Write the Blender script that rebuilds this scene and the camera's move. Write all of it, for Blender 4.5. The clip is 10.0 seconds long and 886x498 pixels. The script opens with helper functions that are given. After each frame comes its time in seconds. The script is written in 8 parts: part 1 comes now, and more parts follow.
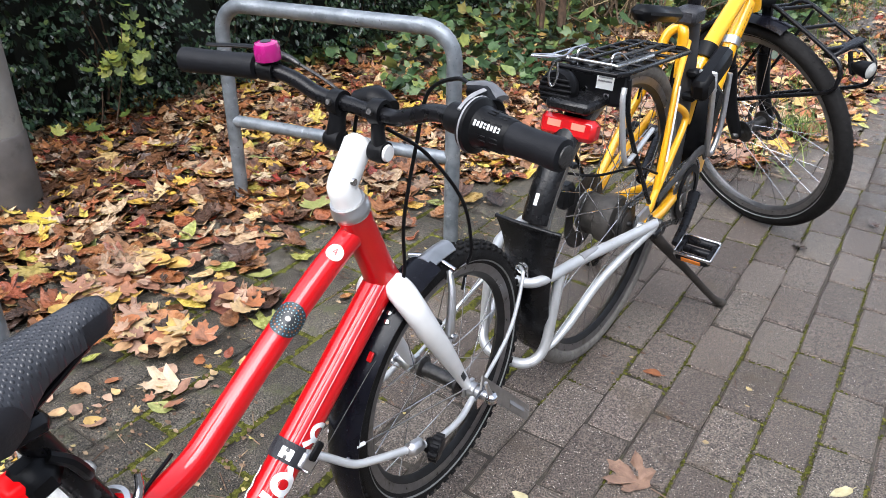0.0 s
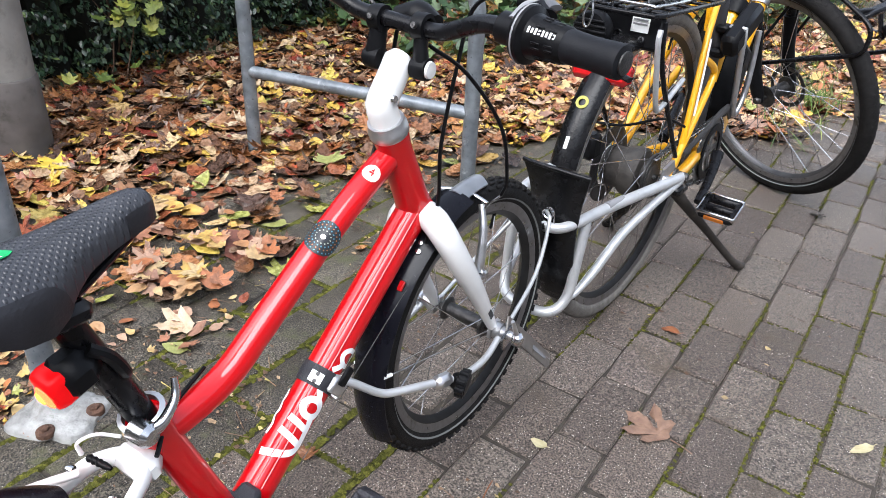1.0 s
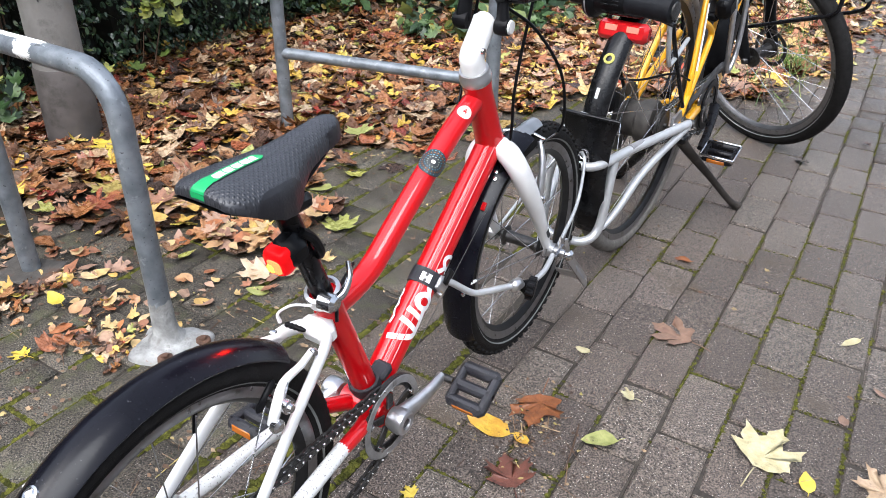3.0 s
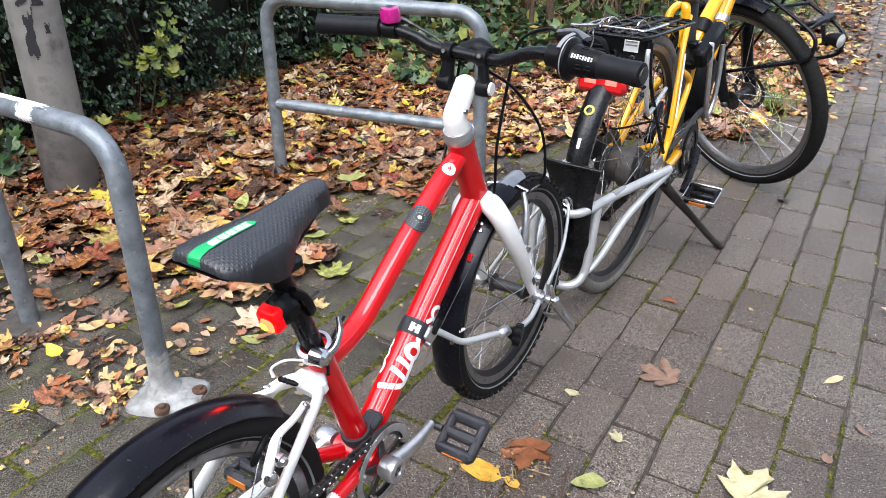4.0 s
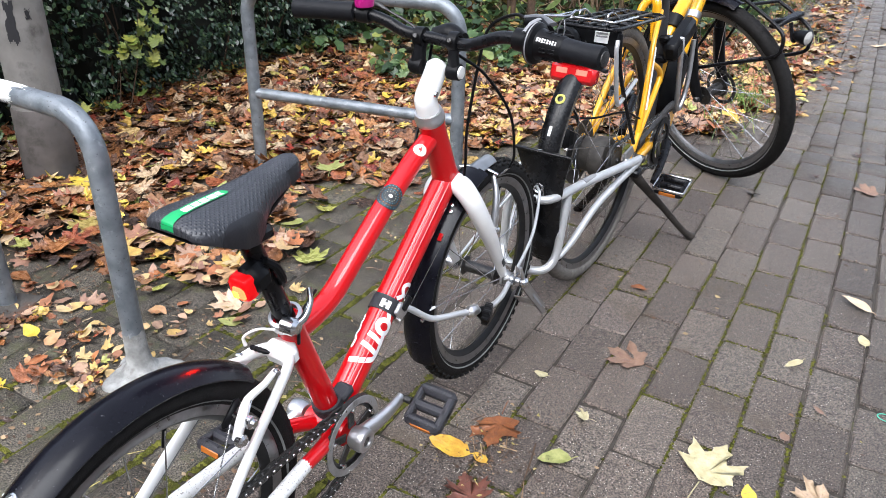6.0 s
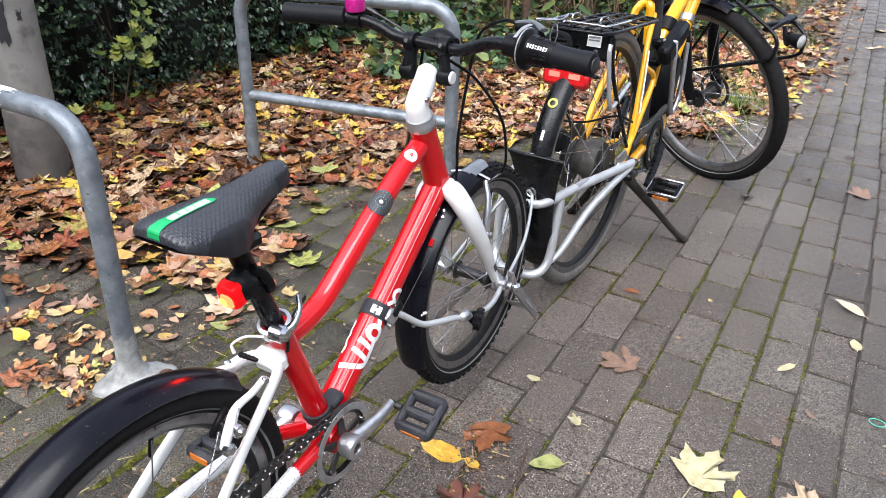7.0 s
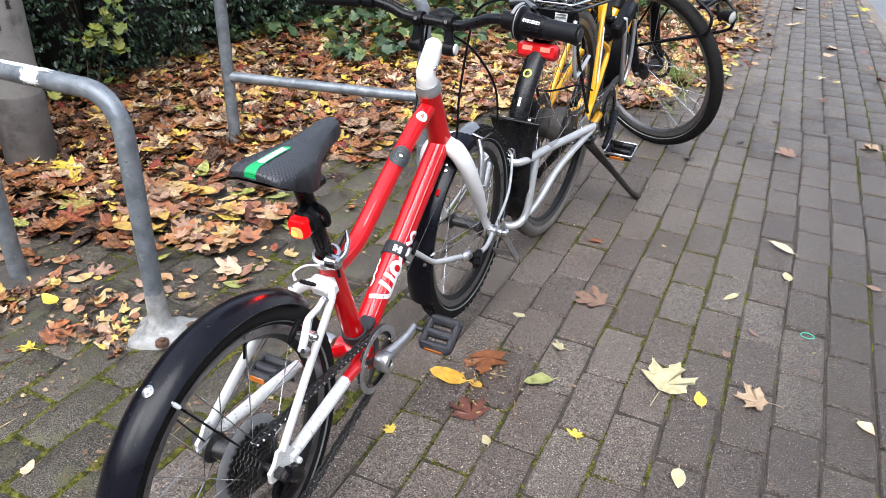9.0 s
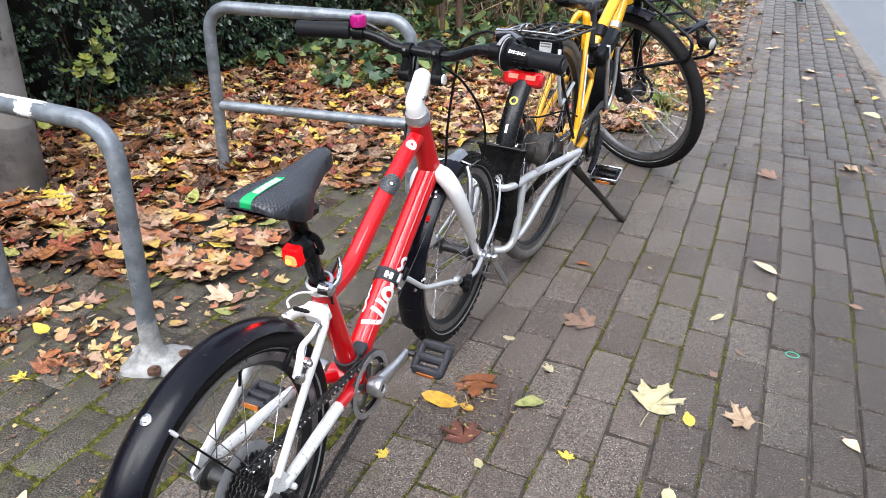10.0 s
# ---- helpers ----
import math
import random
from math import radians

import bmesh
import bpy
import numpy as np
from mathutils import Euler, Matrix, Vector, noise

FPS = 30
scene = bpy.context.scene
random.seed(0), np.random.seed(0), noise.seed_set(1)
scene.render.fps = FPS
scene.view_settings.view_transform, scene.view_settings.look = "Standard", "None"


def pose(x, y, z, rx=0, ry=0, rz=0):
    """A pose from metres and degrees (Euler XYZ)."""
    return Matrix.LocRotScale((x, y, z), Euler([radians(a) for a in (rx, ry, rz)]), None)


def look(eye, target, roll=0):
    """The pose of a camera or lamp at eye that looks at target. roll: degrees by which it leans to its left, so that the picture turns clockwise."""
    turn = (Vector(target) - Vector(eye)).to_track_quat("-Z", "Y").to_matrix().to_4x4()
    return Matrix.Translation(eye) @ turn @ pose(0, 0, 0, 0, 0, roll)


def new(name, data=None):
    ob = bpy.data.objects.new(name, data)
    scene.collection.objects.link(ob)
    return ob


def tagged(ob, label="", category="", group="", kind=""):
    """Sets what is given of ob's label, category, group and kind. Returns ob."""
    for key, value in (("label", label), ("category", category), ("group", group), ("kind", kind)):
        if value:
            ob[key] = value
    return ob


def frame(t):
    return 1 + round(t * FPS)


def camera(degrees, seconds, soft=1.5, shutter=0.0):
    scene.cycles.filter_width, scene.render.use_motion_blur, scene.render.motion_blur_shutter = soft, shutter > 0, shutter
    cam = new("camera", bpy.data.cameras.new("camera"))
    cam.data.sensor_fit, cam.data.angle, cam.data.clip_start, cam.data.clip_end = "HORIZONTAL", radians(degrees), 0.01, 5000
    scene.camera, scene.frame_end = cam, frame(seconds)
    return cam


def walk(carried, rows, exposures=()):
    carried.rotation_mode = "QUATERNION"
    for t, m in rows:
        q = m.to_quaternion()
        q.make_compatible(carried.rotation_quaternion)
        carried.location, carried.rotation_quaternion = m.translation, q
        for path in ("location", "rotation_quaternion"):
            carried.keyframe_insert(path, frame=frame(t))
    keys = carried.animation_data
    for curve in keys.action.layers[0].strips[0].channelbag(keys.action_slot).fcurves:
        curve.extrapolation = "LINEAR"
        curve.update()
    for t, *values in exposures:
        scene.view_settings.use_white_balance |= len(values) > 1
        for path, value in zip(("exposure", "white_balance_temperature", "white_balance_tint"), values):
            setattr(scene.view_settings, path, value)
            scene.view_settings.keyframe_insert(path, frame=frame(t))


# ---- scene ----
cam = camera(62.2, 10.0, 0.75)
PATH = [
    (0, (0.193, 0.271, 1.014), (-0.78, 1.736, 0.062), 1.1),
    (0.5, (0.178, 0.249, 0.969), (-0.782, 1.715, 0.005), 2.1),
    (1, (0.165, 0.233, 0.944), (-0.789, 1.68, -0.054), 2.9),
    (1.5, (0.169, 0.184, 0.939), (-0.788, 1.605, -0.094), 3.2),
    (2, (0.162, 0.094, 0.945), (-0.762, 1.517, -0.113), 2.7),
    (2.2, (0.167, 0.042, 0.946), (-0.736, 1.471, -0.123), 2.5),
    (3.3, (0.18, -0.065, 0.975), (-0.727, 1.419, -0.012), 0.9),
    (3.5, (0.186, -0.068, 0.979), (-0.728, 1.43, 0.018), 0.7),
    (4, (0.2, -0.072, 1.012), (-0.715, 1.439, 0.073), 0.4),
    (4.5, (0.217, -0.084, 1.007), (-0.687, 1.435, 0.07), 0.5),
    (5, (0.231, -0.098, 1.004), (-0.66, 1.425, 0.062), 0.9),
    (5.5, (0.241, -0.106, 1.0), (-0.643, 1.422, 0.059), 1.3),
    (7, (0.246, -0.091, 1.007), (-0.62, 1.447, 0.067), 1.8),
    (7.5, (0.264, -0.117, 1.023), (-0.61, 1.412, 0.075), 1.9),
    (8, (0.265, -0.189, 1.017), (-0.582, 1.339, 0.045), 2.0),
    (8.5, (0.248, -0.298, 1.019), (-0.53, 1.261, 0.037), 2.1),
    (9, (0.242, -0.349, 1.038), (-0.473, 1.248, 0.07), 2.0),
    (9.5, (0.241, -0.362, 1.038), (-0.463, 1.256, 0.096), 1.9),
    (10, (0.245, -0.368, 1.054), (-0.454, 1.269, 0.141), 1.8),
]
walk(cam, [(t, look(eye, target, roll)) for t, eye, target, roll in PATH], [(0.0, 1.40, 6060, 10), (10.0, 1.40, 6060, 10)])

# ---- light ----
world = bpy.data.worlds.new("sky")
scene.world = world
world.use_nodes = True
wn, wl = world.node_tree.nodes, world.node_tree.links
sky = wn.new("ShaderNodeTexSky")
sky.sky_type, sky.sun_disc = "NISHITA", False
sky.sun_elevation, sky.sun_rotation = radians(50), radians(200)
sky.dust_density = 3.0
wn["Background"].inputs["Strength"].default_value = 0.17
veil = wn.new("ShaderNodeHueSaturation")
veil.inputs["Saturation"].default_value = 0.42
wl.new(sky.outputs["Color"], veil.inputs["Color"])
wl.new(veil.outputs["Color"], wn["Background"].inputs["Color"])
sun = new("sun", bpy.data.lights.new("sun", "SUN"))
sun.data.energy, sun.data.angle, sun.data.color = 1.4, radians(40), (1.0, 0.97, 0.93)
sun.matrix_world = look((2.0, -2.5, 5.0), (0, 0, 0))


# ---- materials ----
def ramp_set(node, stops):
    cr = node.color_ramp
    while len(cr.elements) < len(stops):
        cr.elements.new(0.5)
    for e, (p, c) in zip(cr.elements, stops):
        e.position, e.color = p, (*c, 1)


def material(name, stops, rough=0.5, metal=0.0, scale=20.0, detail=6.0, bump=0.0, bump_scale=None, spread=None,
             source="noise", coat=0.0, stain=None, stain_scale=4.0, speck=None, rough_var=0.1, spec=0.5, pit=False, grain=None, x_tone=None):
    """A procedural surface: stops colour it by noise, island or object; stain: a colour in large patches; speck: fine
    grains; x_tone: colour factors at low and at high x.
    """
    m = bpy.data.materials.new(name)
    m.use_nodes = True
    n, l = m.node_tree.nodes, m.node_tree.links
    p = n["Principled BSDF"]
    p.inputs["Metallic"].default_value = metal
    p.inputs["Specular IOR Level"].default_value = spec
    p.inputs["Coat Weight"].default_value = coat
    p.inputs["Coat Roughness"].default_value = 0.08
    co = n.new("ShaderNodeTexCoord")
    geo = n.new("ShaderNodeNewGeometry")
    where = geo.outputs["Position"]
    tex = n.new("ShaderNodeTexNoise")
    tex.inputs["Scale"].default_value, tex.inputs["Detail"].default_value = scale, detail
    l.new(where, tex.inputs["Vector"])
    cr = n.new("ShaderNodeValToRGB")
    ramp_set(cr, stops)
    if source == "noise":
        l.new(tex.outputs["Fac"], cr.inputs["Fac"])
        colour = cr.outputs["Color"]
    else:
        if source == "island":
            src = geo.outputs["Random Per Island"]
        else:
            src = n.new("ShaderNodeObjectInfo").outputs["Random"]
        l.new(src, cr.inputs["Fac"])
        mx = n.new("ShaderNodeMixRGB")
        mx.blend_type = "MULTIPLY"
        mx.inputs["Fac"].default_value = 1.0 if spread is None else spread
        sh = n.new("ShaderNodeValToRGB")
        ramp_set(sh, [(0.3, (0.55, 0.55, 0.55)), (0.7, (1.3, 1.3, 1.3))])
        l.new(tex.outputs["Fac"], sh.inputs["Fac"])
        l.new(cr.outputs["Color"], mx.inputs["Color1"])
        l.new(sh.outputs["Color"], mx.inputs["Color2"])
        colour = mx.outputs["Color"]
    if speck:
        vo = n.new("ShaderNodeTexNoise")
        vo.inputs["Scale"].default_value, vo.inputs["Detail"].default_value = speck[0], 3.0
        l.new(where, vo.inputs["Vector"])
        sr = n.new("ShaderNodeValToRGB")
        ramp_set(sr, [(speck[1], (0, 0, 0)), (speck[1] + 0.06, (1, 1, 1))])
        l.new(vo.outputs["Fac"], sr.inputs["Fac"])
        mx = n.new("ShaderNodeMixRGB")
        mx.inputs["Color2"].default_value = (*speck[2], 1)
        l.new(sr.outputs["Color"], mx.inputs["Fac"])
        l.new(colour, mx.inputs["Color1"])
        colour = mx.outputs["Color"]
    if pit:
        pt = n.new("ShaderNodeTexVoronoi")
        pt.inputs["Scale"].default_value = 340
        l.new(where, pt.inputs["Vector"])
        pr = n.new("ShaderNodeValToRGB")
        ramp_set(pr, [(0.12, (0.18, 0.18, 0.18)), (0.40, (1, 1, 1))])
        l.new(pt.outputs["Distance"], pr.inputs["Fac"])
        mx = n.new("ShaderNodeMixRGB")
        mx.blend_type = "MULTIPLY"
        mx.inputs["Fac"].default_value = 0.55
        l.new(colour, mx.inputs["Color1"])
        l.new(pr.outputs["Color"], mx.inputs["Color2"])
        colour = mx.outputs["Color"]
    if grain:
        # salt-and-pepper sand grains, and pale chips in some of the cells
        gt = n.new("ShaderNodeTexNoise")
        gt.inputs["Scale"].default_value, gt.inputs["Detail"].default_value = 300, 4.0
        l.new(where, gt.inputs["Vector"])
        gr = n.new("ShaderNodeValToRGB")
        ramp_set(gr, [(0.40, (grain[0],) * 3), (0.60, (grain[1],) * 3)])
        l.new(gt.outputs["Fac"], gr.inputs["Fac"])
        mx = n.new("ShaderNodeMixRGB")
        mx.blend_type = "MULTIPLY"
        mx.inputs["Fac"].default_value = 1.0
        l.new(colour, mx.inputs["Color1"])
        l.new(gr.outputs["Color"], mx.inputs["Color2"])
        colour = mx.outputs["Color"]
        vc = n.new("ShaderNodeTexVoronoi")
        vc.inputs["Scale"].default_value = 340
        l.new(where, vc.inputs["Vector"])
        sep = n.new("ShaderNodeSeparateColor")
        l.new(vc.outputs["Color"], sep.inputs["Color"])
        pick = n.new("ShaderNodeMath")
        pick.operation = "GREATER_THAN"
        pick.inputs[1].default_value = 0.89
        l.new(sep.outputs["Red"], pick.inputs[0])
        near = n.new("ShaderNodeMath")
        near.operation = "LESS_THAN"
        near.inputs[1].default_value = 0.30
        l.new(vc.outputs["Distance"], near.inputs[0])
        both = n.new("ShaderNodeMath")
        both.operation = "MULTIPLY"
        l.new(pick.outputs[0], both.inputs[0])
        l.new(near.outputs[0], both.inputs[1])
        mx = n.new("ShaderNodeMixRGB")
        mx.inputs["Color2"].default_value = (*grain[2], 1)
        l.new(both.outputs[0], mx.inputs["Fac"])
        l.new(colour, mx.inputs["Color1"])
        colour = mx.outputs["Color"]
    if stain:
        st = n.new("ShaderNodeTexNoise")
        st.inputs["Scale"].default_value, st.inputs["Detail"].default_value = stain_scale, 8.0
        st.inputs["Roughness"].default_value = 0.65
        l.new(where, st.inputs["Vector"])
        sr = n.new("ShaderNodeValToRGB")
        ramp_set(sr, [(stain[1], (0, 0, 0)), (stain[1] + 0.14, (1, 1, 1))])
        l.new(st.outputs["Fac"], sr.inputs["Fac"])
        mx = n.new("ShaderNodeMixRGB")
        mx.inputs["Color2"].default_value = (*stain[0], 1)
        l.new(sr.outputs["Color"], mx.inputs["Fac"])
        l.new(colour, mx.inputs["Color1"])
        colour = mx.outputs["Color"]
    if x_tone:
        # colour factor along x with noise: paler at low x, darker at high x
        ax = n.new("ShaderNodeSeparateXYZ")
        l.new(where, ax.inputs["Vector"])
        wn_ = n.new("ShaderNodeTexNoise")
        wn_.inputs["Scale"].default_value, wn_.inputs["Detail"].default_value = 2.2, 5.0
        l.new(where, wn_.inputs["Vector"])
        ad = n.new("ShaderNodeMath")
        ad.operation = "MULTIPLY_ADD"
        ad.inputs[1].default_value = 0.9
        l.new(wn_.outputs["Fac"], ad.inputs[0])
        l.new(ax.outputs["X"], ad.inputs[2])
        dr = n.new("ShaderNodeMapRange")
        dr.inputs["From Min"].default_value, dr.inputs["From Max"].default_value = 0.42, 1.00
        dr.inputs["To Min"].default_value, dr.inputs["To Max"].default_value = x_tone
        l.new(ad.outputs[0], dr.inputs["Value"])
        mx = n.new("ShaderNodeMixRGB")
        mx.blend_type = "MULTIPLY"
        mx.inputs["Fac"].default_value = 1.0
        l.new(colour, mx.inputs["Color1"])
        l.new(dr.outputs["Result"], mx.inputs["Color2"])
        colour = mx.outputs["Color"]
    l.new(colour, p.inputs["Base Color"])
    rr = n.new("ShaderNodeMapRange")
    rr.inputs["To Min"].default_value = max(0.02, rough - rough_var)
    rr.inputs["To Max"].default_value = min(1.0, rough + rough_var)
    l.new(tex.outputs["Fac"], rr.inputs["Value"])
    l.new(rr.outputs["Result"], p.inputs["Roughness"])
    if bump:
        bt = n.new("ShaderNodeTexNoise")
        bt.inputs["Scale"].default_value, bt.inputs["Detail"].default_value = bump_scale or scale * 4, 5.0
        l.new(where, bt.inputs["Vector"])
        b = n.new("ShaderNodeBump")
        b.inputs["Strength"].default_value, b.inputs["Distance"].default_value = bump, 0.004
        l.new(bt.outputs["Fac"], b.inputs["Height"])
        l.new(b.outputs["Normal"], p.inputs["Normal"])
    return m


def plain(name, c, rough=0.5, metal=0.0, vary=0.15, scale=30.0, bump=0.0, bump_scale=200.0, coat=0.0, stain=None, stain_scale=6.0, speck=None, rough_var=0.08, spec=0.5):
    lo, hi = [v * (1 - vary) for v in c], [min(1, v * (1 + vary)) for v in c]
    return material(name, [(0.3, lo), (0.7, hi)], rough, metal, scale, 6.0, bump, bump_scale, None, "noise", coat, stain, stain_scale, speck, rough_var, spec)


def glow(name, c, strength):
    m = plain(name, c, 0.3)
    p = m.node_tree.nodes["Principled BSDF"]
    p.inputs["Specular IOR Level"].default_value = 0.15
    p.inputs["Emission Color"].default_value = (*c, 1)
    p.inputs["Emission Strength"].default_value = strength
    return m


PAVER_TONES = [(0.0, (0.076, 0.0605, 0.0515)), (0.35, (0.091, 0.0735, 0.0615)), (0.7, (0.106, 0.0850, 0.0710)), (0.88, (0.113, 0.0950, 0.0790)), (1.0, (0.124, 0.0990, 0.0850))]
PAVER = material("concrete_paver", PAVER_TONES, 0.40, 0, 60, 10, 1.0, 420, 0.7, "object", stain=((0.074, 0.056, 0.038), 0.57), stain_scale=4.5, rough_var=0.15, grain=(0.34, 1.78, (0.60, 0.565, 0.52)), spec=0.32, pit=True, x_tone=(1.22, 0.74))
PAVER_FAR = material("concrete_paver_far", PAVER_TONES, 0.40, 0, 60, 10, 1.0, 420, 0.7, "island", stain=((0.074, 0.056, 0.038), 0.57), stain_scale=4.5, rough_var=0.15, grain=(0.34, 1.78, (0.60, 0.565, 0.52)), spec=0.32, pit=True, x_tone=(1.22, 0.74))
PAVER_SOILED = material("soiled_paver", [(0.0, (0.046, 0.038, 0.029)), (0.5, (0.062, 0.053, 0.040)), (1.0, (0.080, 0.069, 0.053))], 0.56, 0, 40, 10, 1.0, 300, 0.8, "island", stain=((0.078, 0.080, 0.036), 0.54), stain_scale=14, rough_var=0.2, grain=(0.16, 2.1, (0.33, 0.31, 0.27)))
SOIL = material("soil", [(0.3, (0.018, 0.014, 0.010)), (0.7, (0.055, 0.043, 0.031))], 0.9, 0, 30, 8, 1.0, 90, stain=((0.035, 0.045, 0.012), 0.60), stain_scale=9)
BED = material("joint_bed", [(0.35, (0.026, 0.021, 0.017)), (0.7, (0.060, 0.050, 0.039))], 0.95, 0, 60, 8, 1.0, 150, stain=((0.075, 0.078, 0.024), 0.60), stain_scale=14)
MOSS = material("moss", [(0.0, (0.036, 0.038, 0.009)), (0.5, (0.072, 0.074, 0.015)), (1.0, (0.130, 0.128, 0.026))], 0.95, 0, 90, 6, 1.0, 300, 0.9, "island", spec=0.1)
ASPHALT = material("asphalt", [(0.3, (0.085, 0.090, 0.098)), (0.7, (0.135, 0.140, 0.150))], 0.5, 0, 40, 8, 0.8, 250, speck=(300, 0.62, (0.26, 0.26, 0.26)), stain=((0.15, 0.155, 0.165), 0.52), stain_scale=1.6)
KERB = material("kerb_stone", [(0.3, (0.14, 0.122, 0.105)), (0.7, (0.20, 0.176, 0.152))], 0.85, 0, 25, 8, 0.8, 200, stain=((0.085, 0.066, 0.045), 0.52), stain_scale=3, grain=(0.4, 1.6, (0.4, 0.37, 0.33)))
GALV = material("galvanised_steel", [(0.25, (0.100, 0.115, 0.132)), (0.5, (0.178, 0.198, 0.220)), (0.8, (0.285, 0.31, 0.335))], 0.46, 0.40, 26, 10, 0.25, 120, stain=((0.40, 0.42, 0.435), 0.60), stain_scale=30, speck=(160, 0.66, (0.07, 0.075, 0.08)))
POLE = material("weathered_concrete_pole", [(0.3, (0.16, 0.153, 0.142)), (0.7, (0.245, 0.236, 0.222))], 0.8, 0, 14, 8, 0.12, 260, stain=((0.10, 0.095, 0.088), 0.56), stain_scale=7, spec=0.3)
POLE_LOW = material("pole_sleeve", [(0.3, (0.070, 0.062, 0.058)), (0.7, (0.115, 0.103, 0.097))], 0.75, 0, 14, 8, 0.15, 260, stain=((0.05, 0.045, 0.04), 0.55), stain_scale=9, spec=0.3)
CEMENT = material("pale_cement", [(0.3, (0.17, 0.170, 0.165)), (0.7, (0.36, 0.36, 0.35))], 0.85, 0, 40, 8, 0.9, 120, stain=((0.13, 0.12, 0.10), 0.58), stain_scale=22)
RUST = material("rusty_bolt", [(0.3, (0.055, 0.028, 0.018)), (0.7, (0.13, 0.07, 0.045))], 0.85, 0.2, 80, 6, 0.8, 300)
DARK_PLATE = material("dark_plate", [(0.3, (0.05, 0.045, 0.04)), (0.7, (0.10, 0.09, 0.08))], 0.7, 0.3, 40, 6, 0.5, 120, stain=((0.10, 0.05, 0.03), 0.55), stain_scale=20)
LITTER = material("fallen_leaves", [(0.0, (0.030, 0.019, 0.014)), (0.12, (0.070, 0.038, 0.026)), (0.26, (0.16, 0.070, 0.032)), (0.37, (0.28, 0.112, 0.038)), (0.45, (0.20, 0.038, 0.026)), (0.53, (0.36, 0.165, 0.060)), (0.64, (0.14, 0.088, 0.062)),
                                    (0.74, (0.38, 0.245, 0.140)), (0.83, (0.54, 0.42, 0.28)), (0.885, (0.54, 0.32, 0.050)), (0.94, (0.56, 0.43, 0.09)), (0.972, (0.26, 0.29, 0.08)), (1.0, (0.38, 0.035, 0.022))],
                  0.28, 0, 70, 8, 0.7, 150, 1.0, "island", rough_var=0.16, stain=((0.060, 0.030, 0.019), 0.58), stain_scale=34)
DEBRIS = material("leaf_debris", [(0.0, (0.035, 0.022, 0.015)), (0.4, (0.10, 0.055, 0.032)), (0.7, (0.20, 0.12, 0.07)), (0.9, (0.36, 0.26, 0.15)), (1.0, (0.42, 0.36, 0.10))], 0.6, 0, 80, 6, 0.4, 200, 0.8, "island")
HEDGE_LEAF = material("hedge_leaves", [(0.0, (0.006, 0.015, 0.008)), (0.4, (0.015, 0.034, 0.017)), (0.75, (0.034, 0.063, 0.030)), (0.95, (0.070, 0.110, 0.048)), (1.0, (0.11, 0.15, 0.045))], 0.30, 0, 40, 4, 0.2, 200, 0.6, "island", spec=0.42)
IVY_LEAF = material("ivy_leaves", [(0.0, (0.012, 0.028, 0.011)), (0.35, (0.029, 0.063, 0.020)), (0.65, (0.058, 0.106, 0.030)), (0.85, (0.105, 0.155, 0.045)), (0.95, (0.24, 0.26, 0.06)), (1.0, (0.28, 0.13, 0.04))], 0.42, 0, 40, 4, 0.3, 200, 0.7, "island")
LIME_LEAF = material("currant_leaves", [(0.0, (0.070, 0.105, 0.018)), (0.5, (0.14, 0.18, 0.028)), (1.0, (0.27, 0.27, 0.040))], 0.5, 0, 60, 4, 0.3, 200, 0.7, "island")
GRASS = material("grass_blades", [(0.0, (0.04, 0.085, 0.015)), (0.6, (0.11, 0.19, 0.030)), (1.0, (0.24, 0.27, 0.08))], 0.55, 0, 40, 4, 0, None, 0.5, "island")
DRY_STEM = material("dry_stems", [(0.0, (0.06, 0.040, 0.026)), (0.6, (0.15, 0.105, 0.062)), (1.0, (0.28, 0.21, 0.12))], 0.85, 0, 40, 4, 0, None, 0.6, "island")
BARK = plain("bark", (0.085, 0.052, 0.033), 0.9, 0, 0.45, 40, 1.0, 120)
# shade deep in the foliage, put into one near-black colour
DEEP_SHADE = plain("thicket_shade", (0.005, 0.007, 0.004), 0.95, 0, 0.5, 12, 1.0, 40)


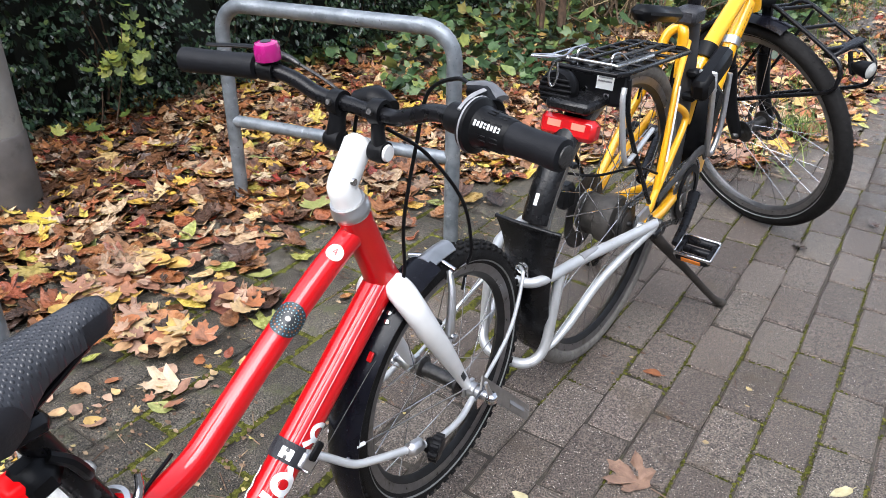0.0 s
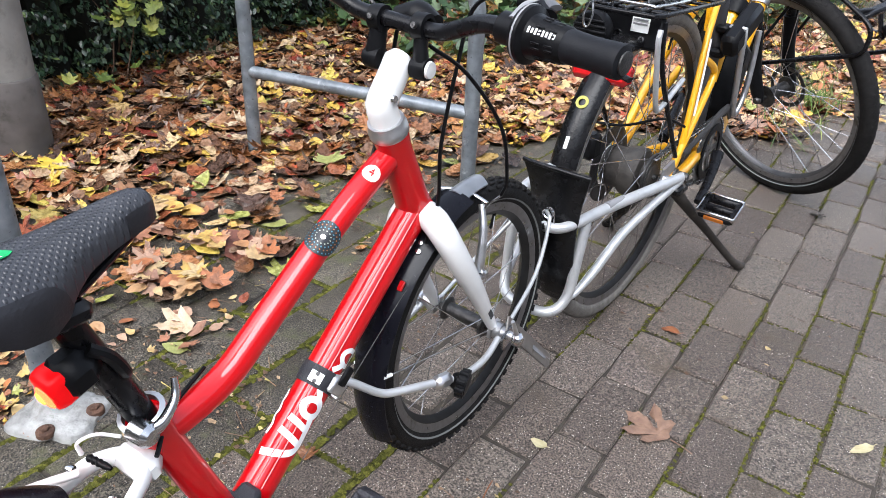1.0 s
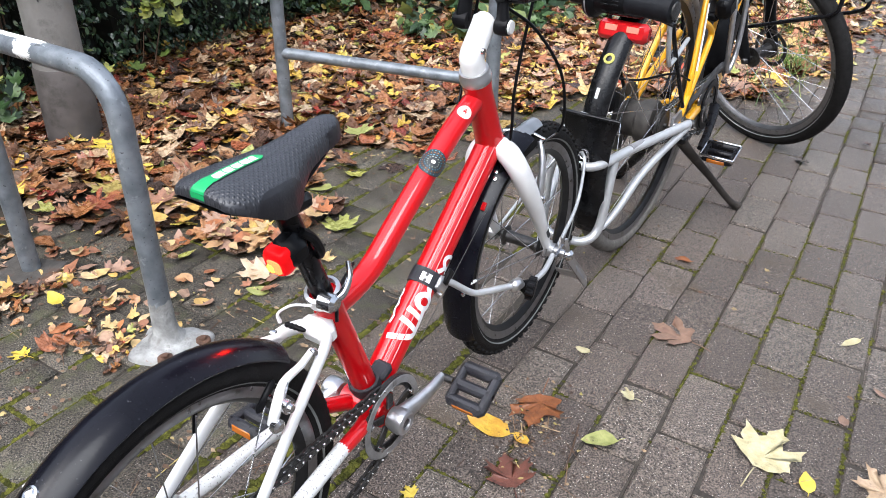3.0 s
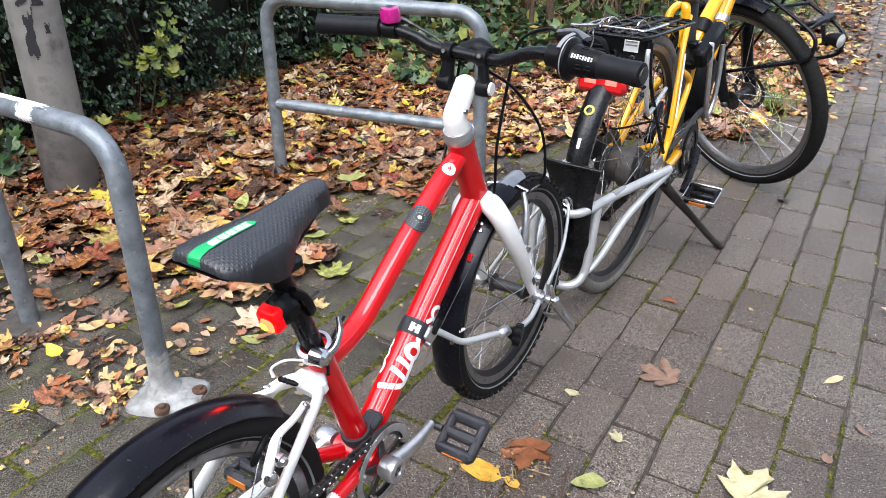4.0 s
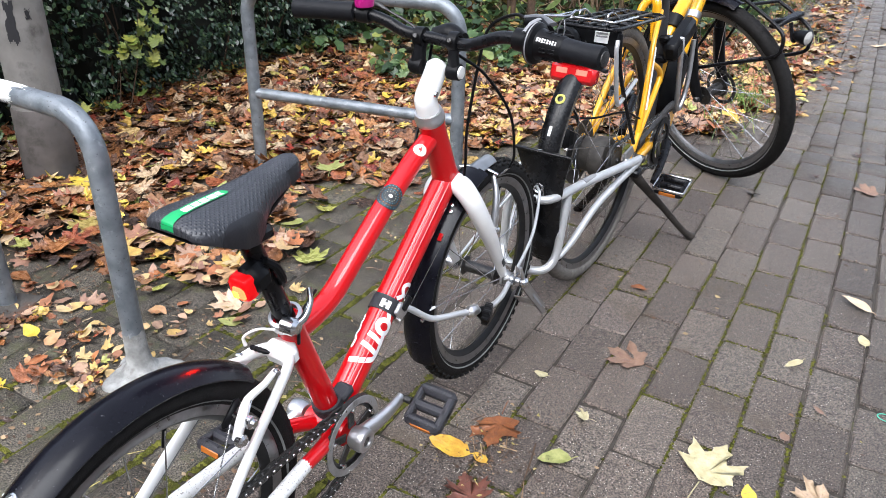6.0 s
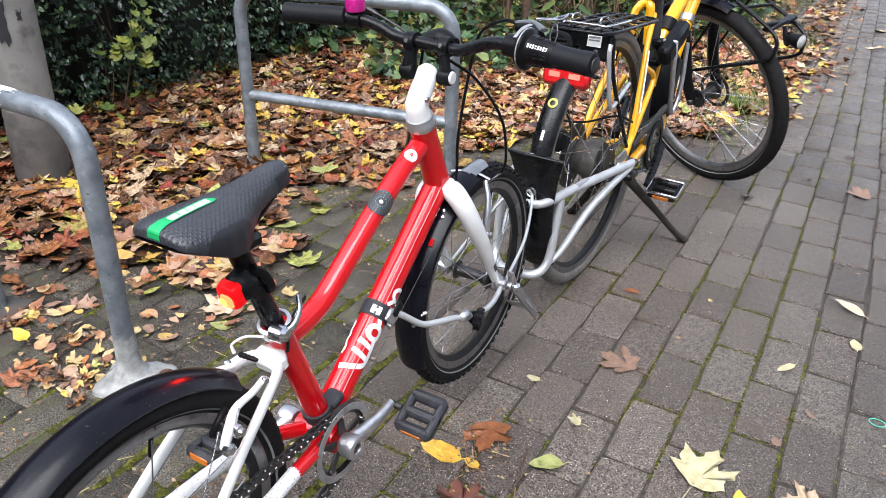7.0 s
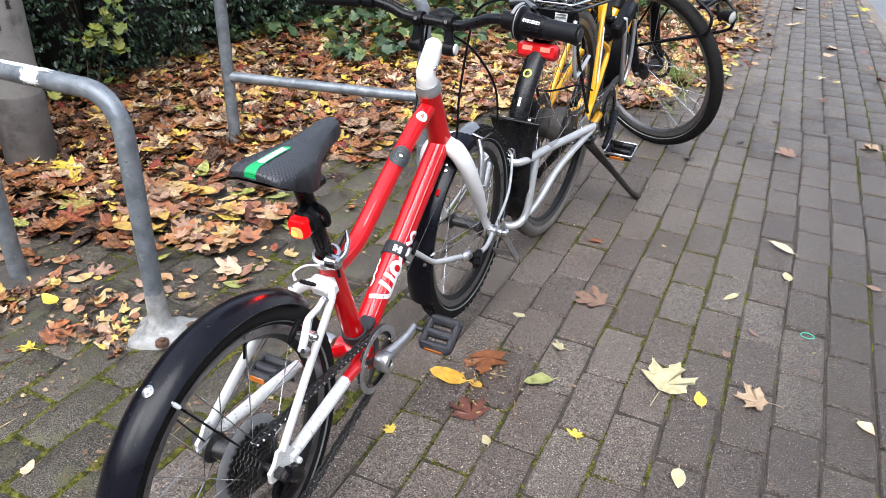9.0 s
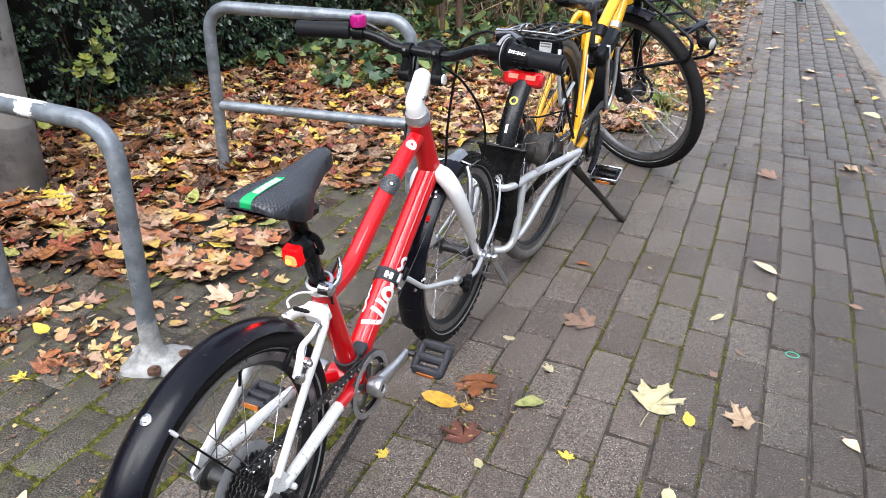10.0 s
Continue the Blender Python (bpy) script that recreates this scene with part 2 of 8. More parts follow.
# ---- mesh tools ----
class Shape:
    """Gathers verts and faces of one part."""

    def __init__(self):
        self.v, self.f = [], []

    def add(self, v, f):
        k = len(self.v)
        self.v += [tuple(p) for p in v]
        self.f += [tuple(i + k for i in q) for q in f]
        return self

    def tube(self, pts, r, seg=10, smooth=0, closed=False, cap=True, flat=None):
        """A pipe along pts; r: one radius or one for each point; smooth: points added between; flat: (side, up) factors of the section."""
        pts = [Vector(p) for p in pts]
        rs = list(r) if isinstance(r, (list, tuple)) else [r] * len(pts)
        if smooth:
            q, qr, n = [], [], len(pts)
            last = n if closed else n - 1
            for i in range(last):
                p1, p2 = pts[i], pts[(i + 1) % n]
                p0 = pts[i - 1] if (i or closed) else p1 * 2 - p2
                p3 = pts[(i + 2) % n] if (i + 2 < n or closed) else p2 * 2 - p1
                for k in range(smooth + 1):
                    s = k / (smooth + 1)
                    q.append(0.5 * (2 * p1 + (p2 - p0) * s + (2 * p0 - 5 * p1 + 4 * p2 - p3) * s * s + (3 * p1 - p0 - 3 * p2 + p3) * s ** 3))
                    qr.append(rs[i] * (1 - s) + rs[(i + 1) % n] * s)
            if not closed:
                q.append(pts[-1])
                qr.append(rs[-1])
            pts, rs = q, qr
        n = len(pts)
        side = None
        v, f = [], []
        for i in range(n):
            a = pts[i - 1] if (i or closed) else pts[i]
            b = pts[(i + 1) % n] if (i + 1 < n or closed) else pts[i]
            d = (b - a).normalized()
            if side is None:
                side = d.cross(Vector((0, 0, 1)))
                if side.length < 0.05:
                    side = d.cross(Vector((0, 1, 0)))
            side = (side - d * side.dot(d)).normalized()
            up = side.cross(d)
            fs, fu = flat or (1, 1)
            for k in range(seg):
                an = 2 * math.pi * k / seg
                v.append(pts[i] + rs[i] * (math.cos(an) * fs * side + math.sin(an) * fu * up))
        for i in range(n if closed else n - 1):
            j = (i + 1) % n
            for k in range(seg):
                m = (k + 1) % seg
                f.append((i * seg + k, i * seg + m, j * seg + m, j * seg + k))
        if cap and not closed:
            f.append(tuple(reversed(range(seg))))
            f.append(tuple((n - 1) * seg + k for k in range(seg)))
        return self.add(v, f)

    def lathe(self, prof, m, seg=24, a0=0.0, a1=360.0):
        """Turns prof, (radius, height) pairs, round the z axis of the pose m."""
        full = abs(a1 - a0) >= 359.9
        cnt = seg if full else seg + 1
        v, f, n = [], [], len(prof)
        for k in range(cnt):
            an = radians(a0 + (a1 - a0) * k / seg)
            for rr, h in prof:
                v.append(m @ Vector((rr * math.cos(an), rr * math.sin(an), h)))
        for k in range(seg):
            j = (k + 1) % cnt
            for i in range(n - 1):
                f.append((k * n + i, j * n + i, j * n + i + 1, k * n + i + 1))
        return self.add(v, f)

    def box(self, m, sx, sy, sz, b=0.0):
        """A box of full sizes at the pose m, with edges bevelled by b."""
        x, y, z = sx / 2, sy / 2, sz / 2
        if not b:
            v = [m @ Vector((i * x, j * y, k * z)) for k in (-1, 1) for j in (-1, 1) for i in (-1, 1)]
            return self.add(v, [(0, 2, 3, 1), (4, 5, 7, 6), (0, 1, 5, 4), (2, 6, 7, 3), (0, 4, 6, 2), (1, 3, 7, 5)])
        b = min(b, x * 0.99, y * 0.99, z * 0.99)
        v, idx = [], {}
        for i in (-1, 1):
            for j in (-1, 1):
                for k in (-1, 1):
                    idx[i, j, k] = len(v)
                    v += [m @ Vector((i * x, j * (y - b), k * (z - b))), m @ Vector((i * (x - b), j * y, k * (z - b))), m @ Vector((i * (x - b), j * (y - b), k * z))]
        f = []
        for s in (-1, 1):
            q = lambda ax, a, c: idx[(s, a, c) if ax == 0 else (a, s, c) if ax == 1 else (a, c, s)] + ax
            for ax in range(3):
                r4 = [q(ax, -1, -1), q(ax, 1, -1), q(ax, 1, 1), q(ax, -1, 1)]
                f.append(tuple(r4 if (s == 1) != (ax == 1) else reversed(r4)))
        for i in (-1, 1):
            for j in (-1, 1):
                a, c = idx[i, j, -1], idx[i, j, 1]
                f.append((a, a + 1, c + 1, c) if i * j == 1 else (a + 1, a, c, c + 1))
                a, c = idx[i, -1, j], idx[i, 1, j]
                f.append((a + 2, a, c, c + 2) if i * j == 1 else (a, a + 2, c + 2, c))
                a, c = idx[-1, i, j], idx[1, i, j]
                f.append((a + 1, a + 2, c + 2, c + 1) if i * j == 1 else (a + 2, a + 1, c + 1, c + 2))
        for (i, j, k), a in idx.items():
            f.append((a, a + 1, a + 2) if i * j * k == 1 else (a + 2, a + 1, a))
        return self.add(v, f)

    def slab(self, poly, m, h):
        """A flat plate: the outline poly (x, y) in the plane of m, h thick upwards."""
        n = len(poly)
        v = [m @ Vector((x, y, 0)) for x, y in poly] + [m @ Vector((x, y, h)) for x, y in poly]
        f = [tuple(reversed(range(n))), tuple(range(n, 2 * n))] + [(i, (i + 1) % n, n + (i + 1) % n, n + i) for i in range(n)]
        return self.add(v, f)

    def mesh(self, name, mat, sharp=40):
        me = bpy.data.meshes.new(name)
        me.from_pydata(self.v, [], self.f)
        me.polygons.foreach_set("use_smooth", [True] * len(me.polygons))
        me.materials.append(mat)
        if sharp is not None:
            me.set_sharp_from_angle(angle=radians(sharp))
        me.update()
        return me


def S():
    return Shape()


def part(name, shape, mat, parent=None, label="", sharp=40):
    """One mesh object, under a thing or a part; made in world coordinates."""
    ob = new(name, shape.mesh(name, mat, sharp))
    if parent is not None:
        ob.parent = parent
        if parent.parent is None:
            ob.matrix_parent_inverse = parent.matrix_basis.inverted()
    if label:
        ob["label"] = label
    return ob


def thing(name, at, label, category, group=""):
    ob = new(name)
    ob.empty_display_size = 0.05
    ob.matrix_basis = Matrix.Translation(at)
    return tagged(ob, label, category, group)


def V(*a):
    return Vector(a)


# ---- ground and road ----
def kerb_x(y):
    return 1.18 - 0.072 * y


g = S()
g.add([(-60, -60, -0.030), (60, -60, -0.030), (60, 90, -0.030), (-60, 90, -0.030)], [(0, 1, 2, 3)])
tagged(part("ground", g, SOIL), "dark damp soil around the pavement", "ground", kind="structure")

road = S()
road.add([(kerb_x(-12) + 0.1, -12, -0.022), (14, -12, -0.022), (14, 40, -0.022), (kerb_x(40) + 0.1, 40, -0.022)], [(0, 1, 2, 3)])
tagged(part("road", road, ASPHALT), "grey worn asphalt road beside the pavement", "road", kind="structure")
pbed = S()
pbed.add([(-1.62, -3, -0.0060), (kerb_x(-3), -3, -0.0060), (kerb_x(3), 3, -0.0060), (kerb_x(26), 26, -0.0060), (-0.35, 26, -0.0060), (-0.35, 3.3, -0.0060), (-1.62, 3.3, -0.0060)], [(0, 1, 2, 3, 4, 5, 6)])
pavement = tagged(part("pavement", pbed, BED), "grey concrete block pavement with mossy joints", "pavement", kind="structure")


# ---- plain unseen walls added around and behind, to cut skylight and darken reflections ----
BLOCKER = material("blocker_surface", [(0.3, (0.16, 0.14, 0.125)), (0.7, (0.23, 0.21, 0.19))], 0.9, 0, 3, 8, 0.4, 40, stain=((0.10, 0.09, 0.08), 0.56), stain_scale=0.6)
for nm, p, size in (("wall_east", (13.5, 8, 3.9), (0.4, 44, 8.2)), ("wall_south", (2, -12.2, 3.4), (30, 0.4, 7.2)), ("wall_west", (-8.4, 8, 1.9), (0.4, 44, 4.2))):
    tagged(part(nm, S().box(pose(*p), *size, 0.02), BLOCKER), "plain weathered grey-brown wall, unseen, added to cut skylight and reflections", "wall", kind="structure")


# ---- bicycle stands, pole ----
def bent(a, b, top, rad=0.085, n=7):
    """The line of an upside-down U from foot a to foot b."""
    a, b = Vector(a), Vector(b)
    d = (b - a).normalized()
    pts = [a, Vector((a.x, a.y, top - rad - 0.12))]
    for k in range(n + 1):
        t = math.pi / 2 * k / n
        pts.append(Vector((a.x, a.y, top - rad)) + d * rad * (1 - math.cos(t)) + Vector((0, 0, rad * math.sin(t))))
    for k in range(n + 1):
        t = math.pi / 2 * (1 - k / n)
        pts.append(Vector((b.x, b.y, top - rad)) - d * rad * (1 - math.cos(t)) + Vector((0, 0, rad * math.sin(t))))
    return pts + [Vector((b.x, b.y, top - rad - 0.12)), b]


def rack_stand(a, b, top, bar_z, label, cemented):
    st = thing("bicycle_stand", (a[0], a[1], 0), label, "bicycle stand", "bicycle stands")
    part("hoop", S().tube(bent(a, b, top), 0.0215, 18), GALV, st)
    if bar_z:
        part("crossbar", S().tube([Vector((a[0], a[1], bar_z)), Vector((b[0], b[1], bar_z))], 0.0185, 16), GALV, st)
    for p in cemented:
        rng = random.Random(int(p[0] * 1000))
        h, n = S(), 40
        for i, (q, z) in enumerate(((0.0, 0.020), (0.34, 0.019), (0.62, 0.016), (0.86, 0.013), (0.96, 0.009), (1.0, -0.012))):
            for k in range(n):
                t = 2 * math.pi * k / n
                r = min(0.076 / max(abs(math.cos(t)), 1e-4), 0.060 / max(abs(math.sin(t)), 1e-4), 0.088)
                r *= q * (1 + 0.16 * noise.noise((math.cos(t) * 2.6, math.sin(t) * 2.6, 3.0)))
                zz = z + (0.004 * noise.noise((r * 60 * math.cos(t), r * 60 * math.sin(t), 6.0)) if i < 5 else 0)
                h.v.append((p[0] + 0.018 + r * math.cos(t + 0.45), p[1] - 0.004 + r * math.sin(t + 0.45), zz))
        h.f = [(i * n + k, i * n + (k + 1) % n, (i + 1) * n + (k + 1) % n, (i + 1) * n + k) for i in range(5) for k in range(n)]
        part("foot_plate", h, CEMENT, st, "pale cement-smeared foot plate", 60)
        col = S().lathe([(0.044, 0.012), (0.034, 0.022), (0.0262, 0.034), (0.0240, 0.060), (0.0228, 0.100), (0.0221, 0.112)], pose(p[0], p[1], 0), 24)
        col.v = [(x + rng.uniform(-0.0012, 0.0012), y + rng.uniform(-0.0012, 0.0012), z + rng.uniform(-0.006, 0.006) * (z > 0.09)) for x, y, z in col.v]
        part("cement_collar", col, CEMENT, st, "cement smeared up the tube", 60)
        for bx, by in ((-0.897, 0.634), (-0.879, 0.716)):
            part("washer", S().lathe([(0.0, 0.0185), (0.0135, 0.0182), (0.0155, 0.0165), (0.0160, 0.008)], pose(bx, by, 0), 20), RUST, st, "rusted washer")
            part("bolt", S().lathe([(0.0, 0.0245), (0.0062, 0.0240), (0.0078, 0.0225), (0.0080, 0.017)], pose(bx, by, 0), 6), RUST, st, "rusted anchor bolt")
    return st


rack_stand((-1.585, 1.745, -0.012), (-0.850, 1.880, -0.012), 0.615, 0.262, "galvanised steel bicycle stand among fallen leaves", ())
stand_a = rack_stand((-0.945, 0.680, -0.012), (-1.440, 0.690, -0.012), 0.577, 0, "galvanised steel bicycle stand with a torn white sticker", ((-0.945, 0.680),))
part("base_plate", S().box(pose(-1.44, 0.68, 0.004, 0, 0, 20), 0.15, 0.11, 0.012, 0.004), DARK_PLATE, stand_a, "dark rusty base plate")

pole = thing("street_lamp_pole", (-2.115, 1.272, 0), "weathered grey lamp post with a darker lower sleeve", "lamp post")
part("shaft", S().lathe([(0.078, 0.245), (0.076, 0.8), (0.070, 2.6), (0.066, 4.0), (0.0, 4.01)], pose(-2.110, 1.272, 0, 0, 1.6, 0), 28), POLE, pole)
part("base_sleeve", S().lathe([(0.088, -0.04), (0.086, 0.1), (0.0835, 0.24), (0.079, 0.247), (0.0, 0.248)], pose(-2.110, 1.272, 0, 0, 1.6, 0), 28), POLE_LOW, pole, "darker grey sleeve round the foot")


# ---- leaves ----
def leaf_outline(kind, rng):
    """Half outlines are mirrored: a list of (x, y), tip at y = 1."""
    if kind == "maple":
        half = [(0.0, 1.0), (0.07, 0.86), (0.16, 0.83), (0.14, 0.70), (0.20, 0.60), (0.33, 0.66), (0.50, 0.74), (0.46, 0.60), (0.50, 0.52), (0.38, 0.44), (0.36, 0.36), (0.48, 0.28), (0.39, 0.20), (0.30, 0.14), (0.16, 0.09), (0.03, 0.03)]
    elif kind == "ivy":
        half = [(0.0, 1.0), (0.16, 0.66), (0.45, 0.55), (0.33, 0.30), (0.30, 0.08), (0.05, 0.0)]
    else:
        half = [(0.0, 1.0), (0.12, 0.85), (0.26, 0.58), (0.30, 0.36), (0.22, 0.12), (0.03, 0.0)]
    j = lambda p: (p[0] * rng.uniform(0.85, 1.15), p[1] + rng.uniform(-0.03, 0.03))
    right = [half[0]] + [j(p) for p in half[1:]]
    left = [(-x, y) for x, y in [j(p) for p in half[1:]]]
    return right + left[::-1]


def add_leaf(sh, kind, m, size, curl, rng, stalk=False):
    """One leaf: a fan of faces round a midrib, curled."""
    out = leaf_outline(kind, rng)
    bend = rng.uniform(-0.6, 1.0) * curl
    fold = rng.uniform(0.1, 0.9) * curl
    tw = rng.uniform(-0.7, 0.7) * curl

    def lift(x, y):
        return fold * x * x * 1.6 + bend * (y - 0.4) ** 2 * 0.7 + tw * x * (y - 0.4)
    v = [m @ Vector((x * size, (y - 0.4) * size, (lift(x, y) + curl * rng.uniform(-0.05, 0.05)) * size)) for x, y in out]
    v.append(m @ Vector((0, 0.0, lift(0, 0.4) * size)))
    n = len(out)
    sh.add(v, [(i, (i + 1) % n, n) for i in range(n)])
    if stalk:
        s0 = m @ Vector((0, -0.4 * size, lift(0, 0) * size + 0.001))
        s1 = m @ Vector((0.1 * size * tw, -0.75 * size, 0.002))
        d = m.to_3x3() @ Vector((0.006 * size + 0.0006, 0, 0))
        sh.add([s0 - d, s0 + d, s1 + d, s1 - d], [(0, 1, 2, 3)])


def scatter(sh, n, where, sizes, kinds, curl, seed, z=(0.0, 0.03), tilt=0.5):
    rng = random.Random(seed)
    k = 0
    while k < n:
        p = where(rng)
        if p is None:
            continue
        m = Matrix.Translation((p[0], p[1], p[2] if len(p) > 2 else rng.uniform(*z))) @ Euler((rng.gauss(0, tilt), rng.gauss(0, tilt), rng.uniform(0, 6.28))).to_matrix().to_4x4()
        add_leaf(sh, rng.choice(kinds), m, rng.uniform(*sizes), curl, rng)
        k += 1


EDGE = ((-1.0, -1.35), (0.2, -1.30), (0.6, -1.22), (0.79, -1.16), (1.08, -1.18), (1.4, -1.27), (1.71, -1.32), (2.0, -1.14), (2.38, -0.97), (2.7, -0.80), (2.90, -0.42), (3.05, -0.25), (3.44, -0.19), (4.3, -0.09), (4.6, 0.0), (4.9, -0.02), (5.4, -0.10), (7.1, -0.12), (12.0, -0.15))


def litter_edge(y):
    """How far towards the path the thick litter reaches."""
    for (y0, x0), (y1, x1) in zip(EDGE, EDGE[1:]):
        if y <= y1:
            t = max(0.0, (y - y0) / (y1 - y0))
            return x0 + (x1 - x0) * t + 0.03 * math.sin(11 * y)
    return EDGE[-1][1]


def in_litter(rng):
    y = rng.uniform(-0.2, 5.2) if rng.random() < 0.86 else rng.uniform(5.2, 10.0)
    x = rng.uniform(-2.75, -0.05)
    e = litter_edge(y)
    if x < -2.52 - 0.22 * rng.random():
        return None
    if x > e + (0.05 if 2.2 < y < 3.7 else 0.16 if y > 3.7 else 0.30) * rng.random() ** 3:
        return None
    if y > 3.4 and x < -1.6 and rng.random() < 0.6:
        return None
    d = noise.noise((x * 3.1, y * 3.1, 0.3))
    if y < 1.1 and x > -1.75 and rng.random() < 0.50 + d:
        return None
    if x > -1.9 and y < 0.86 and rng.random() < (1.0 if y < 0.45 else 0.93):
        return None
    if y < 1.7 and x > e - 0.32 and rng.random() < 0.45:
        return None
    if rng.random() < 0.25 * (d + 0.3):
        return None
    return (x, y)


lit = S()
scatter(lit, 11500, in_litter, (0.032, 0.108), ("maple", "maple", "oval", "oval"), 0.75, 5, (0.0, 0.024), 0.20)
scatter(lit, 5000, in_litter, (0.014, 0.035), ("oval", "maple", "oval"), 0.8, 6, (0.002, 0.028), 0.3)
tagged(part("leaf_litter", lit, LITTER, None, "", None), "thick wet brown, orange and yellow autumn leaves", "fallen leaves", kind="stuff")


def bits_at(rng):
    """Where crumbs and twigs gather: the soiled strip and the path's two edges."""
    k = rng.random()
    if k < 0.55:
        y = rng.uniform(-0.2, 2.6)
        x = rng.uniform(-1.75, -0.62) + 0.25 * rng.random() ** 3
    elif k < 0.75:
        y = rng.uniform(2.3, 9.0)
        x = litter_edge(y) + abs(rng.gauss(0, 0.06 if y < 3.5 else 0.16))
    elif k < 0.88:
        y = rng.uniform(1.6, 10.0)
        x = kerb_x(y) - abs(rng.gauss(0, 0.12))
    elif k < 0.91:
        y, x = rng.gauss(0.84, 0.075), rng.gauss(-0.195, 0.055)
    else:
        y, x = rng.uniform(0.2, 8.0), rng.uniform(-0.5, 0.8)
    return x, y


bits = S()
rng = random.Random(61)
for i in range(9500):
    x, y = bits_at(rng)
    if noise.noise((x * 4, y * 4, 2.0)) < -0.15 + 0.25 * rng.random():
        continue
    a = rng.uniform(0, 6.28)
    if i % 7 == 0:
        L, w = rng.uniform(0.015, 0.055), rng.uniform(0.0006, 0.0014)
        d, s = V(math.cos(a), math.sin(a), 0) * L, V(-math.sin(a), math.cos(a), 0) * w
        p = V(x, y, 0.003)
        h = V(0, 0, w * 1.6)
        bits.add([p - s, p + s, p + d + s * 0.6, p + d - s * 0.6, p + h, p + d + h * 0.6], [(0, 4, 5, 3), (4, 1, 2, 5)])
        continue
    s = rng.uniform(0.002, 0.010) * (0.65 if x > -0.5 and y < 1.2 else 1.0 if y < 2.5 else 1.4)
    q = []
    for k in range(5):
        t = a + k * 1.257 + rng.uniform(-0.3, 0.3)
        r = s * rng.uniform(0.5, 1.0)
        q.append(V(x + r * math.cos(t), y + r * math.sin(t) * 0.7, 0.0032 + rng.uniform(-0.001, 0.0035)))
    q.append(V(x, y, 0.0045 + rng.uniform(0, 0.002)))
    bits.add(q, [(k, (k + 1) % 5, 5) for k in range(5)])
tagged(part("leaf_crumbs", bits, DEBRIS, None, "", None), "brown crumbs of leaves and thin twigs on the pavers", "debris", kind="stuff")


def near_stand(rng):
    y, x = rng.uniform(0.42, 1.15), rng.uniform(-1.8, -0.88)
    bare = x > -1.0 and y < 0.62
    return (x, y) if noise.noise((x * 5, y * 5, 8.0)) > -0.1 and not bare else None


def pale_drift(rng):
    y, x = rng.uniform(0.98, 1.36), rng.uniform(-1.45, -1.02)
    return (x, y) if noise.noise((x * 6, y * 6, 4.0)) > -0.2 else None


def wheel_drift(rng):
    y = rng.uniform(2.45, 4.6)
    x = rng.uniform(-1.3, 0.0)
    if x > litter_edge(y) - 0.02 or noise.noise((x * 4, y * 4, 6.0)) < -0.25:
        return None
    return (x, y)


yel = S()
scatter(yel, 620, wheel_drift, (0.030, 0.085), ("maple", "maple", "oval"), 0.6, 27, (0.022, 0.036), 0.22)
scatter(yel, 85, pale_drift, (0.030, 0.080), ("maple", "maple", "oval"), 0.6, 23, (0.026, 0.042), 0.20)
scatter(yel, 210, near_stand, (0.018, 0.055), ("oval", "oval", "maple"), 0.8, 19, (0.004, 0.010), 0.22)
tagged(part("small_yellow_leaves", yel, material("small_leaves", [(0.0, (0.46, 0.28, 0.06)), (0.30, (0.50, 0.38, 0.20)), (0.45, (0.36, 0.13, 0.05)), (0.75, (0.24, 0.135, 0.095)), (1.0, (0.46, 0.30, 0.20))], 0.45, 0, 60, 6, 0.5, 150, 0.8, "island"), None, "", None), "small yellow, cream and brown leaves strewn over the litter", "fallen leaves", kind="stuff")


def on_path(rng):
    y = rng.uniform(-0.5, 9.0)
    x = rng.uniform(-1.3, 1.1)
    keep = (0.02 if y < 3.0 else 0.12) if x > -0.45 else (0.004 if y < 0.7 else 0.14 if y < 2.4 else 0.06 if y < 3.4 else 0.5)
    if x > 0.7 and y > 2:
        keep = 0.5
    if y > 4 and x < 0.10:
        keep = 0.5
    return (x, y) if rng.random() < keep and x < kerb_x(y) + 0.1 else None


def by_foot(rng):
    y, x = rng.gauss(0.60, 0.07), rng.uniform(-1.40, -0.96)
    return (x, y) if noise.noise((x * 7, y * 7, 1.0)) > -0.12 else None


few = S()
scatter(few, 240, by_foot, (0.008, 0.030), ("oval", "maple", "oval"), 1.0, 11, (0.003, 0.010), 0.35)
scatter(few, 260, on_path, (0.018, 0.065), ("maple", "oval", "oval"), 0.7, 9, (0.004, 0.010), 0.16)
tagged(part("scattered_leaves", few, LITTER, None, "", None), "small scattered yellow and brown leaves on the pavement", "fallen leaves", kind="stuff")


def at_edge(rng):
    y = 3.5 + 6.0 * rng.random() ** 1.4
    return (litter_edge(y) + abs(rng.gauss(0, 0.09)), y)


shoulder = S()
scatter(shoulder, 480, at_edge, (0.020, 0.065), ("maple", "oval", "oval"), 0.8, 14, (0.002, 0.012), 0.25)
tagged(part("shoulder_leaves", shoulder, LITTER, None, "", None), "loose leaves strewn along the edge of the path", "fallen leaves", kind="stuff")


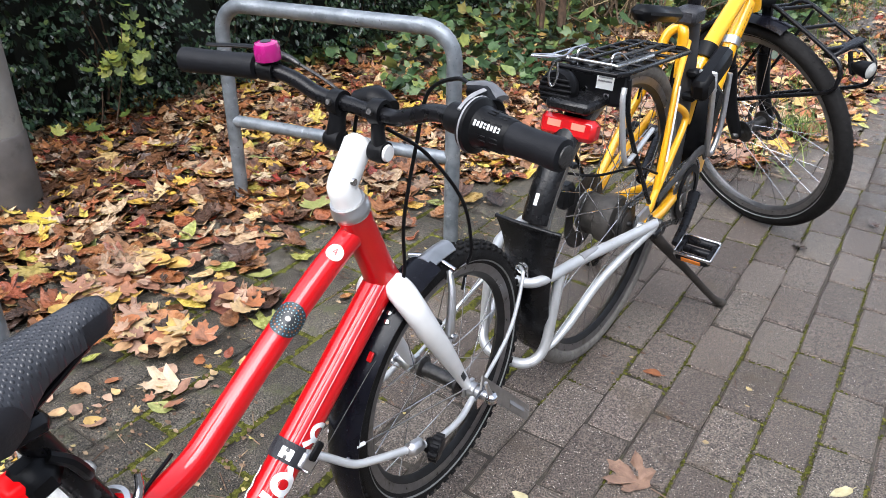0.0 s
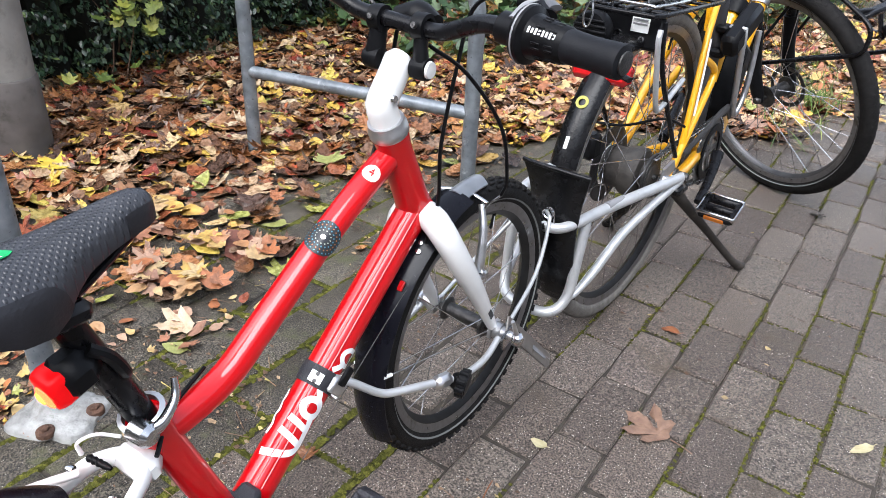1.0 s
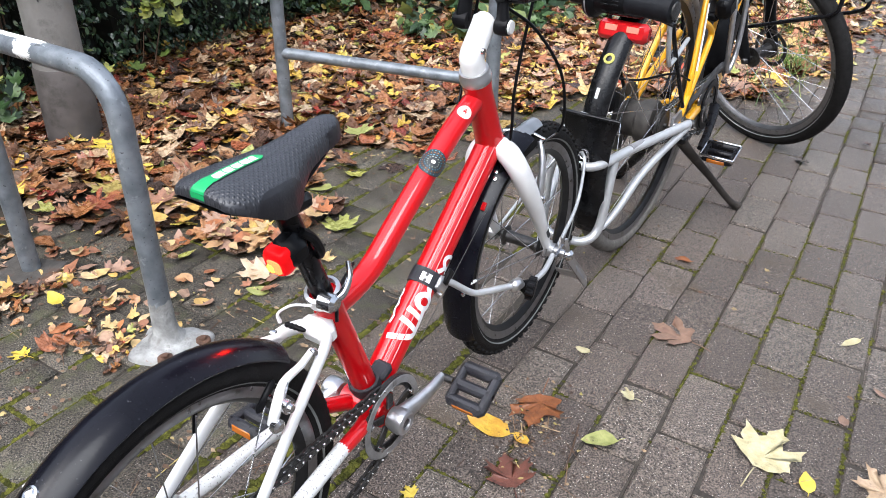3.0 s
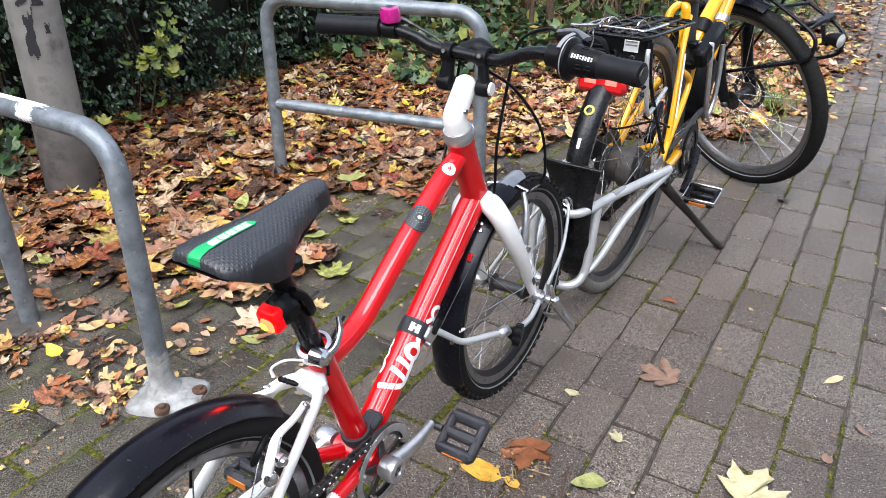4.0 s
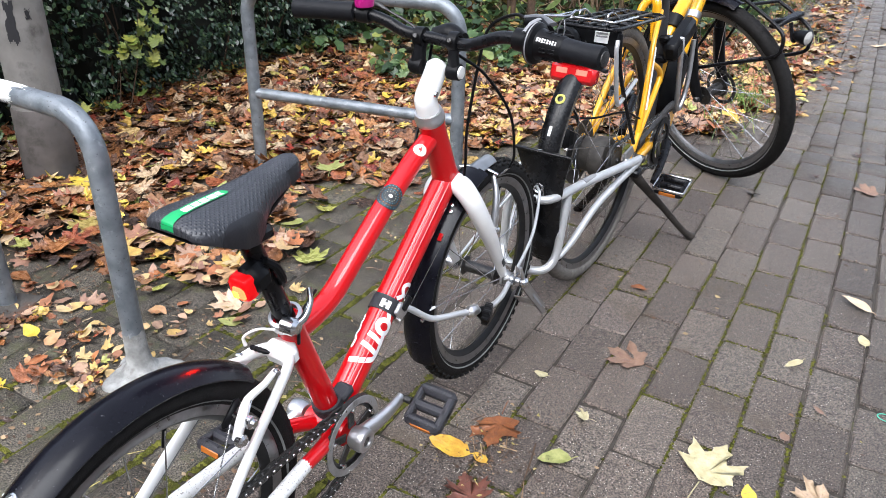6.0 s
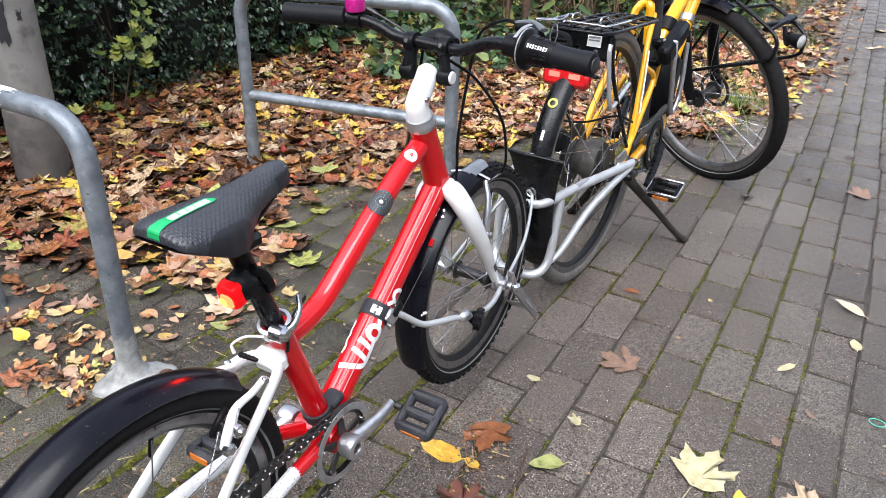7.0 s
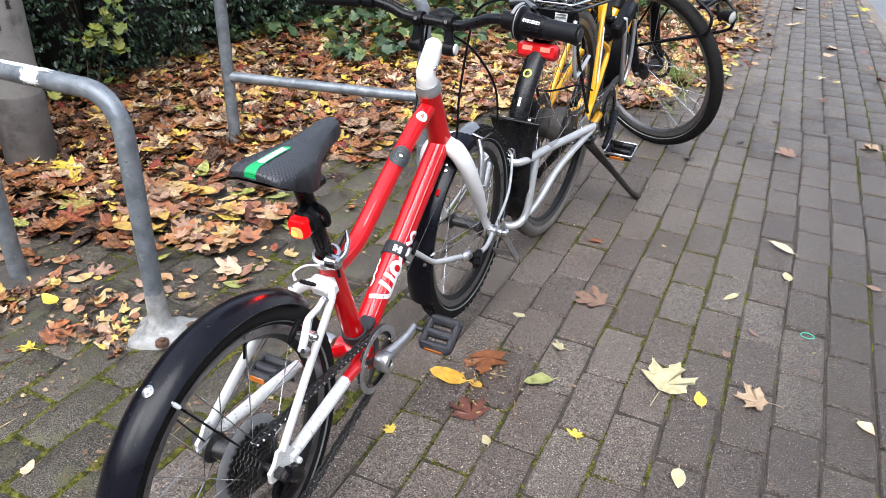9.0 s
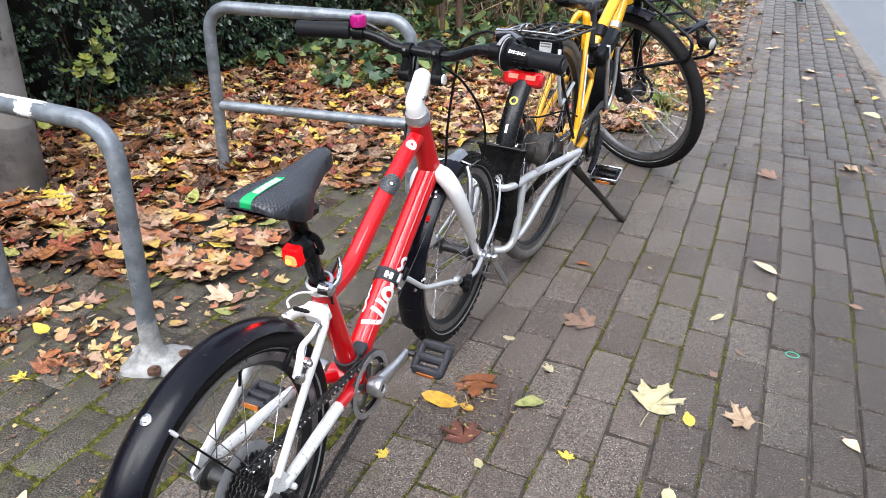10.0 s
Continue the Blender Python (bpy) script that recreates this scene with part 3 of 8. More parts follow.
# ---- hedge and undergrowth ----
def hedge_wall():
    """Sprays of small oval leaves over an uneven front, thinner in the hollows."""
    rng = random.Random(21)
    sh = S()
    oval = ((0, -0.5), (0.22, -0.22), (0.27, 0.08), (0.15, 0.38), (0, 0.52), (-0.15, 0.38), (-0.27, 0.08), (-0.22, -0.22))
    for spray in range(10500):
        y, z = rng.uniform(-0.6, 5.6), rng.uniform(0.03, 1.75)
        if noise.noise((y * 2.3, z * 2.6, 7.0)) > 0.30 and rng.random() < 0.75:
            continue
        front = -2.47 + 0.10 * noise.noise((y * 1.7, z * 1.9, 1.0)) + 0.06 * noise.noise((y * 6, z * 6, 4.0)) - 0.20 * max(0, 0.22 - z)
        base = Vector((front - abs(rng.gauss(0, 0.10)), y, z))
        way = Vector((rng.gauss(0.7, 0.35), rng.gauss(0, 0.6), rng.gauss(0.35, 0.45))).normalized()
        side = way.cross(Vector((0, 0, 1))).normalized()
        s = rng.uniform(0.019, 0.031)
        for k in range(6):
            p = base + way * (0.010 * k) + side * (0.45 * s * (1 if k % 2 else -1))
            m = Matrix.Translation(p) @ Euler((rng.gauss(0.85, 0.45), rng.gauss(0, 0.45), rng.gauss(1.57, 0.8))).to_matrix().to_4x4()
            q = s * rng.uniform(0.75, 1.15)
            c = rng.uniform(-0.05, 0.35)
            sh.add([m @ Vector((u * q, v * q, c * abs(u) * q)) for u, v in oval], [(0, 1, 2, 3), (0, 3, 4), (0, 4, 5), (0, 5, 6, 7)])
    return sh


hedge = thing("hedge", (-2.8, 2.0, 0), "dense dark green clipped hedge of small glossy leaves", "hedge")
part("foliage", hedge_wall(), HEDGE_LEAF, hedge, "", None)
# backing blocks whose near-black colour stands for shade between the hedge's leaves
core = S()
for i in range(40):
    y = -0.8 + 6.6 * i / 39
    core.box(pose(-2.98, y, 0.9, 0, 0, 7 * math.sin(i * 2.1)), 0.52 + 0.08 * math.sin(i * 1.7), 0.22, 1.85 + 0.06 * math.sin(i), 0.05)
part("core_growth", core, DEEP_SHADE, hedge, "near-black blocks coloured as the shade inside the hedge")
rng = random.Random(3)
for i in range(60):
    y, z = rng.uniform(-0.5, 5.5), rng.uniform(0.0, 0.3)
    a = V(-2.72 + rng.uniform(-0.1, 0.12), y, z * 0.2 - 0.02)
    b = a + V(rng.uniform(0, 0.15), rng.uniform(-0.15, 0.15), rng.uniform(0.25, 0.6))
    part("twig", S().tube([a, (a + b) / 2 + V(0.03, 0.02, 0), b], [0.005, 0.004, 0.002], 5), BARK, hedge)

cur = thing("currant_shoots", (-2.43, 1.75, 0), "yellow-green lobed leaves growing out of the hedge", "shrub")
cl = S()
rng = random.Random(8)
for i in range(48):
    cy, cz = ((1.835, 0.300), (1.885, 0.265), (1.960, 0.425), (1.985, 0.310), (1.930, 0.350), (1.975, 0.235))[i % 6]
    p = V(-2.36 + rng.uniform(-0.05, 0.05), cy + rng.gauss(0, 0.028), max(0.04, cz + rng.gauss(0, 0.028)))
    add_leaf(cl, "maple", Matrix.Translation(p) @ Euler((rng.gauss(0.8, 0.4), rng.gauss(0, 0.4), rng.gauss(1.4, 0.6))).to_matrix().to_4x4(), rng.uniform(0.032, 0.058), 0.5, rng)
for i in range(4):
    p = V(-2.27 + rng.uniform(-0.06, 0.05), 1.70 + rng.gauss(0, 0.07), rng.uniform(0.05, 0.12))
    add_leaf(cl, "maple", Matrix.Translation(p) @ Euler((rng.gauss(0.4, 0.3), rng.gauss(0, 0.3), rng.gauss(1.4, 0.9))).to_matrix().to_4x4(), rng.uniform(0.040, 0.062), 0.5, rng)
part("leaves", cl, LIME_LEAF, cur, "", None)
for a, b in (((-2.44, 1.86, 0.0), (-2.37, 1.93, 0.42)), ((-2.44, 1.78, 0.0), (-2.37, 1.80, 0.20))):
    part("stem", S().tube([a, ((a[0] + b[0]) / 2 + 0.02, (a[1] + b[1]) / 2, b[2] / 2), b], [0.003, 0.0025, 0.0015], 5), BARK, cur)


seed = thing("seedling_clump", (-2.36, 1.20, 0), "dark green lobed seedlings beside the lamp post", "seedlings")
sl = S()
rng = random.Random(18)
for i in range(30):
    p = V(-2.36 + rng.uniform(-0.09, 0.07), 1.20 + rng.gauss(0, 0.075), rng.uniform(0.03, 0.16))
    add_leaf(sl, "maple" if i % 3 else "ivy", Matrix.Translation(p) @ Euler((rng.gauss(0.6, 0.35), rng.gauss(0, 0.35), rng.gauss(1.2, 0.9))).to_matrix().to_4x4(), rng.uniform(0.045, 0.075), 0.5, rng)
part("leaves", sl, IVY_LEAF, seed, "", None)
for dx, dy, h in ((0.0, 0.03, 0.12), (-0.05, -0.05, 0.10), (0.03, -0.02, 0.08)):
    part("stem", S().tube([(-2.36 + dx, 1.20 + dy, -0.02), (-2.355 + dx, 1.205 + dy, h * 0.6), (-2.34 + dx, 1.21 + dy, h)], [0.003, 0.0024, 0.0014], 5), BARK, seed)


def in_ivy(rng):
    y = rng.uniform(2.75, 7.0)
    x = rng.uniform(-2.6, -0.25)
    if x > -0.55 - 0.9 * max(0, 4.2 - y) or noise.noise((x * 2, y * 2, 2.2)) < -0.15:
        return None
    return (x, y, 0.03 + 0.16 * rng.random() * min(1, max(0.15, (y - 2.7))))


ivy = S()
scatter(ivy, 2600, in_ivy, (0.035, 0.090), ("ivy", "ivy", "oval", "maple"), 0.5, 31, tilt=0.55)
tagged(part("ivy_groundcover", ivy, IVY_LEAF, None, "", None), "low green ivy and seedlings among fallen leaves", "ground cover", kind="stuff")

bush = thing("bare_shrub", (-1.66, 4.15, 0), "leggy shrub with brown stems and large drooping green leaves", "shrub")
rng = random.Random(12)
for i, (x, y, r) in enumerate(((-1.72, 4.12, 0.018), (-1.62, 4.18, 0.024), (-1.78, 4.2, 0.014), (-1.68, 4.25, 0.012))):
    part("stem", S().tube([(x, y, -0.03), (x + rng.uniform(-0.03, 0.03), y, 0.5), (x + rng.uniform(-0.08, 0.08), y + 0.05, 1.1), (x + rng.uniform(-0.15, 0.15), y + 0.1, 1.9)], [r, r * 0.9, r * 0.7, r * 0.4], 8, 3), BARK, bush)
bl = S()
for i in range(60):
    p = V(-1.72 + rng.gauss(0, 0.22), 4.1 + rng.gauss(0, 0.14), rng.uniform(0.12, 1.5))
    add_leaf(bl, "oval", Matrix.Translation(p) @ Euler((rng.gauss(-0.8, 0.4), rng.gauss(0, 0.4), rng.uniform(0, 6.28))).to_matrix().to_4x4(), rng.uniform(0.08, 0.15), 0.4, rng)
part("leaves", bl, IVY_LEAF, bush, "", None)

th = S()
rng = random.Random(14)
for i in range(900):
    x, y = rng.uniform(-3.2, -0.9), rng.uniform(4.7, 7.5)
    if x > -0.9 - (6.2 - y) * 0.3:
        continue
    a = V(x, y, 0)
    b = a + V(rng.gauss(0, 0.35), rng.gauss(0, 0.3), rng.uniform(0.3, 1.3))
    c = b + V(rng.gauss(0, 0.25), rng.gauss(0, 0.25), rng.uniform(-0.4, 0.3))
    th.tube([a, b, c], [0.006, 0.004, 0.002], 4, 2, cap=False)
tagged(part("dry_bramble_stems", th, DRY_STEM), "tangle of dry brown bramble stems", "undergrowth", kind="stuff")
back = S()
scatter(back, 7500, lambda r: (r.uniform(-5.0, -0.6) if r.random() < 0.8 else r.uniform(-0.9, -0.5), r.uniform(5.2, 9.0), r.uniform(0.05, 1.0) ** 1.3 * 1.6), (0.04, 0.095), ("oval", "ivy", "maple"), 0.5, 33, tilt=0.9)
tagged(part("background_shrubs", back, IVY_LEAF, None, "", None), "green and yellowing shrubs beyond the stands", "shrub", kind="stuff")
# backdrop blocks, painted near-black for the shade beyond the shrubs
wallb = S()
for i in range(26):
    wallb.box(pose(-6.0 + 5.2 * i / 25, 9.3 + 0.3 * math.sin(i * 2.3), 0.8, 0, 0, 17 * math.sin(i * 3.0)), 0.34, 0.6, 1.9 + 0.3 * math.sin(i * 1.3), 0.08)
tagged(part("thicket", wallb, DEEP_SHADE), "near-black blocks coloured as shaded thicket behind the shrubs", "thicket", kind="structure")

gr = S()
rng = random.Random(41)
for i in range(2850):
    tuft = i >= 2600
    y = rng.gauss(3.55, 0.07) if tuft else rng.uniform(2.9, 9.0)
    x = rng.gauss(-0.225, 0.05) if tuft else -0.30 + rng.gauss(0, 0.22) if y > 4 else rng.gauss(-0.45, 0.16)
    if x > -0.08 or (noise.noise((x * 3, y * 1.6, 9.0)) < 0.02 and not tuft):
        continue
    h = rng.uniform(0.04, 0.13)
    d = V(rng.gauss(0, 0.04), rng.gauss(0, 0.04), h)
    s = V(rng.uniform(-1, 1), rng.uniform(-1, 1), 0).normalized() * 0.0022
    a = V(x, y, -0.01)
    gr.add([a - s, a + s, a + d * 0.6 + s * 0.7, a + d * 0.6 - s * 0.7, a + d + V(d.x, d.y, 0) * 0.5], [(0, 1, 2, 3), (3, 2, 4)])
tagged(part("grass_tufts", gr, GRASS, None, "", None), "tufts of green grass along the path's edge", "grass", kind="stuff")


# ---- bicycle materials ----
RED = plain("red_gloss_paint", (0.53, 0.0022, 0.0055), 0.32, 0, 0.05, 25, coat=1.0, rough_var=0.05, spec=0.12)
RED.node_tree.nodes["Principled BSDF"].inputs["Coat IOR"].default_value = 1.55
RED.node_tree.nodes["Principled BSDF"].inputs["Coat Roughness"].default_value = 0.03
WHITE = plain("white_gloss_paint", (0.76, 0.76, 0.75), 0.32, 0, 0.05, 30, coat=0.6, rough_var=0.06)
WHITE_WORN = plain("scuffed_white_paint", (0.70, 0.70, 0.69), 0.38, 0, 0.06, 30, coat=0.3, stain=((0.24, 0.23, 0.22), 0.57), stain_scale=55, speck=(300, 0.61, (0.30, 0.29, 0.28)))
DECAL = plain("white_decal", (0.80, 0.80, 0.80), 0.4, 0, 0.04)
BLACK = plain("black_plastic", (0.0055, 0.0056, 0.0064), 0.38, 0, 0.3, 60, 0.06, 500, spec=0.13)
BLACK_GLOSS = plain("black_satin_fender", (0.005, 0.005, 0.008), 0.23, 0, 0.2, 30, 0.04, 260, spec=0.20, rough_var=0.08, speck=(260, 0.68, (0.04, 0.04, 0.045)))
BLACK_METAL = plain("black_anodised", (0.006, 0.006, 0.0072), 0.28, 0.05, 0.3, 60, spec=0.22)
RUBBER = plain("tyre_rubber", (0.011, 0.0105, 0.0105), 0.68, 0, 0.35, 80, 0.4, 400, stain=((0.024, 0.022, 0.020), 0.64), stain_scale=25, spec=0.13)
GRIP = plain("grip_rubber", (0.010, 0.0105, 0.0125), 0.55, 0, 0.25, 90, 0.10, 700, spec=0.14)
ALU = plain("brushed_aluminium", (0.55, 0.55, 0.56), 0.34, 0.9, 0.12, 60, 0.1, 500, stain=((0.25, 0.24, 0.22), 0.64), stain_scale=30)
SILVER = plain("silver_powder_coat", (0.50, 0.51, 0.52), 0.38, 0.45, 0.08, 40, 0.1, 400, stain=((0.24, 0.23, 0.21), 0.63), stain_scale=26)
CHROME = plain("polished_steel", (0.62, 0.62, 0.63), 0.18, 1.0, 0.1, 60, rough_var=0.1)
DARK_STEEL = plain("dark_oily_steel", (0.075, 0.073, 0.072), 0.42, 0.85, 0.35, 90, 0.3, 400)
RIM = plain("dark_rim", (0.030, 0.031, 0.033), 0.36, 0.7, 0.25, 50)
RIM_EDGE = plain("machined_rim_wall", (0.24, 0.24, 0.25), 0.30, 0.9, 0.15, 80, stain=((0.12, 0.115, 0.10), 0.56), stain_scale=30)
REFLEX = plain("reflex_stripe", (0.17, 0.175, 0.17), 0.5, 0, 0.15)
PINK = plain("pink_bell", (0.35, 0.005, 0.145), 0.25, 0, 0.06, coat=0.6)
GREEN_BAND = plain("green_band", (0.010, 0.32, 0.095), 0.45, 0, 0.1)
PALE = plain("cream_sticker", (0.78, 0.68, 0.58), 0.5, 0, 0.06)
STICKER = plain("black_sticker", (0.02, 0.024, 0.028), 0.4, 0, 0.2)
DOT_A = plain("pale_dots", (0.42, 0.44, 0.36), 0.5)
DOT_B = plain("blue_dots", (0.10, 0.30, 0.42), 0.5)
RED_LENS = plain("red_lens", (0.42, 0.006, 0.008), 0.16, 0, 0.05, coat=0.6)
RED_GLOW = glow("lit_red_lens", (0.75, 0.004, 0.006), 0.16)
AMBER_GLOW = glow("lit_red_led", (1.0, 0.0042, 0.0), 42.0)
HOT_GLOW = glow("hot_led", (1.0, 0.030, 0.0), 42.0)
YELLOW = plain("yellow_gloss_paint", (0.80, 0.39, 0.004), 0.30, 0, 0.06, 25, coat=0.7, stain=((0.42, 0.20, 0.02), 0.66), stain_scale=20)
AMBER = plain("amber_reflector", (0.48, 0.14, 0.015), 0.2, 0, 0.1, coat=0.5)
MUDDY = plain("muddy_rubber", (0.135, 0.125, 0.112), 0.85, 0, 0.3, 60, 0.5, 300)
DUSTY = plain("dusty_black_plastic", (0.0065, 0.0065, 0.0072), 0.26, 0, 0.35, 50, 0.10, 200, stain=((0.030, 0.028, 0.026), 0.66), stain_scale=22, speck=(240, 0.72, (0.10, 0.095, 0.09)), spec=0.26)
PAPER = plain("white_label", (0.75, 0.75, 0.73), 0.5, 0, 0.05)
PRINT = plain("grey_print", (0.22, 0.22, 0.23), 0.6)
PURPLE_GREY = plain("dark_grey_rubber", (0.026, 0.026, 0.031), 0.5, 0, 0.2, 60, 0.4, 500, spec=0.4)


def dotted(name, c):
    """Dark upholstery with a regular pattern of raised dots."""
    m = plain(name, c, 0.42, 0, 0.2, spec=0.62)
    n, l = m.node_tree.nodes, m.node_tree.links
    vo = n.new("ShaderNodeTexVoronoi")
    vo.inputs["Scale"].default_value, vo.inputs["Randomness"].default_value = 215, 0.0
    co = n.new("ShaderNodeNewGeometry")
    mp = n.new("ShaderNodeMapping")
    mp.inputs["Rotation"].default_value = (0, 0, 0.78)
    mp.inputs["Scale"].default_value = (1, 1, 0.05)
    l.new(co.outputs["Position"], mp.inputs["Vector"])
    l.new(mp.outputs["Vector"], vo.inputs["Vector"])
    r = n.new("ShaderNodeValToRGB")
    ramp_set(r, [(0.14, (1, 1, 1)), (0.36, (0, 0, 0))])
    l.new(vo.outputs["Distance"], r.inputs["Fac"])
    b = n.new("ShaderNodeBump")
    b.inputs["Strength"].default_value, b.inputs["Distance"].default_value = 0.65, 0.0011
    l.new(r.outputs["Color"], b.inputs["Height"])
    l.new(b.outputs["Normal"], n["Principled BSDF"].inputs["Normal"])
    return m


SADDLE = dotted("dotted_saddle_cover", (0.022, 0.023, 0.028))
SADDLE_EDGE = plain("smooth_saddle_edge", (0.009, 0.0085, 0.011), 0.42, 0, 0.2, 50, 0.15, 300)


# ---- bicycle tools ----
def axes(c, heading=0.0, lean=0.0):
    """A wheel's pose: x ahead, y up, z to the right. heading: degrees right of north; lean: degrees its top goes to its right."""
    a, b = radians(heading), radians(lean)
    f = V(math.sin(a), math.cos(a), 0)
    n = V(math.cos(a), -math.sin(a), 0)
    up = V(0, 0, 1) * math.cos(b) + n * math.sin(b)
    side = f.cross(up)
    m = Matrix((f, up, side)).transposed().to_4x4()
    m.translation = c
    return m


def ring(sh, m, R, r, seg=72, k=14, sx=1.0, a0=0.0, a1=360.0):
    prof = [(R + r * math.cos(2 * math.pi * i / k), sx * r * math.sin(2 * math.pi * i / k)) for i in range(k + 1)]
    return sh.lathe(prof, m, seg, a0, a1)


def make_wheel(bike, m, R, tyre_r, spokes, hub_r, hub_w, tyre_mat, rim_mat, knobs=0, stripe=True, label="", turn=0.0, groove=True):
    """A wheel of the outer radius R: its rim is the part, with tyre, hub, stripe and spokes under it."""
    Ri = R - 2 * tyre_r * 0.93
    w = tyre_r * 0.62
    rim = S().lathe([(Ri + 0.004, w), (Ri + 0.004, w * 0.7), (Ri - 0.002, w * 0.6), (Ri - 0.014, w * 0.45), (Ri - 0.017, 0), (Ri - 0.014, -w * 0.45), (Ri - 0.002, -w * 0.6), (Ri + 0.004, -w * 0.7), (Ri + 0.004, -w), (Ri - 0.003, -w * 1.05), (Ri - 0.014, -w * 0.7), (Ri - 0.0215, 0), (Ri - 0.014, w * 0.7), (Ri - 0.003, w * 1.05), (Ri + 0.004, w)], m, 72)
    wheel = part("wheel", rim, rim_mat, bike, label, 30)
    for s in (-1, 1):
        part("rim_wall", S().lathe([(Ri - 0.0115, s * w * 0.86), (Ri - 0.0025, s * w * 1.10), (Ri + 0.003, s * w * 1.10)], m, 72), RIM_EDGE, wheel, "bare machined rim wall", 30)
    ty = S()
    c = R - tyre_r
    prof = []
    for i in range(19):
        a = radians(-142 + 284 * i / 18)
        prof.append((c + tyre_r * math.cos(a), tyre_r * 0.98 * math.sin(a)))
    ty.lathe(prof, m, 96)
    if knobs:
        for row, off in ((0, 0.0), (-1, 0.5), (1, 0.5), (-2, 0.0), (2, 0.0)):
            ta = row * 0.42
            for i in range(knobs):
                an = 2 * math.pi * (i + off) / knobs
                q = m @ Matrix.Rotation(an, 4, "Z") @ Matrix.Translation((c, 0, 0)) @ Matrix.Rotation(-ta, 4, "Y") @ Matrix.Translation((tyre_r + 0.0004, 0, 0))
                ty.box(q, 0.0066, 2 * math.pi * R / knobs * 0.52, tyre_r * 0.27, 0.0007)
    elif groove:
        for i in range(90):
            an = 2 * math.pi * i / 90
            for s in (-1, 1):
                q = m @ Matrix.Rotation(an + s * 0.012, 4, "Z") @ Matrix.Translation((c, 0, 0)) @ Matrix.Rotation(-s * 0.42, 4, "Y") @ Matrix.Translation((tyre_r - 0.0003, 0, 0)) @ Matrix.Rotation(s * 0.5, 4, "X")
                ty.box(q, 0.0012, R * 0.020, tyre_r * 0.34, 0.0003)
    part("tyre", ty, tyre_mat, wheel, "black rubber tyre" if tyre_mat is RUBBER else "dusty grey rubber tyre", 50)
    if stripe:
        for s in (-1, 1):
            part("reflex_stripe", S().lathe([(Ri + 0.0085, s * tyre_r * 0.845), (Ri + 0.0110, s * tyre_r * 0.94)], m @ Matrix.Translation((0, 0, s * 0.0012)), 72), REFLEX, wheel, "pale reflective stripe")
    hb = S().lathe([(0.0, -hub_w), (0.006, -hub_w), (0.006, -hub_w * 0.8), (hub_r, -hub_w * 0.78), (hub_r, -hub_w * 0.70), (hub_r * 0.62, -hub_w * 0.62), (hub_r * 0.58, 0), (hub_r * 0.62, hub_w * 0.62), (hub_r, hub_w * 0.70), (hub_r, hub_w * 0.78), (0.006, hub_w * 0.8), (0.006, hub_w), (0.0, hub_w)], m, 24)
    part("hub", hb, DARK_STEEL, wheel)
    for i in range(spokes):
        an = 2 * math.pi * (i + 0.5) / spokes + turn
        s = 1 if i % 2 else -1
        lead = (0.55 if (i // 2) % 2 else -0.55)
        a = m @ V(hub_r * 0.9 * math.cos(an + lead * 2), hub_r * 0.9 * math.sin(an + lead * 2), s * hub_w * 0.74)
        b = m @ V((Ri - 0.016) * math.cos(an), (Ri - 0.016) * math.sin(an), 0)
        part("spoke", S().tube([a, b], 0.0010, 6), CHROME, wheel)
    va = m @ Matrix.Rotation(1.1 + turn, 4, "Z")
    part("valve", S().tube([va @ V(Ri - 0.017, 0, 0), va @ V(Ri - 0.045, 0, 0)], [0.003, 0.0022], 8), BLACK, wheel)
    return wheel


def fender(m, R, half, a0, a1, drop=0.010, seg=48):
    """A mudguard: a curved channel of the radius R over the wheel pose m, from a0 to a1 degrees (0 ahead, 90 up)."""
    sh = S()
    prof = []
    for i in range(11):
        u = -1 + 2 * i / 10
        prof.append((R - drop * abs(u) ** 2.2, half * u))
    prof += [(r - 0.0022, h * 0.97) for r, h in reversed(prof)]
    prof.append(prof[0])
    n = len(prof)
    sh.lathe(prof, m, seg, a0, a1)
    sh.f.append(tuple(range(n - 1)))
    k = seg * n
    sh.f.append(tuple(reversed(range(k, k + n - 1))))
    return sh


def on_tube(a, b, r, s, ang, lift=0.0007):
    """The place on a straight tube from a to b: s metres along, ang degrees from its right side upwards."""
    a, b = Vector(a), Vector(b)
    d = (b - a).normalized()
    side = V(1, 0, 0)
    side = (side - d * side.dot(d)).normalized()
    up = side.cross(d)
    if up.z < 0:
        up = -up
    t = radians(ang)
    return a + d * s + (side * math.cos(t) + up * math.sin(t)) * (r + lift)


def ribbon(sh, a, b, r, path, width, lift=0.0007):
    """A flat band of paint on a tube, along path: (metres along, metres round)."""
    n = len(path)
    deg = lambda q: math.degrees(q / r)
    left, right = [], []
    for i in range(n):
        p, q = path[max(0, i - 1)], path[min(n - 1, i + 1)]
        dx, dy = q[0] - p[0], q[1] - p[1]
        L = math.hypot(dx, dy) or 1
        nx, ny = -dy / L * width / 2, dx / L * width / 2
        left.append(on_tube(a, b, r, path[i][0] + nx, deg(path[i][1] + ny), lift))
        right.append(on_tube(a, b, r, path[i][0] - nx, deg(path[i][1] - ny), lift))
    k = len(sh.v)
    sh.v += [tuple(p) for p in left + right]
    sh.f += [(k + i, k + i + 1, k + n + i + 1, k + n + i) for i in range(n - 1)]
    return sh


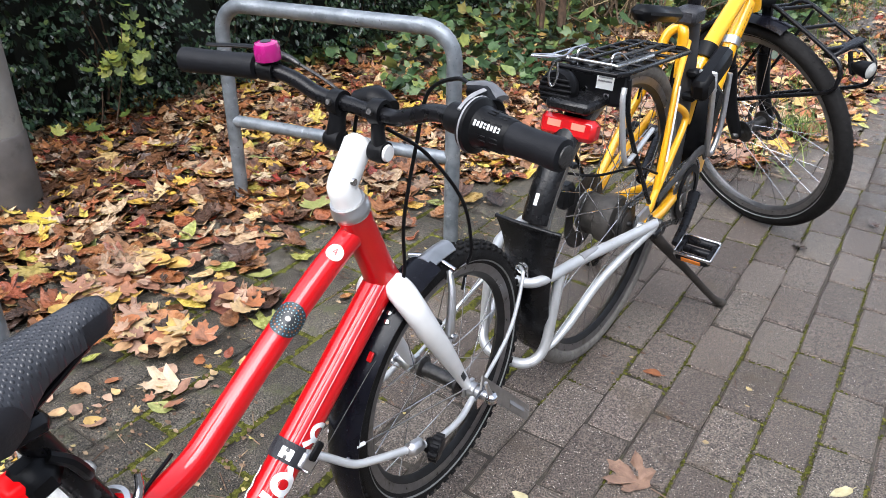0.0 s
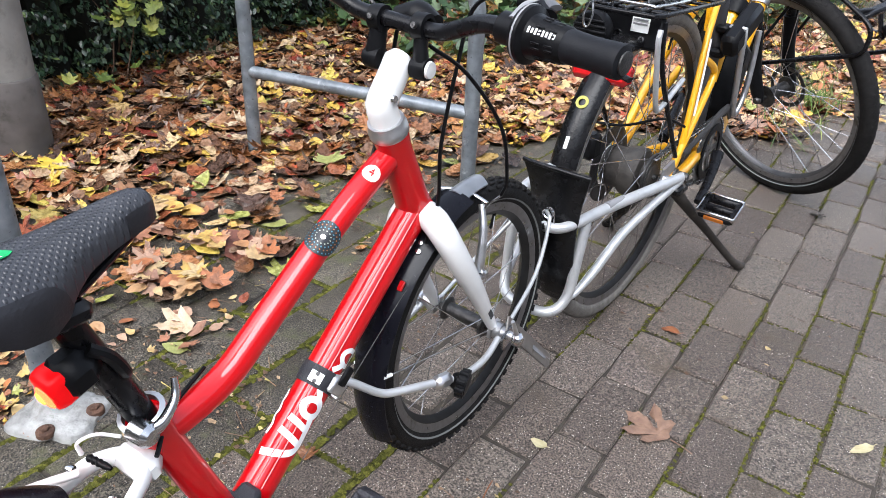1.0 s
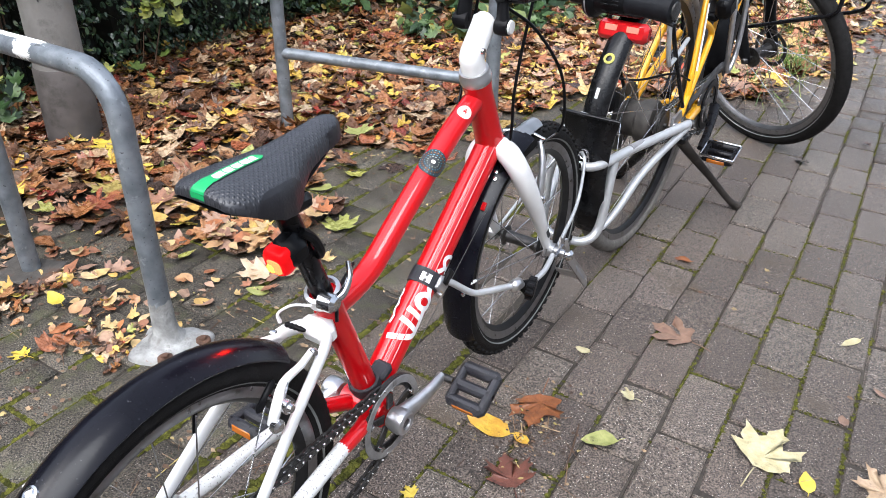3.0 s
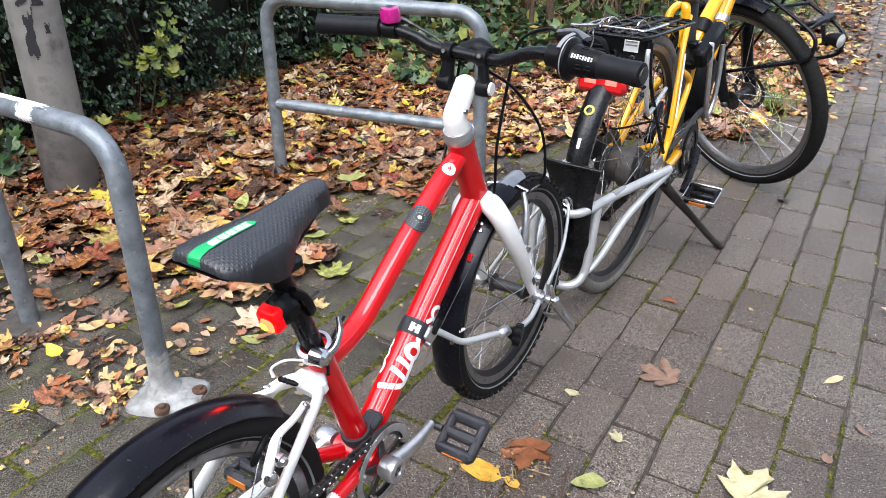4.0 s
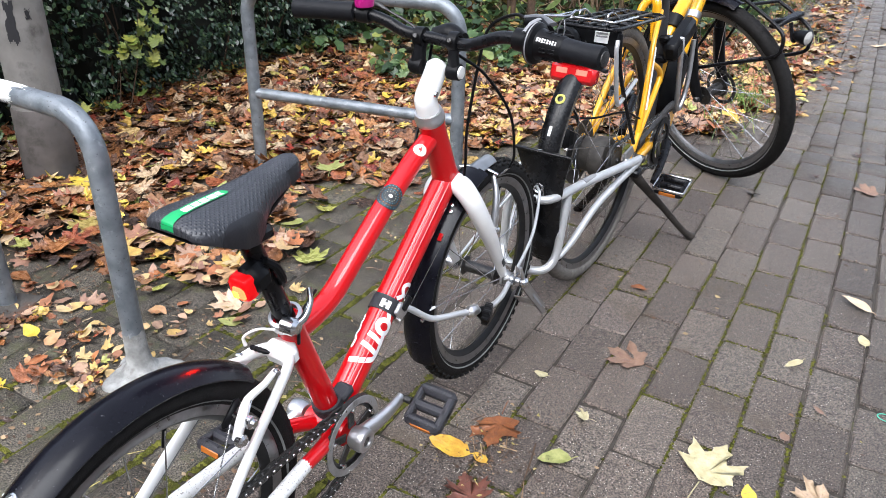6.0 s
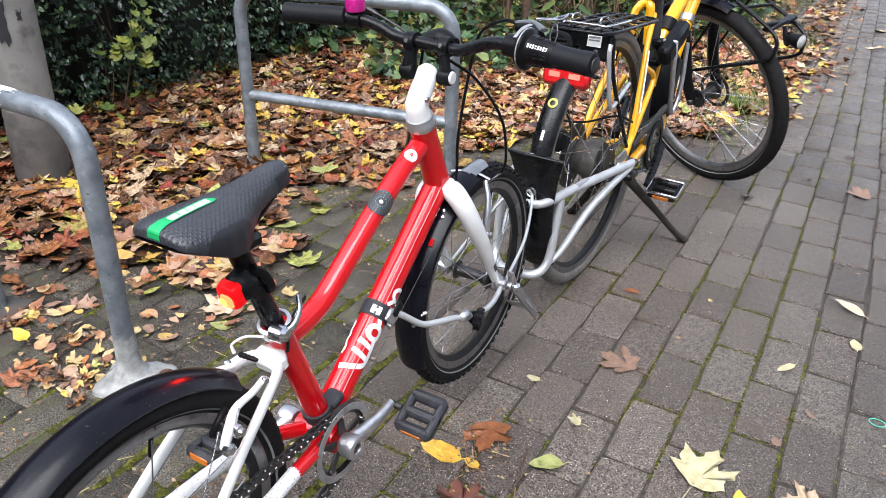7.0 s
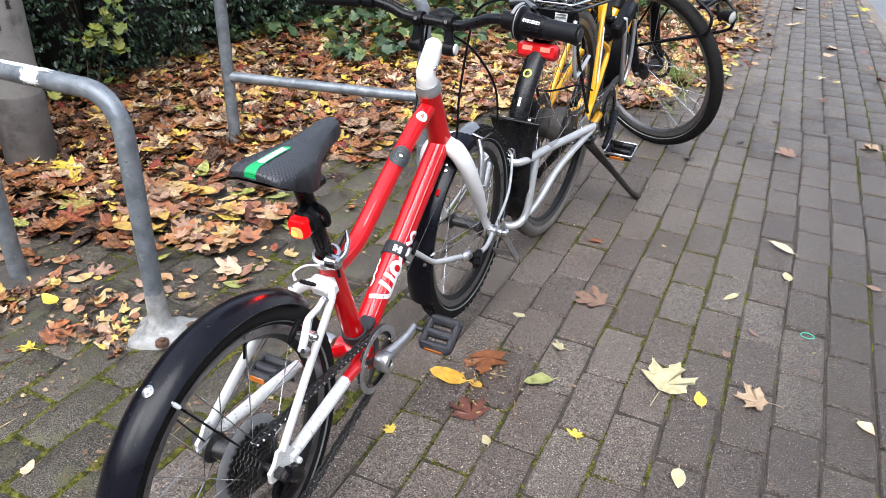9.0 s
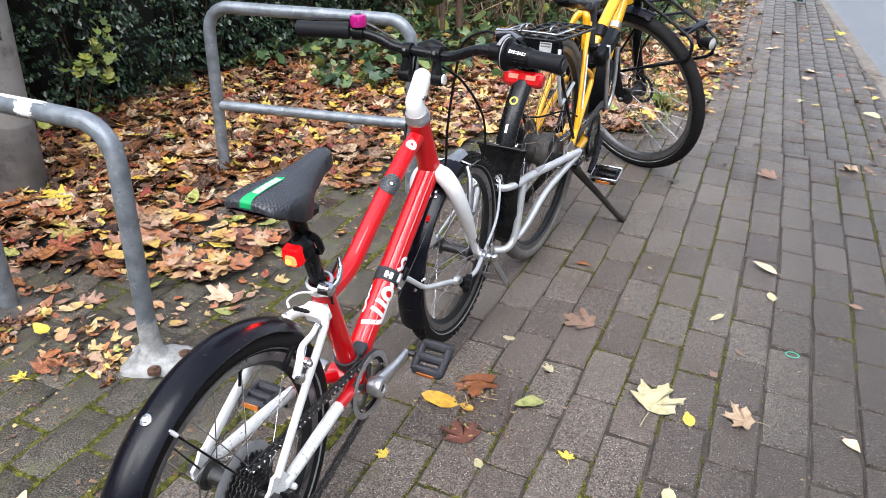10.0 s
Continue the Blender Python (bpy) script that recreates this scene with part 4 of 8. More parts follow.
def writing(text, size, m, mat, parent, depth=0.0004):
    """Letters of the built-in font as a mesh at the pose m."""
    cu = bpy.data.curves.new("writing", "FONT")
    cu.body, cu.size, cu.extrude, cu.align_x, cu.align_y = text, size, depth, "CENTER", "CENTER"
    tmp = bpy.data.objects.new("tmp", cu)
    me = bpy.data.meshes.new_from_object(tmp)
    bpy.data.objects.remove(tmp)
    sh = S().add([m @ v.co for v in me.vertices], [tuple(p.vertices) for p in me.polygons])
    bpy.data.meshes.remove(me)
    return part("writing", sh, mat, parent)


def frame_pose(p, z, x):
    """A pose at p whose z axis is z and whose x axis lies close to x."""
    z = Vector(z).normalized()
    x = Vector(x)
    x = (x - z * x.dot(z)).normalized()
    m = Matrix((x, z.cross(x), z)).transposed().to_4x4()
    m.translation = p
    return m


def pedal(parent, c, m3, body, w=0.078, l=0.078, reflect=True):
    """A platform pedal round c: an open frame with cross ribs and reflectors. m3: its turn."""
    m = Matrix.Translation(c) @ m3
    sh = S()
    sh.box(m @ Matrix.Translation((0, l / 2 - 0.006, 0)), w, 0.019, 0.022, 0.007)
    sh.box(m @ Matrix.Translation((0, -l / 2 + 0.008, 0)), w, 0.018, 0.022, 0.007)
    sh.box(m @ Matrix.Translation((w / 2 - 0.007, 0, 0)), 0.014, l - 0.012, 0.018, 0.004)
    sh.box(m @ Matrix.Translation((-w / 2 + 0.006, 0, 0)), 0.012, l - 0.012, 0.018, 0.004)
    sh.box(m @ Matrix.Translation((0, 0, 0)), w, 0.017, 0.018, 0.005)
    for i in (-1, 1):
        for j in (-1, 1):
            for q in range(2):
                sh.lathe([(0.0, 0.012), (0.002, 0.012), (0.002, 0.009)], m @ Matrix.Translation((i * w * (0.18 + 0.2 * q), j * (l / 2 - 0.006), 0)), 6)
    p = part("pedal", sh, body, parent)
    if reflect:
        for j in (-1, 1):
            part("reflector", S().box(m @ Matrix.Translation((0, j * (l / 2 + 0.0005), -0.001)), w * 0.55, 0.003, 0.011, 0.001), AMBER, p, "amber pedal reflector")
    return p


# ---- red child's bicycle ----
RX = -0.343


def B(x, y, z):
    return V(RX + x - 0.025 * (z - 0.24), y, z)


red = thing("bicycle", (RX, 0.62, 0), "red and white children's bicycle hitched behind a larger bicycle", "bicycle")
RM = axes(B(0, 0.252, 0.244), 0, -1.4)
GUARD_M = axes(B(0, 0.257, 0.240), 0, -1.4)
FM = axes(V(-0.335, 1.067, 0.262), 1.5)
make_wheel(red, RM, 0.242, 0.023, 20, 0.024, 0.060, RUBBER, RIM, 0, True, "rear wheel with dark rim", 0.2)
make_wheel(red, FM, 0.229, 0.019, 20, 0.020, 0.050, RUBBER, RIM, 64, True, "front wheel with knobbly tyre", 0.1)

# frame
BBp = B(0, 0.580, 0.214)
dt_a, dt_b, dt_r = B(0, 0.600, 0.234), B(0, 0.952, 0.512), 0.0225
dts_ = S().tube([dt_a, dt_b], [0.0225, 0.0225], 28)
for an in (38, 64):
    dts_.tube([on_tube(dt_a, dt_b, 0.0219, 0.0, an, 0), on_tube(dt_a, dt_b, 0.0219, (dt_b - dt_a).length, an, 0)], 0.0016, 8)
part("down_tube", dts_, RED, red)
TT = [B(0, 0.512, 0.416), B(-0.003, 0.541, 0.4165), B(-0.005, 0.568, 0.4175), B(-0.006, 0.5937, 0.4212), B(-0.006, 0.621, 0.4312), B(-0.006, 0.657, 0.4535), B(-0.006, 0.702, 0.4825), B(-0.006, 0.770, 0.525), B(-0.005, 0.838, 0.564), B(-0.002, 0.905, 0.598)]
part("top_tube", S().tube(TT, 0.0168, 24, 3), RED, red)
part("seat_tube", S().tube([B(0, 0.513, 0.448), B(0, 0.586, 0.236)], 0.0185, 20), RED, red)
ht_a, ht_b = B(0, 0.945, 0.492), B(0, 0.889, 0.622)
part("head_tube", S().tube([ht_a, ht_a.lerp(ht_b, 0.12), ht_a.lerp(ht_b, 0.3), ht_a.lerp(ht_b, 0.85), ht_b], [0.0250, 0.0245, 0.0225, 0.0215, 0.0235], 24), RED, red)
bbm = frame_pose(BBp, (1, 0, 0), (0, 1, 0))
part("bottom_bracket", S().lathe([(0.0, -0.036), (0.0215, -0.036), (0.0215, 0.036), (0.0, 0.036)], bbm, 24), RED, red)
part("cable_guard", S().lathe([(0.0188, -0.010), (0.0230, -0.010), (0.0245, 0.0), (0.0230, 0.009), (0.0188, 0.009), (0.0188, -0.010)], frame_pose(B(0.002, 0.578, 0.259), (0, -0.33, 0.94), (1, 0, 0)), 24).box(frame_pose(B(0.012, 0.602, 0.268), (0, -0.33, 0.94), (1, 0, 0)), 0.030, 0.030, 0.016, 0.005), PURPLE_GREY, red, "dark grey rubber guard at the tube joint")
for s in (-1, 1):
    part("chainstay_front", S().tube([BBp + V(s * 0.020, -0.014, 0.006), BBp + V(s * 0.037, -0.060, 0.020), BBp + V(s * 0.046, -0.112, 0.029)], [0.0125, 0.0115, 0.0105], 14, 3), RED, red, "red front end of the chainstay")
    part("chainstay", S().tube([B(s * 0.046, 0.471, 0.2425), B(s * 0.054, 0.400, 0.2425), B(s * 0.062, 0.315, 0.240), B(s * 0.065, 0.284, 0.241)], [0.0108, 0.0106, 0.0098, 0.0090], 16, 3), WHITE_WORN, red, "white scuffed chainstay")
    part("seatstay", S().tube([B(s * 0.008, 0.503, 0.402), B(s * 0.026, 0.482, 0.403), B(s * 0.038, 0.452, 0.395), B(s * 0.053, 0.370, 0.345), B(s * 0.065, 0.272, 0.264)], [0.0088, 0.0085, 0.0080, 0.0078, 0.0076], 14, 3, flat=(0.8, 1.2)), WHITE, red, "white seatstay")
    dro = S().slab([(-0.013, -0.014), (0.008, -0.019), (0.022, -0.014), (0.044, -0.016), (0.046, 0.004), (0.028, 0.027), (0.008, 0.028), (-0.002, 0.012), (-0.014, 0.004)], frame_pose(B(s * 0.0655 - 0.003, 0.252, 0.246), (1, 0, 0), (0, 1, 0)), 0.006)
    part("dropout", dro, WHITE_WORN, red)
    part("axle_nut", S().lathe([(0.0, 0.016), (0.0055, 0.016), (0.0065, 0.012), (0.0095, 0.010), (0.0095, 0.0)], frame_pose(B(s * 0.069, 0.252, 0.244), (s, 0, 0), (0, 1, 0)), 6), DARK_STEEL, red)
    part("frame_eyelet", S().lathe([(0.0, 0.006), (0.004, 0.006), (0.0055, 0.003), (0.0055, -0.003)], frame_pose(B(s * 0.069, 0.300, 0.226), (s, 0, 0), (0, 1, 0)), 10), WHITE, red)
part("stay_bridge", S().box(frame_pose(B(0, 0.498, 0.402), (0, -0.35, 0.94), (1, 0, 0)), 0.050, 0.032, 0.038, 0.012), WHITE, red, "white bridge joining the seatstays")

# white plain shapes on the down tube and small marks
def smooth_path(pts, k=5):
    """Points added along a bent line."""
    out = []
    for i in range(len(pts) - 1):
        p1, p2 = pts[i], pts[i + 1]
        p0, p3 = pts[max(0, i - 1)], pts[min(len(pts) - 1, i + 2)]
        for j in range(k):
            t = j / k
            out.append(tuple(0.5 * (2 * b + (c - a) * t + (2 * a - 5 * b + 4 * c - d) * t * t + (3 * b - a - 3 * c + d) * t ** 3) for a, b, c, d in zip(p0, p1, p2, p3)))
    return out + [pts[-1]]


DECALS = (
    ([(0.074, 0.041), (0.077, 0.031), (0.081, 0.019), (0.088, 0.005), (0.097, -0.001), (0.110, 0.000), (0.121, 0.001), (0.132, 0.004)], 0.0088),
    ([(0.107, 0.0325), (0.1045, 0.021), (0.1015, 0.010), (0.099, 0.001)], 0.0082),
    ([(0.1245, 0.0295), (0.1225, 0.019), (0.120, 0.010), (0.118, 0.002)], 0.0082),
    ([(0.144 + 0.0108 * math.cos(k * 0.35), 0.0100 + 0.0115 * math.sin(k * 0.35)) for k in range(19)], 0.0085),
    ([(0.153, 0.007), (0.160, 0.009), (0.168, 0.013)], 0.0080),
    ([(0.2170 + 0.0105 * math.cos(k * 0.35), -0.0030 + 0.0115 * math.sin(k * 0.35)) for k in range(19)], 0.0066),
    ([(0.206, 0.002), (0.200, 0.007), (0.195, 0.012)], 0.0070),
    ([(0.152, 0.0515), (0.144, 0.0490), (0.136, 0.0505), (0.126, 0.0470), (0.117, 0.0500), (0.107, 0.0450), (0.094, 0.0470)], 0.0046),
)
for k, (path, width) in enumerate(DECALS):
    part("decal", ribbon(S(), dt_a, dt_b, dt_r, smooth_path(path), width, 0.0008 + 0.00012 * k), DECAL, red, "white painted shape on the down tube", None)
tt_a, tt_b = TT[6], TT[8]


def disc_on(a, b, r, s, ang, rad, lift, k=20):
    out = []
    for i in range(k):
        t = 2 * math.pi * i / k
        out.append(on_tube(a, b, r, s + rad * math.cos(t), ang + math.degrees(rad * math.sin(t) / r), lift))
    return out


def patch_disc(a, b, r, s, ang, rad, lift):
    sh = S()
    rings = [disc_on(a, b, r, s, ang, rad * q / 4, lift) for q in range(1, 5)]
    sh.v = [tuple(on_tube(a, b, r, s, ang, lift))] + [tuple(p) for rg in rings for p in rg]
    sh.f = [(0, 1 + i, 1 + (i + 1) % 20) for i in range(20)]
    for q in range(3):
        for i in range(20):
            j = (i + 1) % 20
            sh.f.append((1 + q * 20 + i, 1 + (q + 1) * 20 + i, 1 + (q + 1) * 20 + j, 1 + q * 20 + j))
    return sh


stk = part("round_sticker", patch_disc(tt_a, tt_b, 0.0167, 0.078, 58, 0.0215, 0.0024), STICKER, red, "round black sticker with rings of coloured dots", None)
DOT_C = plain("orange_dots", (0.50, 0.17, 0.05), 0.5)
for rad, cnt, mat in ((0.0185, 26, DOT_B), (0.0150, 22, DOT_C), (0.0115, 18, DOT_B), (0.0080, 13, DOT_A)):
    dts = S()
    for i in range(cnt):
        t = 2 * math.pi * i / cnt
        s, an = 0.078 + rad * math.cos(t), 58 + math.degrees(rad * math.sin(t) / 0.0167)
        k = disc_on(tt_a, tt_b, 0.0167, s, an, 0.00085, 0.0029, 6)
        dts.add(k, [tuple(range(6))])
    part("dot_ring", dts, mat, stk, "", None)
part("sticker_centre", patch_disc(tt_a, tt_b, 0.0167, 0.078, 58, 0.003, 0.0029), PALE, stk, "", None)
num = part("number_sticker", patch_disc(TT[8], TT[9], 0.0168, 0.018, 58, 0.0110, 0.0012), PALE, red, "cream round sticker with a red 4", None)
pn = on_tube(TT[8], TT[9], 0.0168, 0.018, 58, 0.0020)
nn = pn - on_tube(TT[8], TT[9], 0.0168, 0.018, 58, -0.0168)
writing("4", 0.014, frame_pose(pn, nn, (0.5, 0.1, 0)), RED, num)

# seat
part("seat_clamp", S().lathe([(0.0195, 0.0), (0.0235, 0.001), (0.0235, 0.016), (0.0185, 0.018)], frame_pose(B(0, 0.516, 0.440), (0, -0.33, 0.94), (1, 0, 0)), 20), ALU, red)
lev = S().tube([B(0.026, 0.500, 0.452), B(0.034, 0.512, 0.462), B(0.030, 0.530, 0.476), B(0.024, 0.536, 0.492)], [0.006, 0.0055, 0.0045, 0.0035], 10, 3)
lev.lathe([(0.0, 0.012), (0.008, 0.011), (0.0125, 0.006), (0.0125, -0.012), (0.0, -0.013)], frame_pose(B(0.024, 0.497, 0.452), (1, 0.1, 0), (0, 1, 0)), 16)
part("clamp_lever", lev, CHROME, red, "polished quick-release lever")
part("seatpost", S().tube([B(0, 0.518, 0.432), B(0, 0.462, 0.590), B(0, 0.455, 0.612)], 0.0138, 18), BLACK_METAL, red)
SADDLE_ROWS = [(0.3490, 0.026, 0.6500, 0.008), (0.3500, 0.034, 0.6530, 0.013), (0.3540, 0.040, 0.6555, 0.018), (0.3640, 0.0465, 0.6580, 0.025), (0.384, 0.0515, 0.6595, 0.036), (0.410, 0.0525, 0.6600, 0.048), (0.434, 0.0480, 0.6600, 0.053),
               (0.452, 0.0410, 0.6605, 0.049), (0.466, 0.0345, 0.6615, 0.039), (0.484, 0.0285, 0.6635, 0.031), (0.510, 0.0232, 0.6670, 0.029), (0.535, 0.0198, 0.6710, 0.029), (0.550, 0.0170, 0.6715, 0.028), (0.560, 0.0122, 0.6690, 0.024), (0.5650, 0.006, 0.6630, 0.015)]



def saddle_row(y):
    for a, b in zip(SADDLE_ROWS, SADDLE_ROWS[1:]):
        if y <= b[0]:
            t = max(0.0, (y - a[0]) / (b[0] - a[0]))
            return [p + (q - p) * t for p, q in zip(a[1:], b[1:])]
    return SADDLE_ROWS[-1][1:]


def saddle_point(u, y, lift=0.0):
    """A place on the saddle's cover: u from -1 (left rim) over 0 (ridge) to 1 (right rim)."""
    w, z, d = saddle_row(y)
    a = abs(u) * math.pi / 2 * 1.06
    x = math.copysign((w + lift) * math.sin(min(a, math.pi / 2)) ** 0.92 - (0.05 * w * (a - math.pi / 2) * 4 if a > math.pi / 2 else 0), u)
    dz = -d * (1 - max(0.0, math.cos(a)) ** 0.62) - (0.0025 * math.exp(-(x / 0.007) ** 2) if 0.37 < y < 0.53 else 0)
    return B(x, 0.455 + (y - 0.455) * 0.955, z + dz + lift * max(0.0, math.cos(a)))


def saddle_patch(u0, u1, ys, k=10, lift=0.0, narrow=None):
    sh = S()
    for i, y in enumerate(ys):
        f = narrow(y) if narrow else 1.0
        for j in range(k + 1):
            c = (u0 + u1) / 2
            u = c + (u0 + (u1 - u0) * j / k - c) * f
            sh.v.append(tuple(saddle_point(u, y, lift)))
    for i in range(len(ys) - 1):
        for j in range(k):
            p = i * (k + 1) + j
            sh.f.append((p, p + 1, p + k + 2, p + k + 1))
    return sh


row_ys = [0.3490, 0.3495, 0.3500, 0.3515, 0.354, 0.358, 0.364, 0.372] + [0.384 + 0.007 * i for i in range(23)] + [0.542, 0.546, 0.550, 0.554, 0.557, 0.560, 0.5630, 0.5650]
cover = saddle_patch(-1, 1, row_ys, 30)
cover.f.append(tuple(range(30, -1, -1)))
cover.f.append(tuple(range((len(row_ys) - 1) * 31, len(row_ys) * 31)))
sad = part("saddle", cover, SADDLE, red, "black dotted saddle with a green band", 65)
under = S()
for y in row_ys[3:-3:2]:
    w, z, d = saddle_row(y)
    under.v += [tuple(B(-w * 0.9, y, z - d * 0.96)), tuple(B(w * 0.9, y, z - d * 0.96))]
under.f = [(2 * i, 2 * i + 1, 2 * i + 3, 2 * i + 2) for i in range(len(under.v) // 2 - 1)]
part("saddle_base", under, BLACK, sad, "black plastic saddle base")
arch = lambda y: max(0.02, 1 - abs((y - 0.418) / 0.043) ** 4)
for s in (-1, 1):
    ys = [0.376 + 0.0835 * i / 20 for i in range(21)]
    pan = S()
    for y in ys:
        t = arch(y)
        for j in range(9):
            u = s * (1.0 - 0.42 * t * (1 - j / 8))
            pan.v.append(tuple(saddle_point(u, y, 0.0009)))
    pan.f = [(i * 9 + j, i * 9 + j + 1, i * 9 + j + 10, i * 9 + j + 9) for i in range(20) for j in range(8)]
    part("side_panel", pan, SADDLE_EDGE, sad, "smooth black side panel", 65)
    nose = saddle_patch(s * 0.62, s * 1.0, [0.528 + 0.035 * i / 8 for i in range(9)], 5, 0.0008)
    part("nose_panel", nose, SADDLE_EDGE, sad, "smooth black nose panel", 65)


def band_u(x, y):
    w = saddle_row(y)[0]
    return math.asin(max(-1, min(1, abs(x) / w)) ** (1 / 0.92)) / (math.pi / 2 * 1.06) * (1 if x > 0 else -1)


def band_patch(x0, x1, ys, lift, tip=None):
    sh = S()
    for y in ys:
        f = tip(y) if tip else 1.0
        c = (x0 + x1) / 2
        for j in range(7):
            sh.v.append(tuple(saddle_point(band_u(c + (x0 + (x1 - x0) * j / 6 - c) * f, y), y, lift)))
    sh.f = [(i * 7 + j, i * 7 + j + 1, i * 7 + j + 8, i * 7 + j + 7) for i in range(len(ys) - 1) for j in range(6)]
    return sh


ys = row_ys[:8] + [0.376 + 0.004 * i for i in range(16)] + [0.4385, 0.4405, 0.442]
bnd = band_patch(-0.0074, 0.0074, ys, 0.0010, lambda y: max(0.05, 1 - max(0.0, (y - 0.431) / 0.0115) ** 2) * (1 if y > 0.37 else 1 + (0.37 - y) * 9))
k = len(bnd.v)
low = [V(*bnd.v[j]) + V(0, -0.0004, -0.006) for j in range(7)]
bnd.add([V(*bnd.v[j]) + V(0, -0.0006, 0) for j in range(7)] + low, [(j, j + 1, j + 8, j + 7) for j in range(6)])
part("green_band", bnd, GREEN_BAND, sad, "glossy green band along the saddle", 60)
bars = S()
for yy, L in ((0.374, 0.013), (0.389, 0.010), (0.401, 0.010), (0.413, 0.011), (0.4255, 0.007)):
    q = band_patch(-0.0050, 0.0050, [yy + L * i / 3 for i in range(4)], 0.0016)
    bars.add(q.v, q.f)
part("band_print", bars, DECAL, sad, "white printed bars", 60)
for s in (-1, 1):
    part("saddle_rail", S().tube([B(s * 0.018, 0.372, 0.634), B(s * 0.022, 0.41, 0.612), B(s * 0.020, 0.46, 0.610), B(s * 0.008, 0.54, 0.640)], 0.0035, 8, 3), BLACK_METAL, sad)
part("saddle_clamp", S().box(pose(RX, 0.452, 0.606, 0, 0, 0), 0.060, 0.045, 0.020, 0.006), BLACK_METAL, red)

# rear light on the seatpost
lm = frame_pose(B(0.006, 0.452, 0.538), (0, -0.93, -0.25), (1, 0, 0))
lamp = part("rear_light", S().box(lm @ Matrix.Translation((0, 0, -0.006)), 0.041, 0.043, 0.046, 0.014).tube([B(0.016, 0.47, 0.56), B(0.020, 0.485, 0.545), B(0.016, 0.497, 0.518), B(-0.016, 0.497, 0.518), B(-0.018, 0.48, 0.55)], 0.006, 8, 3), BLACK, red, "black rear light with glowing red and amber lens")


def pillow(m, a, b, rings, seg=32):
    """A domed shape with a rounded-square outline of the half sizes a, b; rings: (share of the size, height)."""
    sh = S()
    for f, h in rings:
        for k in range(seg):
            t = 2 * math.pi * k / seg
            c, d = math.cos(t), math.sin(t)
            sh.v.append(tuple(m @ V(math.copysign(abs(c) ** 0.55, c) * a * f, math.copysign(abs(d) ** 0.55, d) * b * f, h)))
    n = len(rings)
    sh.f = [(i * seg + k, i * seg + (k + 1) % seg, (i + 1) * seg + (k + 1) % seg, (i + 1) * seg + k) for i in range(n - 1) for k in range(seg)]
    sh.f.append(tuple(range((n - 1) * seg, n * seg)))
    return sh


part("lens", pillow(lm, 0.0165, 0.0185, ((0.97, 0.004), (1.0, 0.011), (0.95, 0.0165), (0.85, 0.0200), (0.45, 0.0205))), RED_GLOW, lamp, "red lens rim", 60)
part("led_window", pillow(lm @ Matrix.Translation((0.0005, -0.0030, 0)), 0.0098, 0.0100, ((1.0, 0.0190), (0.96, 0.0218), (0.75, 0.0232), (0.4, 0.0238))), AMBER_GLOW, lamp, "bright amber light", 60)
part("led", pillow(lm @ Matrix.Translation((-0.003, -0.004, 0)), 0.0050, 0.0056, ((1.0, 0.0225), (0.9, 0.0246), (0.5, 0.0254))), HOT_GLOW, lamp, "glaring led", 60)

# mudguards
rf = part("rear_mudguard", fender(GUARD_M, 0.2530, 0.0285, 48, 196, 0.015), BLACK_GLOSS, red, "black satin rear mudguard")
part("rivet", S().lathe([(0.0, 0.0030), (0.0035, 0.0032), (0.0050, 0.0020), (0.0060, 0.0034), (0.0080, 0.0026), (0.0088, 0.0)], frame_pose(GUARD_M @ V(0.2520 * math.cos(radians(121)), 0.2520 * math.sin(radians(121)), 0), V(0, math.cos(radians(121)), math.sin(radians(121))), (1, 0, 0)), 14), CHROME, rf)
ff = part("front_mudguard", fender(FM, 0.2445, 0.0285, 101, 203), BLACK_GLOSS, red, "black satin front mudguard")
for an, of in ((125, 0.010), (121, -0.004), (128, 0.014), (176, 0.018)):
    t = radians(an)
    part("rivet", S().lathe([(0.0, 0.0025), (0.0035, 0.002), (0.0042, 0.0)], frame_pose(FM @ V(0.2435 * math.cos(t), 0.2435 * math.sin(t), of), FM.to_3x3() @ V(math.cos(t), math.sin(t), 0.25), (1, 0, 0)), 10), CHROME, ff)
part("mudguard_front_tip", S().add(fender(FM, 0.2465, 0.017, 88, 102, 0.010, 10).v, fender(FM, 0.2465, 0.017, 88, 102, 0.010, 10).f), plain("grey_satin_metal", (0.24, 0.25, 0.265), 0.3, 0.5), red, "grey metal front mudguard tip")
part("mudguard_reflector", S().box(frame_pose(FM @ V(0.248 * math.cos(radians(140)), 0.248 * math.sin(radians(140)), 0.018), FM.to_3x3() @ V(-0.76, 0.64, 0), (1, 0, 0)), 0.008, 0.014, 0.004, 0.001), RED_LENS, red, "small red reflector")
for s in (-1, 1):
    a = RM @ V(0, 0.004, s * 0.062)
    b = GUARD_M @ V(0.238 * math.cos(radians(121)), 0.238 * math.sin(radians(121)), s * 0.0255)
    st = part("mudguard_stay", S().tube([a, b], 0.0016, 8), BLACK_METAL, red)
    part("stay_tip", S().tube([b + (a - b) * 0.07, b - (a - b) * 0.004], 0.0030, 8), DECAL, st, "white stay end cap")
    a = FM @ V(0.0, 0.0, s * 0.052)
    b = FM @ V(0.233 * math.cos(radians(171)), 0.233 * math.sin(radians(171)), s * 0.026)
    st = part("mudguard_stay", S().tube([a, b], 0.0014, 8), CHROME, red)
    part("stay_tip", S().tube([b + (a - b) * 0.05, b - (a - b) * 0.012], 0.0028, 8), DECAL, st, "white stay end cap")

